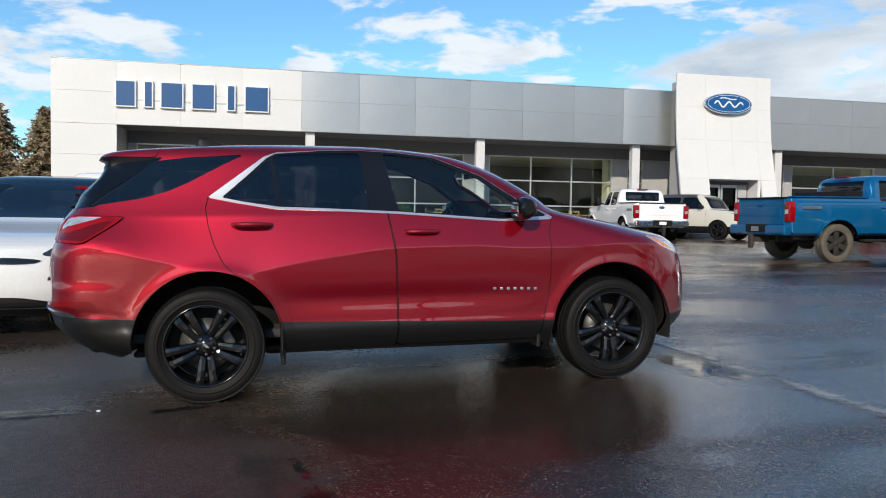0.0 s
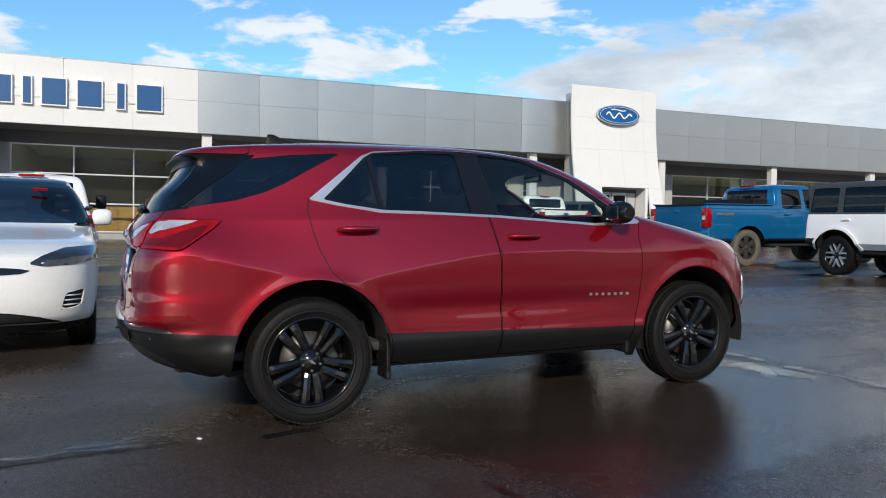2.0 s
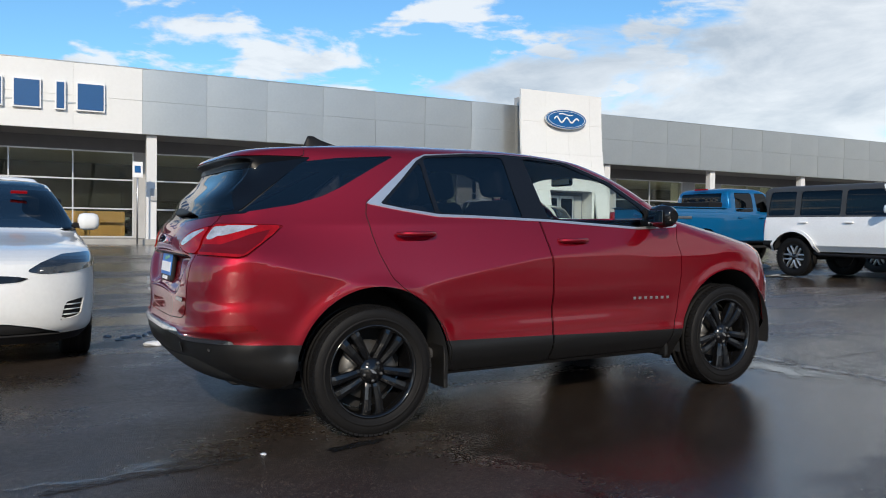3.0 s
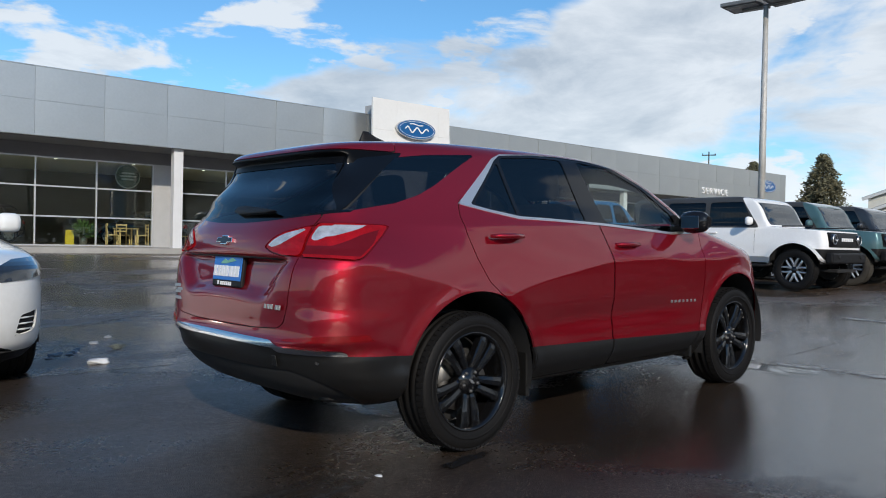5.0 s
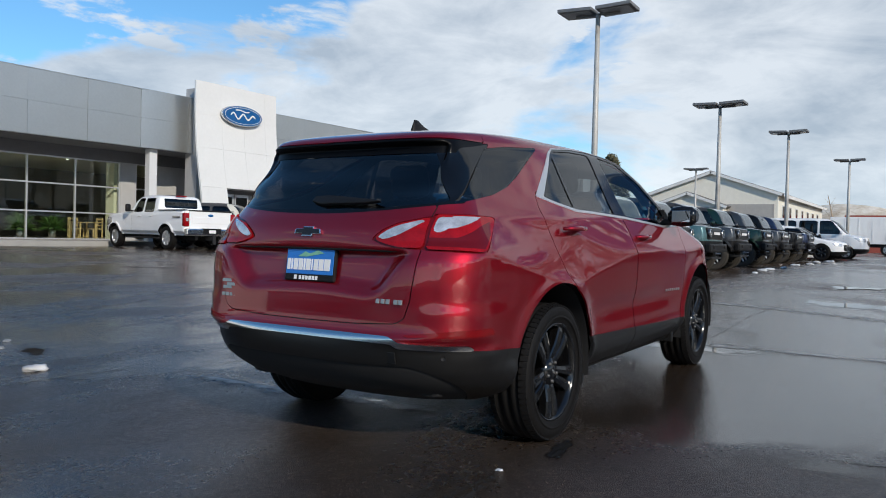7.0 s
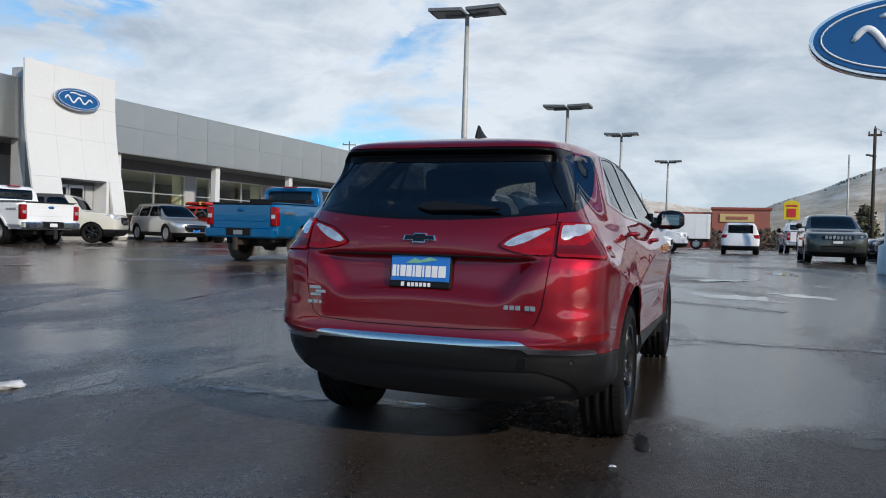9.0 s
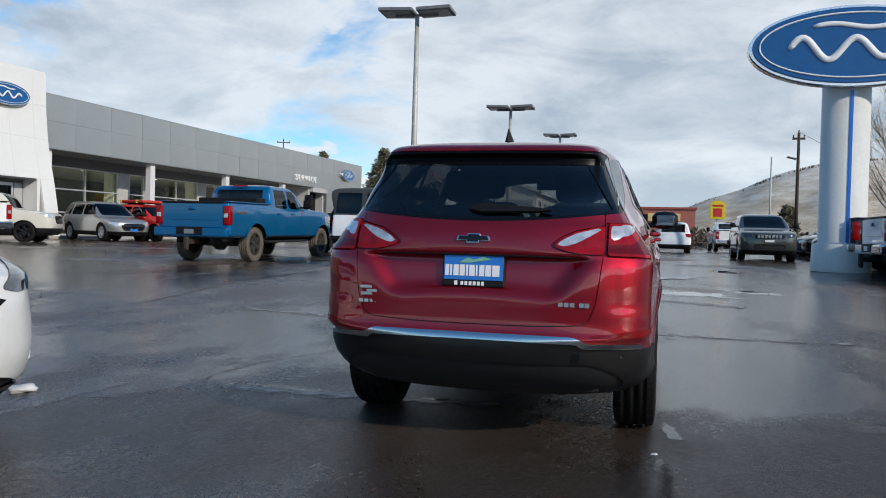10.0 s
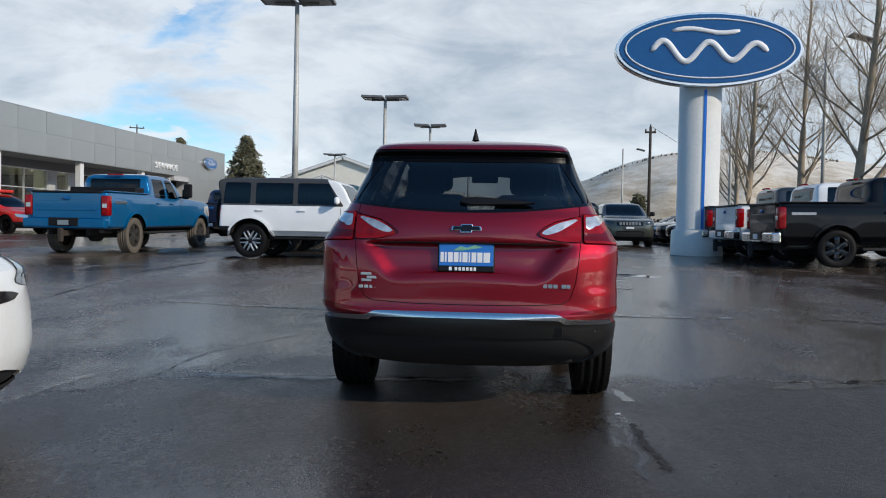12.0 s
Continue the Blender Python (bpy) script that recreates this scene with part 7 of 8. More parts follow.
# the white electric car beside the red one
def electric_car():
    front = [("n", [(-1.0, 0.945), (-0.72, 0.925), (-0.56, 0.865), (-0.45, 0.800), (-0.58, 0.775), (-0.80, 0.790), (-1.0, 0.83)], "dark_lamp"), ("n", [(-0.52, 0.36), (-0.30, 0.40), (0.1, 0.41), (0.1, 0.20), (-0.80, 0.20), (-0.70, 0.30)], "intake"),
             ("n", [(-0.50, 0.738), (-0.40, 0.760), (-0.28, 0.770), (0.1, 0.778), (0.1, 0.714), (-0.28, 0.711), (-0.40, 0.720)], "grille"), ("n", [(-0.885, 0.575), (-0.74, 0.545), (-0.70, 0.40), (-0.86, 0.43)], "intake")]
    car = auto("electric_car", at_lot(-2.09, 6.04, -90), "white electric SUV with smooth nose beside the red SUV", PEARL, 2.965, 1.0, 0.98, 0.985, 1.68, 1.06, 1.09, 2.50, 1.35, -0.35, 0.375, 0.22, 0.20, nose=0.84, back_lean=0.15,
               pillars=((-0.40, 0.0, -0.1, 0.05), (0.10, 1.02, 0.16, 1.02), (1.10, 2.38, 1.10, 1.52)), clad=0.29, rims=RIM_BLACK, front=front, fp=2.7, fl0=0.66, arch=0.05, detail=True, gl=DARK_GLASS, nose_z=0.50, screen_gl=SCREEN_GLASS, glass_roof=True, mirror=PEARL, frame_in=0.09, ws=0.22, mirror_in=0.07)
    nx = 2.965 + 0.98
    for o in (-1, 1):
        part("lamp_strip", tube([(nx - 0.10, o * 0.55, 0.805), (nx - 0.20, o * 0.72, 0.815), (nx - 0.40, o * 0.89, 0.86)], 0.008, 6), BADGE, car)
        part("vent_fin", tube([(nx - 0.50, o * 0.925, 0.57), (nx - 0.47, o * 0.93, 0.48), (nx - 0.36, o * 0.88, 0.405)], 0.012, 8), PEARL, car)
    # bright blades across the black corner vents
    for vent in [c for c in car.children if c.name.startswith("intake")]:
        skin = [v.co for v in vent.data.vertices if abs(v.co.y) > 0.6 and v.co.z > 0.37]
        if not skin:
            continue
        for z in (0.445, 0.485, 0.525):
            row = sorted((v for v in skin if abs(v.z - z) < 0.03), key=lambda v: abs(v.y))
            if len(row) > 3:
                p, q = row[0], row[-1]
                part("vent_blade", tube([(p.x + 0.035, p.y, z), ((p.x + q.x) / 2 + 0.05, (p.y + q.y) / 2, z), (q.x + 0.02, q.y, z)], [0.004, 0.008, 0.004], 6), PEARL, car)
    part("windscreen_tag", box((-0.02, -0.075, -0.012), (0.004, 0.075, 0.012), 0, pose(1.71, 0.42, 1.502, 0, -67, 0)), LAMP_RED, car, "red paper tag")
    return car


electric_car()


# a panel van and a long box trailer at the far end of the row
def van(x, y, heading):
    front = [("n", [(-0.60, 0.98), (0.1, 0.98), (0.1, 0.74), (-0.55, 0.74)], "grille"), ("n", [(-1.0, 1.12), (-0.66, 1.06), (-0.66, 0.90), (-0.98, 0.92)], "lamp"), ("n", [(-1.2, 0.55), (0.1, 0.55), (0.1, 0.3), (-1.2, 0.3)], "bumper")]
    return auto("van", at_lot(x, y, heading), "white panel van with low roof in the parked row", WHITE, 3.3, 1.0, 1.02, 1.02, 2.15, 1.25, 1.28, 3.45, 2.55, -0.85, 0.35, 0.32, 0.10, nose=1.12, back_lean=0.03,
                pillars=((-0.6, 0.9, -0.55, 0.9), (1.05, 1.95, 1.05, 1.95), (2.05, 3.15, 2.05, 2.62)), category="van", front=front, rp=5, fp=2.8, fl0=0.6, rl0=0.2, gl=DARK_GLASS)


van(42.5, 5.24, -90)
trailer = empty("box_trailer", at_lot(66, 3.0, 90), label="white box trailer behind the parked row", category="trailer")
part("box", box((-2.7, -1.25, 0.9), (2.4, 1.25, 3.0), 0.04), WHITE, trailer)
for k in range(6):
    part("rib", box((-2.5 + k * 0.95, 1.25, 1.0), (-2.44 + k * 0.95, 1.27, 2.9)), WHITE, trailer)
part("frame", box((-2.6, -0.9, 0.65), (2.3, 0.9, 0.9)), DARK, trailer)
for x in (-1.6, 1.4):
    for o in (-1, 1):
        spoke_wheel("wheel", trailer, (x, o * 1.08, 0.48), 0.48, 0.26, 0.29, RIM_SILVER, None, 6, False, o, "", False, False)


# dark cars on show behind the glass
for x, y, turn, coat in ((-4.2, 8.2, 205, BLACK), (3.4, 8.6, 160, CARBON), (19.0, 8.0, 200, NAVY)):
    shown = crossover(0, 0, 0, coat, "dark crossover on show inside the showroom", group="showroom cars")
    shown.matrix_world = BUILD @ pose(x, y, FLOOR_Z, 0, 0, turn)

# ---- hills, far buildings, trees ----
def hill_material():
    m = material("snowy_grass_hill", (0.26, 0.23, 0.20), 0.95, var=0.25, var_scale=0.004)
    N, L = m.node_tree.nodes, m.node_tree.links
    b = N["Principled BSDF"]
    tc = N.new("ShaderNodeTexCoord")
    n = N.new("ShaderNodeTexNoise")
    n.inputs["Scale"].default_value, n.inputs["Detail"].default_value, n.inputs["Roughness"].default_value = 0.022, 12, 0.80
    mp = N.new("ShaderNodeMapping")
    mp.inputs["Scale"].default_value = (0.5, 1.0, 1.6)
    L.new(tc.outputs["Object"], mp.inputs[0])
    L.new(mp.outputs[0], n.inputs["Vector"])
    sep = N.new("ShaderNodeSeparateXYZ")
    L.new(tc.outputs["Object"], sep.inputs[0])
    hgt = N.new("ShaderNodeMapRange")
    hgt.inputs["From Min"].default_value, hgt.inputs["From Max"].default_value = 10, 130
    hgt.inputs["To Min"].default_value, hgt.inputs["To Max"].default_value = -0.10, 0.10
    L.new(sep.outputs[2], hgt.inputs["Value"])
    add = N.new("ShaderNodeMath")
    L.new(n.outputs["Fac"], add.inputs[0])
    L.new(hgt.outputs[0], add.inputs[1])
    ramp = N.new("ShaderNodeValToRGB")
    e = ramp.color_ramp.elements
    e[0].position, e[0].color = 0.34, (0.36, 0.275, 0.175, 1)
    e[1].position, e[1].color = 0.64, (0.80, 0.73, 0.62, 1)
    x = e.new(0.47)
    x.color = (0.57, 0.465, 0.335, 1)
    L.new(add.outputs[0], ramp.inputs[0])
    L.new(ramp.outputs[0], b.inputs["Base Color"])
    return m


HILL = hill_material()


def ridge(name, table, x0, depth, seed, label, mat=HILL):
    """A hill whose crest runs through (y/x, height/x) pairs at the distance x0."""
    crest = spline(table)
    ys = np.linspace(table[0][0], table[-1][0], 150)
    rows = 26
    V, F = [], []
    for i in range(rows):
        t = i / (rows - 1)
        for q in ys:
            d = x0 - depth * (1 - t)
            h = float(crest(q)) * x0
            fold = noise.noise((q * 22 + seed, t * 2.2, seed)) * 0.045 + noise.noise((q * 60 + seed, t * 6, 0)) * 0.02
            prof = t ** 1.25
            V.append((d, q * d, max(h * min(prof + fold * math.sin(math.pi * t), 1.02), 0) - 2.0 * (1 - t) + (noise.noise((q * 300, 0, seed)) * 1.2 if t > 0.97 else 0)))
    n = len(ys)
    for i in range(rows - 1):
        for j in range(n - 1):
            F.append((i * n + j, i * n + j + 1, (i + 1) * n + j + 1, (i + 1) * n + j))
    return part(name, mesh_from(name, V, F, mat), kind="structure", label=label, category="hill")


ridge("hill", [(-1.6, 0.02), (-1.0, 0.055), (-0.70, 0.078), (-0.455, 0.087), (-0.343, 0.100), (-0.288, 0.105), (-0.199, 0.099), (-0.156, 0.089), (-0.137, 0.083), (-0.089, 0.062), (-0.063, 0.054), (-0.02, 0.036), (0.02, 0.024), (0.06, 0.012)], 1500.0, 800.0, 3.0, "bare hillside dusted with snow")
ridge("hill", [(-0.2, 0.025), (-0.05, 0.038), (0.0, 0.040), (0.05, 0.043), (0.077, 0.048), (0.104, 0.050), (0.16, 0.042), (0.25, 0.030), (0.5, 0.028), (0.9, 0.02)], 2400.0, 700.0, 9.0, "low far hills dusted with snow")

# scrub and firs standing along the crest
crest = spline([(-0.455, 0.087), (-0.343, 0.100), (-0.288, 0.105), (-0.199, 0.099), (-0.156, 0.089), (-0.137, 0.083), (-0.089, 0.062), (-0.063, 0.054), (-0.02, 0.036)])
rnd = random.Random(5)
CRESTV, CRESTF = [], []
for k in range(230):
    q = rnd.uniform(-0.42, -0.03)
    if noise.noise((q * 30, 0, 0)) < -0.05 and rnd.random() < 0.8:
        continue
    d = 1500.0 - rnd.uniform(0, 60)
    z, h, w = float(crest(q)) * 1500.0 - (1500.0 - d) * 0.12, rnd.uniform(0.7, 2.4), rnd.uniform(1.0, 2.4)
    i = len(CRESTV)
    for a in range(5):
        CRESTV.append((d + w * math.cos(a * 1.257), q * d + w * math.sin(a * 1.257), z - 2.5))
    CRESTV.append((d, q * d, z + h))
    CRESTF += [(i + a, i + (a + 1) % 5, i + 5) for a in range(5)]
CREST_FIR = material("far_scrub", (0.09, 0.08, 0.06), 0.95, var=0.3, var_scale=0.1)
part("hill_scrub", mesh_from("hill_scrub", CRESTV, CRESTF, CREST_FIR, smooth=False), kind="stuff", label="dark scrub and firs along the hill's crest", category="trees")

FIR_DARK = material("dark_fir", (0.14, 0.13, 0.075), 0.9, var=0.5, var_scale=1.5)
FIR_BROWN = material("brown_fir", (0.25, 0.185, 0.105), 0.9, var=0.5, var_scale=1.5)
BARK = material("grey_bark", (0.17, 0.14, 0.11), 0.95, var=0.35, var_scale=3, bump=0.5, bump_scale=25)
BARK_TAN = material("tan_bark", (0.36, 0.29, 0.21), 0.95, var=0.35, var_scale=3, bump=0.5, bump_scale=25)
BUSH = material("brown_bush", (0.09, 0.07, 0.05), 0.95, var=0.4, var_scale=3)


def conifer(x, y, h, w, seed, mat, label):
    rnd = random.Random(seed)
    tree = empty("conifer_tree", pose(x, y, 0.3), label=label, category="tree", group="conifers")
    part("trunk", tube([(0, 0, 0), (0.05, 0, h * 0.5), (0, 0, h * 0.98)], [0.22, 0.14, 0.03], 8), BARK, tree)
    V, F = [], []
    for k in range(int(h * 56)):
        t = rnd.uniform(0.06, 0.98)
        z = h * t
        reach = w * 0.5 * (1 - t) ** 0.80 * rnd.uniform(0.70, 1.12) + 0.14
        a = rnd.uniform(0, 2 * math.pi)
        d = Vector((math.cos(a), math.sin(a), 0))
        for q in range(int(8 + reach * 14)):
            f = rnd.uniform(0.2, 1.0)
            c = Vector((0, 0, z)) + d * reach * f + Vector((rnd.gauss(0, 0.10), rnd.gauss(0, 0.10), -0.35 * reach * f * f + rnd.gauss(0, 0.07)))
            s = rnd.uniform(0.11, 0.23)
            u = Vector((rnd.gauss(0, 1), rnd.gauss(0, 1), rnd.gauss(0, 0.5))).normalized() * s
            v = Vector((rnd.gauss(0, 1), rnd.gauss(0, 1), rnd.gauss(0, 1))).normalized() * s * 0.45
            i = len(V)
            V += [c - u, c + v, c + u + d * 0.08, c - v]
            F.append((i, i + 1, i + 2, i + 3))
    part("crown", mesh_from("crown", V, F, mat, smooth=False), parent=tree)


conifer(75.6, 27.8, 10.2, 9.5, 1, FIR_DARK, "dark pointed fir tree behind the lot")
conifer(-10.9, 44.0, 6.8, 6.5, 2, FIR_BROWN, "brownish fir tree beside the building")
conifer(-14.5, 47.0, 7.4, 7.0, 3, FIR_BROWN, "brownish fir tree beside the building")
conifer(-18.5, 46.0, 6.2, 7.0, 5, FIR_BROWN, "brownish fir tree beside the building")
conifer(54.5, -9.8, 3.5, 2.6, 6, FIR_DARK, "small dark juniper at the lot's edge")
conifer(80.0, 37.0, 10.4, 10.0, 4, FIR_DARK, "broad dark tree behind the service wing")


def bare_tree(x, y, h, seed, twin=False, fine=True):
    """A leafless tree: a leader with rising limbs all the way up, each set with side shoots and twigs."""
    rnd = random.Random(seed)
    tree = empty("bare_tree", pose(x, y, ground_z(x, y) - 0.05), label="tall leafless tree with fine twigs", category="tree", group="street trees")
    trunk, limbs, twigs = bmesh.new(), bmesh.new(), bmesh.new()

    def shoot(bm, p, d, ln, r, steps, sides, lift, wob):
        pts, rad = [p], [r]
        for k in range(steps):
            d = (d + Vector((rnd.gauss(0, wob), rnd.gauss(0, wob), rnd.gauss(lift, wob)))).normalized()
            p = p + d * ln / steps
            pts.append(p)
            rad.append(max(r * (1 - 0.85 * (k + 1) / steps), 0.003))
        bm_tube(bm, pts, rad, sides, False)
        return pts, rad

    def along(pts, t):
        q = t * (len(pts) - 1)
        k = min(int(q), len(pts) - 2)
        return pts[k].lerp(pts[k + 1], q - k), (pts[k + 1] - pts[k]).normalized()

    def branch_off(d, angle):
        side = d.cross(Vector((rnd.gauss(0, 1), rnd.gauss(0, 1), rnd.gauss(0, 1)))).normalized()
        return (d * math.cos(angle) + side * math.sin(angle)).normalized()
    leaders = [(Vector((0, 0, 0)), Vector((0, 0, 1)), h, 0.21)]
    if twin:
        leaders.append((Vector((0, 0, 1.4)), Vector((0.1, -0.62, 0.78)).normalized(), h * 0.72, 0.15))
    for p0, d0, ln, r0 in leaders:
        main, _ = shoot(trunk, p0, d0, ln, r0, 9, 9, 0.05, 0.05)
        n = int(ln * (3.0 if fine else 1.6))
        for k in range(n):
            t = 0.20 + 0.78 * (k + rnd.random()) / n
            p, d = along(main, t)
            ll = ln * (0.40 * (1 - t) ** 0.8 + 0.06) * rnd.uniform(0.7, 1.15)
            limb, _ = shoot(limbs, p, branch_off(d, rnd.uniform(0.65, 1.05)), ll, max(r0 * (1 - t) * 0.36, 0.014), 5, 5, 0.10, 0.09)
            for q in range(int(ll * (4.2 if fine else 2)) + 2):
                u = rnd.uniform(0.15, 1.0)
                p1, d1 = along(limb, u)
                sl = ll * 0.42 * rnd.uniform(0.5, 1.1) * (1.15 - 0.6 * u)
                sub, _ = shoot(twigs, p1, branch_off(d1, rnd.uniform(0.4, 0.9)), sl, 0.010, 3, 3, 0.06, 0.12)
                for w in range(int(sl * (4.6 if fine else 2)) + 1):
                    p2, d2 = along(sub, rnd.uniform(0.2, 1.0))
                    shoot(twigs, p2, branch_off(d2, rnd.uniform(0.4, 0.9)), rnd.uniform(0.2, 0.5) * sl + 0.12, 0.006, 2, 3, 0.05, 0.12)
    part("trunk", trunk, BARK_TAN, tree)
    part("limb", limbs, BARK_TAN, tree)
    part("twig", twigs, BARK_TAN, tree)


bare_tree(33.0, -11.6, 11.0, 1)
bare_tree(32.0, -13.6, 12.0, 2)
bare_tree(26.0, -13.2, 13.5, 5, True)
bare_tree(44.0, -14.0, 10.0, 7)
bare_tree(24.0, -16.5, 12.0, 8)
bare_tree(101.0, 9.0, 7.0, 12, False, False)


# motel-like long building with two gables
CREAM_SIDING = material("cream_siding", (0.78, 0.75, 0.66), 0.8, var=0.06)
GREY_SIDING = material("grey_siding", (0.40, 0.385, 0.365), 0.8, var=0.08)
WHITE_TRIM = material("white_trim", (0.72, 0.72, 0.70), 0.6)
ROOF_GREY = material("grey_shingle", (0.14, 0.135, 0.13), 0.9, var=0.2)


def long_house():
    hs = empty("apartment_house", pose(74.0, 17.0, 0.3, 0, 0, 0), label="cream and grey two-storey house with white gables", category="building")
    hw, eave, peak = 6.1, 5.6, 7.7

    def gable(x, y, w, e, p, back, lower):
        bm = prism([(-w, 0), (w, 0), (w, e), (0, p), (-w, e)], 0, back, 0, pose(x, y, 0, 0, 0, -90) @ Matrix.Identity(4))
        part("wall", bm, CREAM_SIDING, hs)
        part("lower_siding", box((x - 0.06, y - w + 0.3, 0), (x - 0.01, y + w - 0.3, lower)), GREY_SIDING, hs)
        for k in range(int(2 * w / 0.8)):
            part("batten", box((x - 0.08, y - w + 0.4 + k * 0.8, 0), (x - 0.058, y - w + 0.45 + k * 0.8, lower - 0.05)), GREY_SIDING, hs)
        for s in (-1, 1):
            ln = math.hypot(w + 0.5, p - e)
            ang = math.degrees(math.atan2(p - e, w)) * s
            m = pose(x - 0.35, y, p + 0.12, 0, 0, 0) @ pose(0, 0, 0, ang * -1 if s > 0 else -ang, 0, 0)
            part("barge_board", box((-0.05, 0 if s > 0 else -ln, -0.26), (0.08, ln if s > 0 else 0, 0.0)), WHITE_TRIM, hs, m=m)
            part("roof", box((0.0, 0 if s > 0 else -ln, -0.06), (back + 0.35, ln if s > 0 else 0, 0.04)), ROOF_GREY, hs, m=m)
    gable(0, 0, hw, eave, peak, 30.0, 4.6)
    gable(-1.5, 1.8, 3.3, 4.4, 5.6, 3.0, 4.3)
    for k in range(7):
        w = part("window", box((2.0 + k * 3.8, -hw - 0.06, 3.3), (3.2 + k * 3.8, -hw - 0.02, 4.6), 0.01), WHITE_TRIM, hs)
        part("pane", box((2.1 + k * 3.8, -hw - 0.08, 3.4), (3.1 + k * 3.8, -hw - 0.062, 4.5)), GLOSS_BLACK, w)
    part("fascia_board", box((0, -hw - 0.55, eave - 0.35), (30, -hw - 0.48, eave - 0.05)), WHITE_TRIM, hs)


long_house()
BRICK_RED = material("red_store_wall", (0.30, 0.07, 0.05), 0.8, var=0.15)
TAN_WALL = material("tan_store_wall", (0.33, 0.115, 0.085), 0.8, var=0.12)
SIGN_TAN = material("tan_sign", (0.62, 0.46, 0.20), 0.6, var=0.1)
store = empty("store", pose(110, 0, 0.3), label="low red and tan shop with flat roof", category="building")
part("wall", box((0, 0.9, 0), (14, 9.0, 4.9)), BRICK_RED, store)
part("wall", box((-0.4, -6.2, 0), (14, 1.2, 5.4)), TAN_WALL, store)
part("parapet", box((-0.6, -6.4, 5.3), (14.2, 1.4, 5.6)), BRICK_RED, store)
part("store_sign", box((-0.55, -4.2, 3.6), (-0.41, 0.2, 4.7), 0.02), SIGN_TAN, store)
part("sign_bar", box((-0.62, -3.4, 3.95), (-0.55, -0.6, 4.35)), TAN_WALL, store)
part("awning", box((-1.2, 1.3, 3.0), (0, 8.9, 3.6), 0.02), BRICK_RED, store)

SIGN_YELLOW = material("yellow_sign", (0.72, 0.55, 0.02), 0.5)
SIGN_RED = material("red_sign_mark", (0.55, 0.03, 0.03), 0.5)
mo = empty("roadside_sign", pose(64.5, -5.86, 0.3), label="yellow roadside sign with red mark on a post", category="sign")
part("post", tube([(0.1, 0, 0), (0.1, 0, 3.0)], 0.12, 10), POLE_GALV, mo)
part("panel", prism(rounded([(-0.60, 2.75), (0.60, 2.75), (0.60, 4.1), (0.25, 4.3), (-0.25, 4.3), (-0.60, 4.1)], 0.1), -0.1, 0.1, 0.02, pose(0, 0, 0, 0, 0, -90)), SIGN_YELLOW, mo)
part("mark", box((-0.13, -0.34, 2.95), (-0.10, 0.34, 3.65), 0.01), SIGN_RED, mo)
part("mark", box((-0.13, -0.42, 3.80), (-0.10, 0.42, 3.95), 0.01), SIGN_RED, mo)

WOOD_POLE = material("old_wood_pole", (0.06, 0.045, 0.035), 0.9, var=0.2)


def utility_pole(x, y, h, arm, thick=0.10, turn=0):
    up = empty("utility_pole", pose(x, y, 0.4, 0, 0, turn), label="dark wooden utility pole with short crossarm", category="utility pole", group="utility poles")
    part("pole", tube([(0, 0, 0), (0, 0, h)], [thick, thick * 0.7], 10), WOOD_POLE, up)
    part("crossarm", box((-0.06, -arm, h - 0.35), (0.06, arm, h - 0.25), 0.01), WOOD_POLE, up)
    for y in (-arm * 0.85, 0.0, arm * 0.85):
        part("insulator", lathe([(0.0005, 0.14), (0.035, 0.13), (0.045, 0.0)], 8, pose(0, y, h - 0.25 if y else h, 90)), STEEL, up)


utility_pole(38.6, -7.8, 6.4, 0.30)
utility_pole(75.0, 39.6, 10.9, 0.75, 0.09, 25)
WIRE = material("wire", (0.05, 0.05, 0.05), 0.6)
for a, b, sag in (((38.6, -7.8, 6.85), (120.0, -40.0, 9.0), 0.8),):
    a, b = Vector(a), Vector(b)
    part("overhead_wire", tube([a.lerp(b, q / 12) - Vector((0, 0, sag * math.sin(math.pi * q / 12))) for q in range(13)], 0.012, 5), WIRE, None, "thin black overhead power wire", category="wire")


def street_lamp(x, y, top, arm):
    ob = empty("street_lamp", pose(x, y, ground_z(x, y)), label="slim grey street lamp with flat head", category="street lamp", group="street lamps")
    z = top - ground_z(x, y)
    part("pole", tube([(0, 0, 0), (0, 0, z)], [0.09, 0.06], 10), POLE_GALV, ob)
    part("lamp_head", box((-0.3, min(0, arm), z), (0.3, max(0, arm), z + 0.10), 0.03, pose(0, 0, 0, 14, 0, 0)), HEAD, ob)


street_lamp(40.0, -12.5, 8.3, 0.9)
street_lamp(30.0, -13.7, 9.6, 1.3)
street_lamp(62.0, -9.6, 8.0, 0.7)

BUSHV, BUSHF = [], []
rnd = random.Random(11)
for k in range(5200):
    x, y = 78 + rnd.uniform(-6, 6), rnd.uniform(-16, 0.5)
    top = 2.2 + 1.1 * noise.noise((y * 0.35, 0, 0))
    z = rnd.uniform(0.2, max(top, 0.6))
    c, s = Vector((x, y, z)), rnd.uniform(0.1, 0.3)
    u = Vector((rnd.gauss(0, 1), rnd.gauss(0, 1), rnd.gauss(0, 1))).normalized() * s
    v = Vector((rnd.gauss(0, 1), rnd.gauss(0, 1), rnd.gauss(0, 1))).normalized() * s * 0.5
    i = len(BUSHV)
    BUSHV += [c - u, c + v, c + u, c - v]
    BUSHF.append((i, i + 1, i + 2, i + 3))
part("bushes", mesh_from("bushes", BUSHV, BUSHF, BUSH, smooth=False), kind="stuff", label="brown winter bushes at the lot's end", category="bushes")

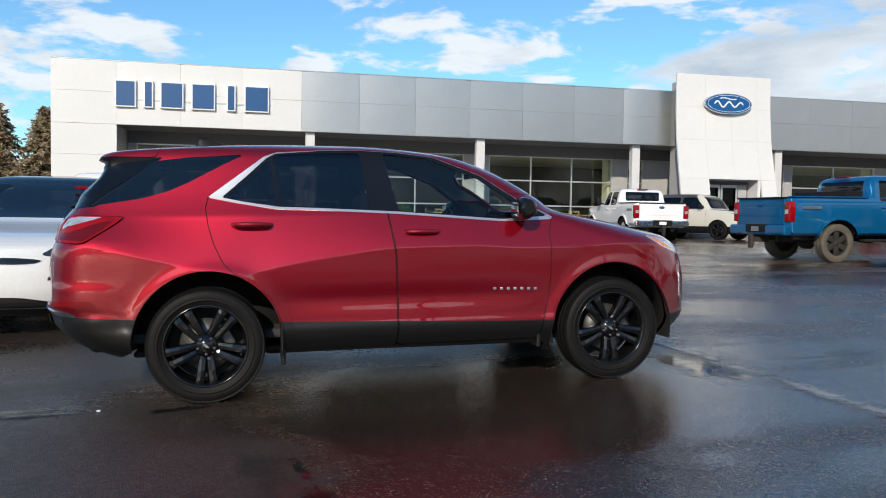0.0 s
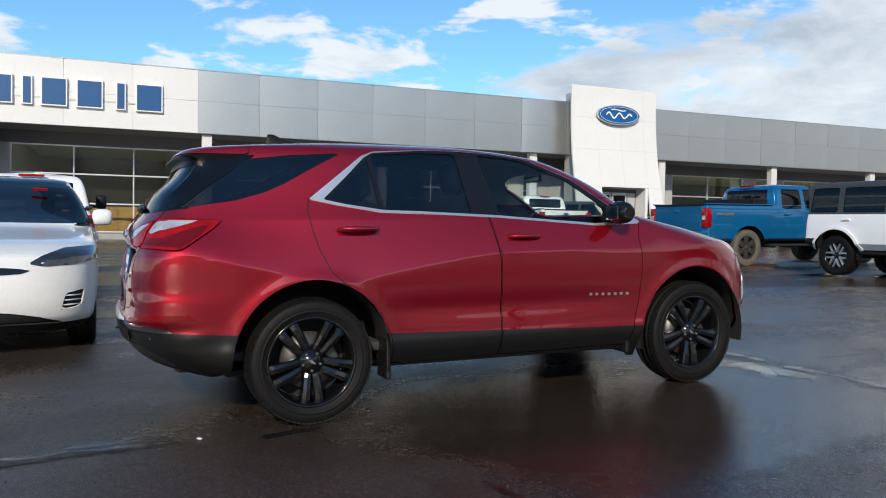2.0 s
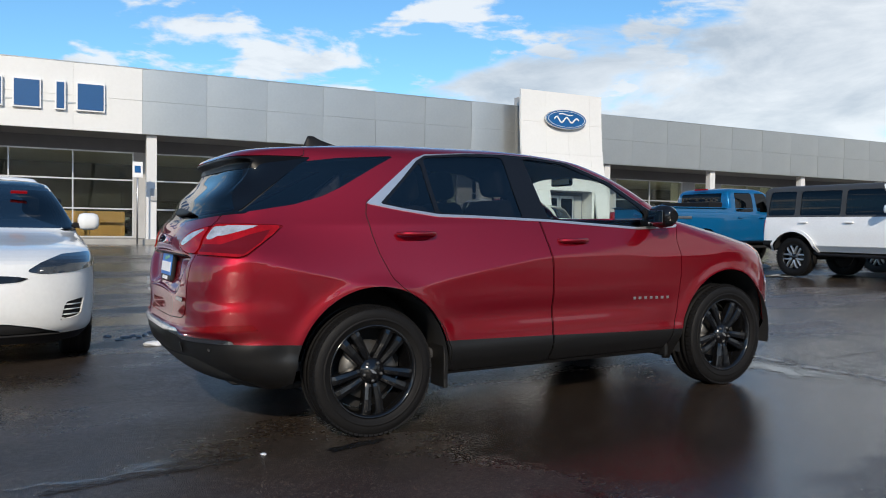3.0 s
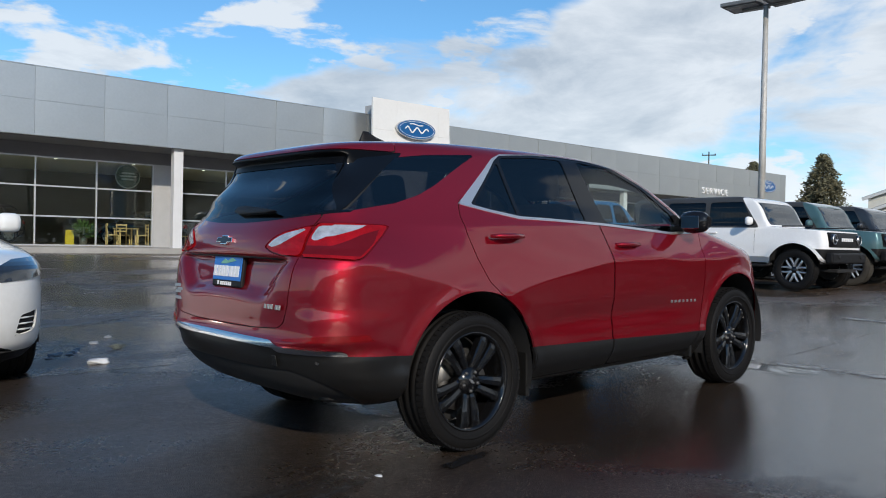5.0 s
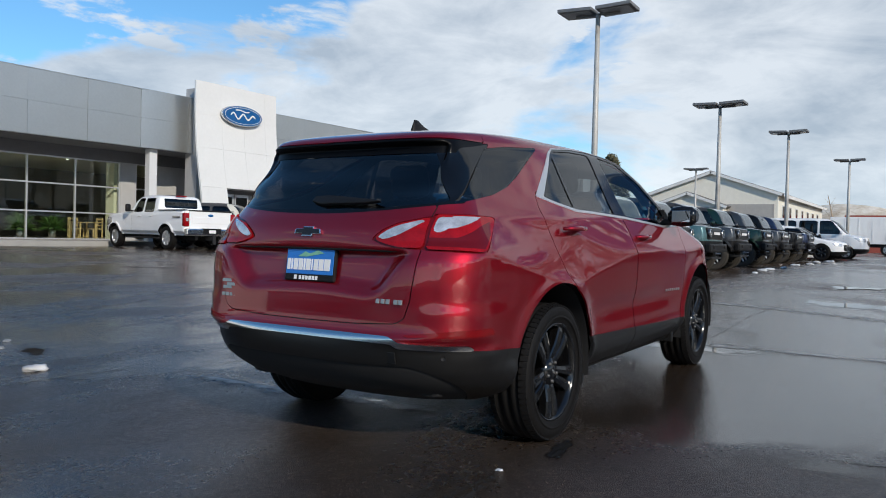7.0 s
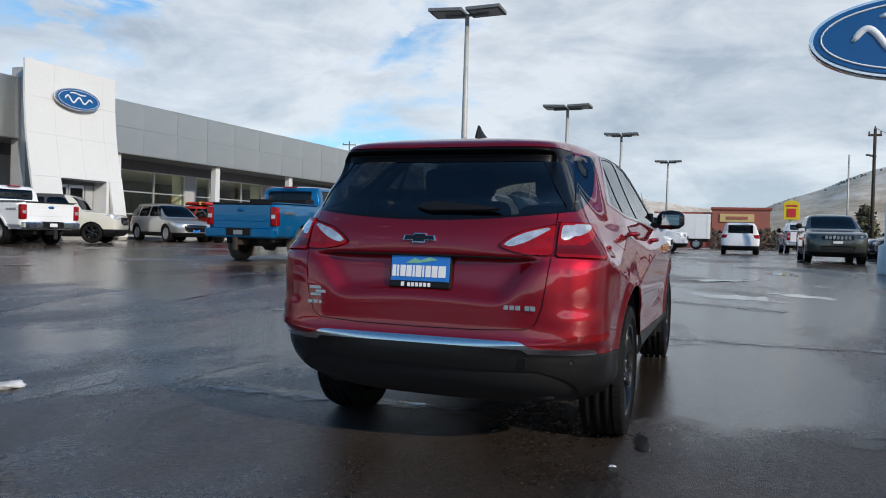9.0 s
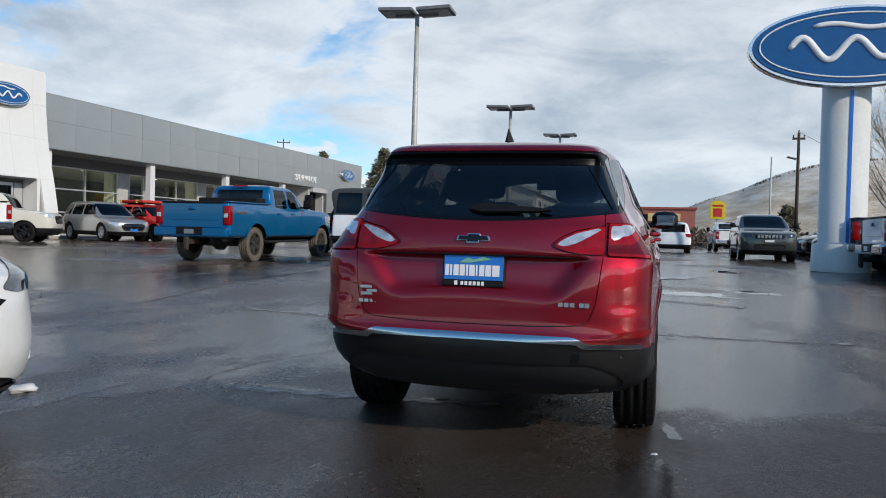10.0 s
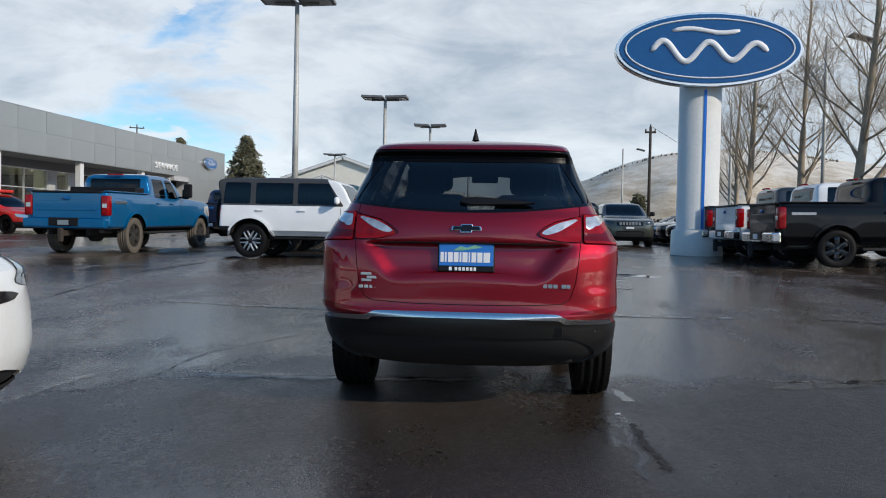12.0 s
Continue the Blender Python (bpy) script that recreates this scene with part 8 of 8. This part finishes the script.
# hillside and bare trees added outside the view, for the paint to reflect
ridge("hill", [(-4.0, 0.10), (-2.5, 0.16), (-1.0, 0.17), (0.0, 0.15), (1.0, 0.17), (2.5, 0.15), (4.0, 0.10)], 900.0, 500.0, 21.0, "bare hillside added out of view behind the street").matrix_world = pose(0, 0, 0, 0, 0, -100)
for k, (x, y) in enumerate(((-14, -24), (-7, -27), (1, -25), (8, -28), (15, -25), (-22, -22), (-30, -14))):
    bare_tree(x, y, 10.5 + (k * 37 % 5) * 0.5, 30 + k, False, False)


# ---- marks on the lot: worn lines, tar seams, puddles, snow ----
def worn_paint():
    m = bpy.data.materials.new("worn_line_paint")
    m.use_nodes = True
    N, L = m.node_tree.nodes, m.node_tree.links
    b = N["Principled BSDF"]
    tc, n1, n2, rm = N.new("ShaderNodeTexCoord"), N.new("ShaderNodeTexNoise"), N.new("ShaderNodeTexNoise"), N.new("ShaderNodeValToRGB")
    n1.inputs["Scale"].default_value, n1.inputs["Detail"].default_value = 2.2, 3
    n2.inputs["Scale"].default_value, n2.inputs["Detail"].default_value = 34, 5
    ad = N.new("ShaderNodeMath")
    ad.operation = "ADD"
    for n in (n1, n2):
        L.new(tc.outputs["Object"], n.inputs["Vector"])
    L.new(n1.outputs["Fac"], ad.inputs[0])
    L.new(n2.outputs["Fac"], ad.inputs[1])
    hf = N.new("ShaderNodeMath")
    hf.operation = "MULTIPLY"
    hf.inputs[1].default_value = 0.5
    L.new(ad.outputs[0], hf.inputs[0])
    L.new(hf.outputs[0], rm.inputs[0])
    e = rm.color_ramp.elements
    e[0].position, e[0].color = 0.36, (0.10, 0.095, 0.09, 1)
    e[1].position, e[1].color = 0.60, (0.36, 0.36, 0.35, 1)
    L.new(rm.outputs[0], b.inputs["Base Color"])
    b.inputs["Roughness"].default_value = 0.38
    return m


WORN = worn_paint()
FILM = material("thin_water_film", (0.045, 0.041, 0.037), 0.20, spec=0.7, var=0.25, var_scale=4, bump=0.08, bump_scale=60)
WATER = material("puddle_water", (0.012, 0.012, 0.013), 0.015, spec=0.5)
POOL = material("shallow_rough_water", (0.03, 0.028, 0.026), 0.04, spec=0.95, var=0.25, var_scale=5, bump=0.025, bump_scale=25)
TAR = material("tar_seam", (0.012, 0.011, 0.011), 0.55, var=0.3, var_scale=20, bump=0.3)


def ragged(m, soft, size):
    """Lets a mark thin out toward its own outline (u = 1), with an uneven edge."""
    N, L = m.node_tree.nodes, m.node_tree.links
    b, out = N["Principled BSDF"], N["Material Output"]
    uv, sp, tc, n, tr, mix = (N.new("ShaderNode" + k) for k in ("UVMap", "SeparateXYZ", "TexCoord", "TexNoise", "BsdfTransparent", "MixShader"))
    n.inputs["Scale"].default_value, n.inputs["Detail"].default_value = size, 5
    L.new(tc.outputs["Object"], n.inputs["Vector"])
    L.new(uv.outputs[0], sp.inputs[0])
    a = N.new("ShaderNodeMath")
    a.operation, a.inputs[1].default_value, a.inputs[2].default_value = "MULTIPLY_ADD", 1.6, -1.05
    L.new(n.outputs["Fac"], a.inputs[0])
    d = N.new("ShaderNodeMath")
    d.operation = "SUBTRACT"
    L.new(a.outputs[0], d.inputs[0])
    L.new(sp.outputs[0], d.inputs[1])
    r = N.new("ShaderNodeMapRange")
    r.interpolation_type = "SMOOTHSTEP"
    r.inputs["From Min"].default_value, r.inputs["From Max"].default_value = -1.02, -1.02 + soft
    L.new(d.outputs[0], r.inputs["Value"])
    L.new(r.outputs[0], mix.inputs[0])
    L.new(tr.outputs[0], mix.inputs[1])
    L.new(b.outputs[0], mix.inputs[2])
    L.new(mix.outputs[0], out.inputs[0])


ragged(WORN, 1.05, 6.0)
ragged(TAR, 0.8, 4.5)
ragged(FILM, 1.25, 3.5)
ragged(WATER, 0.40, 5.0)
ragged(POOL, 0.5, 4.0)
STAIN = material("wet_stain", (0.034, 0.030, 0.027), 0.6, spec=0.25, var=0.3, var_scale=20, bump=0.3)
ragged(STAIN, 0.9, 14.0)
SNOW = material("old_snow", (0.62, 0.64, 0.67), 0.7, var=0.12, var_scale=8, bump=0.5, bump_scale=60)


def wander(pts, step, jitter, seed):
    """A line through the points that strays a little from side to side."""
    rnd = random.Random(seed)
    out = []
    for (x0, y0), (x1, y1) in zip(pts, pts[1:]):
        n = max(2, int(math.hypot(x1 - x0, y1 - y0) / step))
        out += [(x0 + (x1 - x0) * k / n + rnd.uniform(-jitter, jitter), y0 + (y1 - y0) * k / n + rnd.uniform(-jitter, jitter)) for k in range(n)]
    return out + [pts[-1]]


def edge_map(me, u):
    """Stores how near each corner lies to the mark's outline."""
    layer = me.uv_layers.new(name="UVMap")
    layer.data.foreach_set("uv", [c for lp in me.loops for c in (u[lp.vertex_index], 0.0)])


def ribbon(name, pts, width, mat, lift, seed, uneven=0.5, taper=True, label="", category="", step=0.12, jitter=0.012):
    rnd = random.Random(seed)
    line = wander(pts, step, jitter, seed)
    V, U, n = [], [], len(line)
    for i, (x, y) in enumerate(line):
        a, b = line[max(i - 1, 0)], line[min(i + 1, n - 1)]
        d = math.hypot(b[0] - a[0], b[1] - a[1]) or 1
        nx, ny = -(b[1] - a[1]) / d, (b[0] - a[0]) / d
        end = min(i, n - 1 - i) / max(n * 0.12, 1) if taper else 1
        w = [width / 2 * (1 + rnd.uniform(-uneven, uneven)) * min(1, 0.15 + end) for _ in (0, 1)]
        for s, k in ((-1, w[0]), (0, 0), (1, w[1])):
            V.append((x + s * nx * k, y + s * ny * k, ground_z(x, y) + lift))
            U.append(abs(s) if 0 < i < n - 1 else 1.0)
    F = [(3 * i + j, 3 * i + 3 + j, 3 * i + 4 + j, 3 * i + 1 + j) for i in range(n - 1) for j in (0, 1)]
    me = mesh_from(name, V, F, mat)
    edge_map(me, U)
    return part(name, me, label=label, kind="structure", category=category)


def puddle(x, y, rx, ry, turn, seed, mat=None, name="puddle"):
    """A shallow pool with a ragged shore."""
    V, n = [(x, y, ground_z(x, y) + 0.003)], 48
    ca, sa = math.cos(radians(turn)), math.sin(radians(turn))
    for k in range(n):
        a = k * 2 * math.pi / n
        r = 1 + 0.42 * noise.noise((math.cos(a) * 1.3 + seed, math.sin(a) * 1.3, seed * 0.7)) + 0.28 * noise.noise((math.cos(a) * 4 + seed, math.sin(a) * 4, 3.0))
        u, v = math.cos(a) * rx * r, math.sin(a) * ry * r
        px, py = x + u * ca - v * sa, y + u * sa + v * ca
        V.append((px, py, ground_z(px, py) + 0.003))
    F = [(0, k + 1, (k + 1) % n + 1) for k in range(n)]
    me = mesh_from(name, V, F, mat or WATER)
    edge_map(me, [0.0] + [1.0] * n)
    return part(name, me, kind="structure", label="shallow rain puddle on the asphalt", category="puddle")


for k, (pts, w) in enumerate((
        ([(4.09, 4.2), (3.72, 2.6), (3.68, 1.9), (3.80, 0.13), (3.84, -0.6)], 0.11),
        ([(3.81, -0.62), (3.82, -1.3), (3.83, -2.2), (3.86, -2.9)], 0.13),
        ([(0.02, 2.05), (0.03, 1.3), (0.08, 0.7), (0.15, -0.12)], 0.13),
        ([(3.2, 8.45), (4.7, 8.31)], 0.12), ([(1.3, 8.13), (2.2, 8.17)], 0.12), ([(7.0, 13.04), (7.9, 12.2)], 0.14),
        ([(8.05, 0.35), (7.75, -0.55), (7.0, -2.2)], 0.22))):
    ribbon("parking_line", pts, w * 2.9, WORN, 0.004, 40 + k, 0.25, False, "faded white parking line on asphalt", "road marking")
for k, (pts, w) in enumerate((
        ([(-0.75, 2.9), (-0.48, 2.30), (-0.09, 2.2), (0.52, 2.18), (0.86, 2.14), (1.44, 1.89), (2.04, 1.51), (2.9, 0.9), (3.9, -0.48)], 0.022),
        ([(3.9, -0.50), (4.56, -0.60), (5.34, -0.56), (6.6, -0.50), (8.4, -0.62)], 0.022),
        ([(-0.6, 5.2), (0.86, 6.27), (1.97, 6.42), (3.9, 7.0), (5.82, 8.68)], 0.03),
        ([(3.4, 5.4), (5.4, 5.75), (8.04, 6.23), (9.87, 6.1), (12.64, 6.0)], 0.05),
        ([(8.04, 6.23), (9.0, 6.15), (10.6, 6.05)], 0.11),
        ([(14.11, -4.88), (12.47, -5.48), (11.4, -6.0)], 0.12), ([(8.6, -4.9), (8.12, -5.37), (7.42, -6.08)], 0.11), ([(3.95, -3.7), (3.93, -3.9), (3.73, -4.39), (3.5, -5.2)], 0.13))):
    ribbon("tar_seam", pts, w * 1.15, TAR, 0.005, 70 + k, 0.75, True, "dark tar-filled crack across the asphalt", "crack")
# water lying along the hollow behind the car and in front of the trucks
for k, (x, y, rx, ry, turn) in enumerate(((0.48, -2.35, 0.28, 0.05, -80), (0.57, -2.85, 0.38, 0.11, -80), (0.66, -3.45, 0.48, 0.13, -80),
                                          (-0.16, -0.98, 0.30, 0.07, 10), (0.12, 0.30, 0.45, 0.07, 84), (12.2, 6.1, 0.9, 0.45, 10), (13.2, 5.4, 0.8, 0.35, 30), (13.0, -1.2, 1.3, 0.5, -45),
                                          (16.3, -2.6, 1.3, 0.4, 20), (8.9, -1.45, 1.3, 0.60, 62), (9.6, -2.5, 0.9, 0.35, 50), (5.4, 8.2, 1.3, 0.32, -20))):
    puddle(x, y, rx, ry, turn, k * 1.7 + 0.3)
for k, (x, y, rx, ry, turn) in enumerate(((0.35, -2.5, 1.4, 0.22, -82), (-1.1, -0.80, 0.55, 0.10, 0), (0.10, 1.4, 0.8, 0.16, 88), (3.78, -0.5, 1.0, 0.40, 95), (9.8, 8.6, 2.4, 0.8, -15), (8.6, 7.2, 1.3, 0.4, -20), (13.2, -1.3, 1.8, 0.5, -50), (3.4, 6.6, 1.3, 0.2, 10))):
    p = puddle(x, y, rx, ry, turn, k * 2.3 + 5.0, FILM, "wet_patch")
    tagged(p, label="thin film of water on asphalt", category="puddle", kind="structure")
for k, (x, y, rx, ry, turn) in enumerate(((3.58, -0.60, 0.80, 0.34, 94), (-0.1, 3.9, 0.45, 0.12, 70))):
    puddle(x, y, rx, ry, turn, k * 1.9 + 0.8, POOL)
ribbon("wet_track", [(-1.25, 2.73), (-0.51, 2.68), (-0.02, 2.62)], 0.16, FILM, 0.004, 97, 0.4, True, "thin film of water along a worn line", "puddle", jitter=0.02)
ribbon("wet_track", [(-1.85, -0.84), (-1.35, -0.88), (-0.62, -0.90)], 0.13, FILM, 0.004, 98, 0.4, True, "thin film of water along a seam", "puddle", jitter=0.02)
ribbon("wet_track", [(-0.70, -0.92), (-1.10, -0.95), (-1.72, -0.99)], 0.11, STAIN, 0.004, 99, 0.3, True, "dark wet tyre mark on asphalt", "stain")


SLUSH = material("grey_slush", (0.24, 0.26, 0.29), 0.45, var=0.25, var_scale=8, bump=0.5, bump_scale=60)


def snow_lump(x, y, r, seed):
    bm = bmesh.new()
    bmesh.ops.create_icosphere(bm, subdivisions=3, radius=1.0)
    for v in bm.verts:
        d = 1 + 0.5 * noise.noise(v.co * 1.5 + Vector((seed, 0, 0))) + 0.2 * noise.noise(v.co * 4 + Vector((0, seed, 0)))
        v.co = Vector((v.co.x * r * 1.3 * d, v.co.y * r * d, max(v.co.z * r * 0.42 * d, -0.25 * r)))
    p = part("snow_lump", smooth(bm), SNOW if r > 0.037 or r < 0.02 else SLUSH, label="small lump of old snow on wet asphalt", category="snow", m=pose(x, y, ground_z(x, y) + 0.2 * r, 0, 0, seed * 50))
    return tagged(p, label="small lump of old snow on wet asphalt", category="snow", group="snow lumps")


for k, (x, y, r) in enumerate(((-0.54, 3.06, 0.07), (-0.64, 3.81, 0.026), (-0.60, 3.66, 0.03), (-0.80, 3.55, 0.028), (-0.45, 3.95, 0.03), (-0.2, 4.25, 0.035), (0.05, 4.6, 0.03), (-0.62, -0.89, 0.014), (-0.72, 3.70, 0.036), (-0.88, 3.86, 0.034), (-0.52, 3.78, 0.032), (17.2, 1.55, 0.07), (18.9, 1.7, 0.10), (19.6, 1.65, 0.12), (21.6, 1.6, 0.09), (24.3, 1.7, 0.12), (26.9, 1.6, 0.10), (29.4, 1.7, 0.13), (31.9, 1.6, 0.12), (33.8, 1.7, 0.10))):
    snow_lump(x, y, r, k * 1.3)


def stone(x, y, sx, sy, h, seed):
    """A broken piece of kerb lying on the lot."""
    bm = bmesh.new()
    bmesh.ops.create_icosphere(bm, subdivisions=3, radius=1.0)
    for v in bm.verts:
        c = v.co.copy()
        q = max(abs(c.x), abs(c.y), abs(c.z))
        d = (0.55 + 0.45 / q) * (1 + 0.12 * noise.noise(c * 2 + Vector((seed, 0, 0))))
        v.co = Vector((c.x * sx * d, c.y * sy * d, c.z * h * d))
    p = part("kerb_stone", smooth(bm), CONCRETE, m=pose(x, y, ground_z(x, y) + h * 0.35, 0, 0, -10))
    return tagged(p, label="rough grey concrete kerb stone beside blue pickup", category="stone")


stone(14.25, 8.42, 0.55, 0.15, 0.07, 2.0)
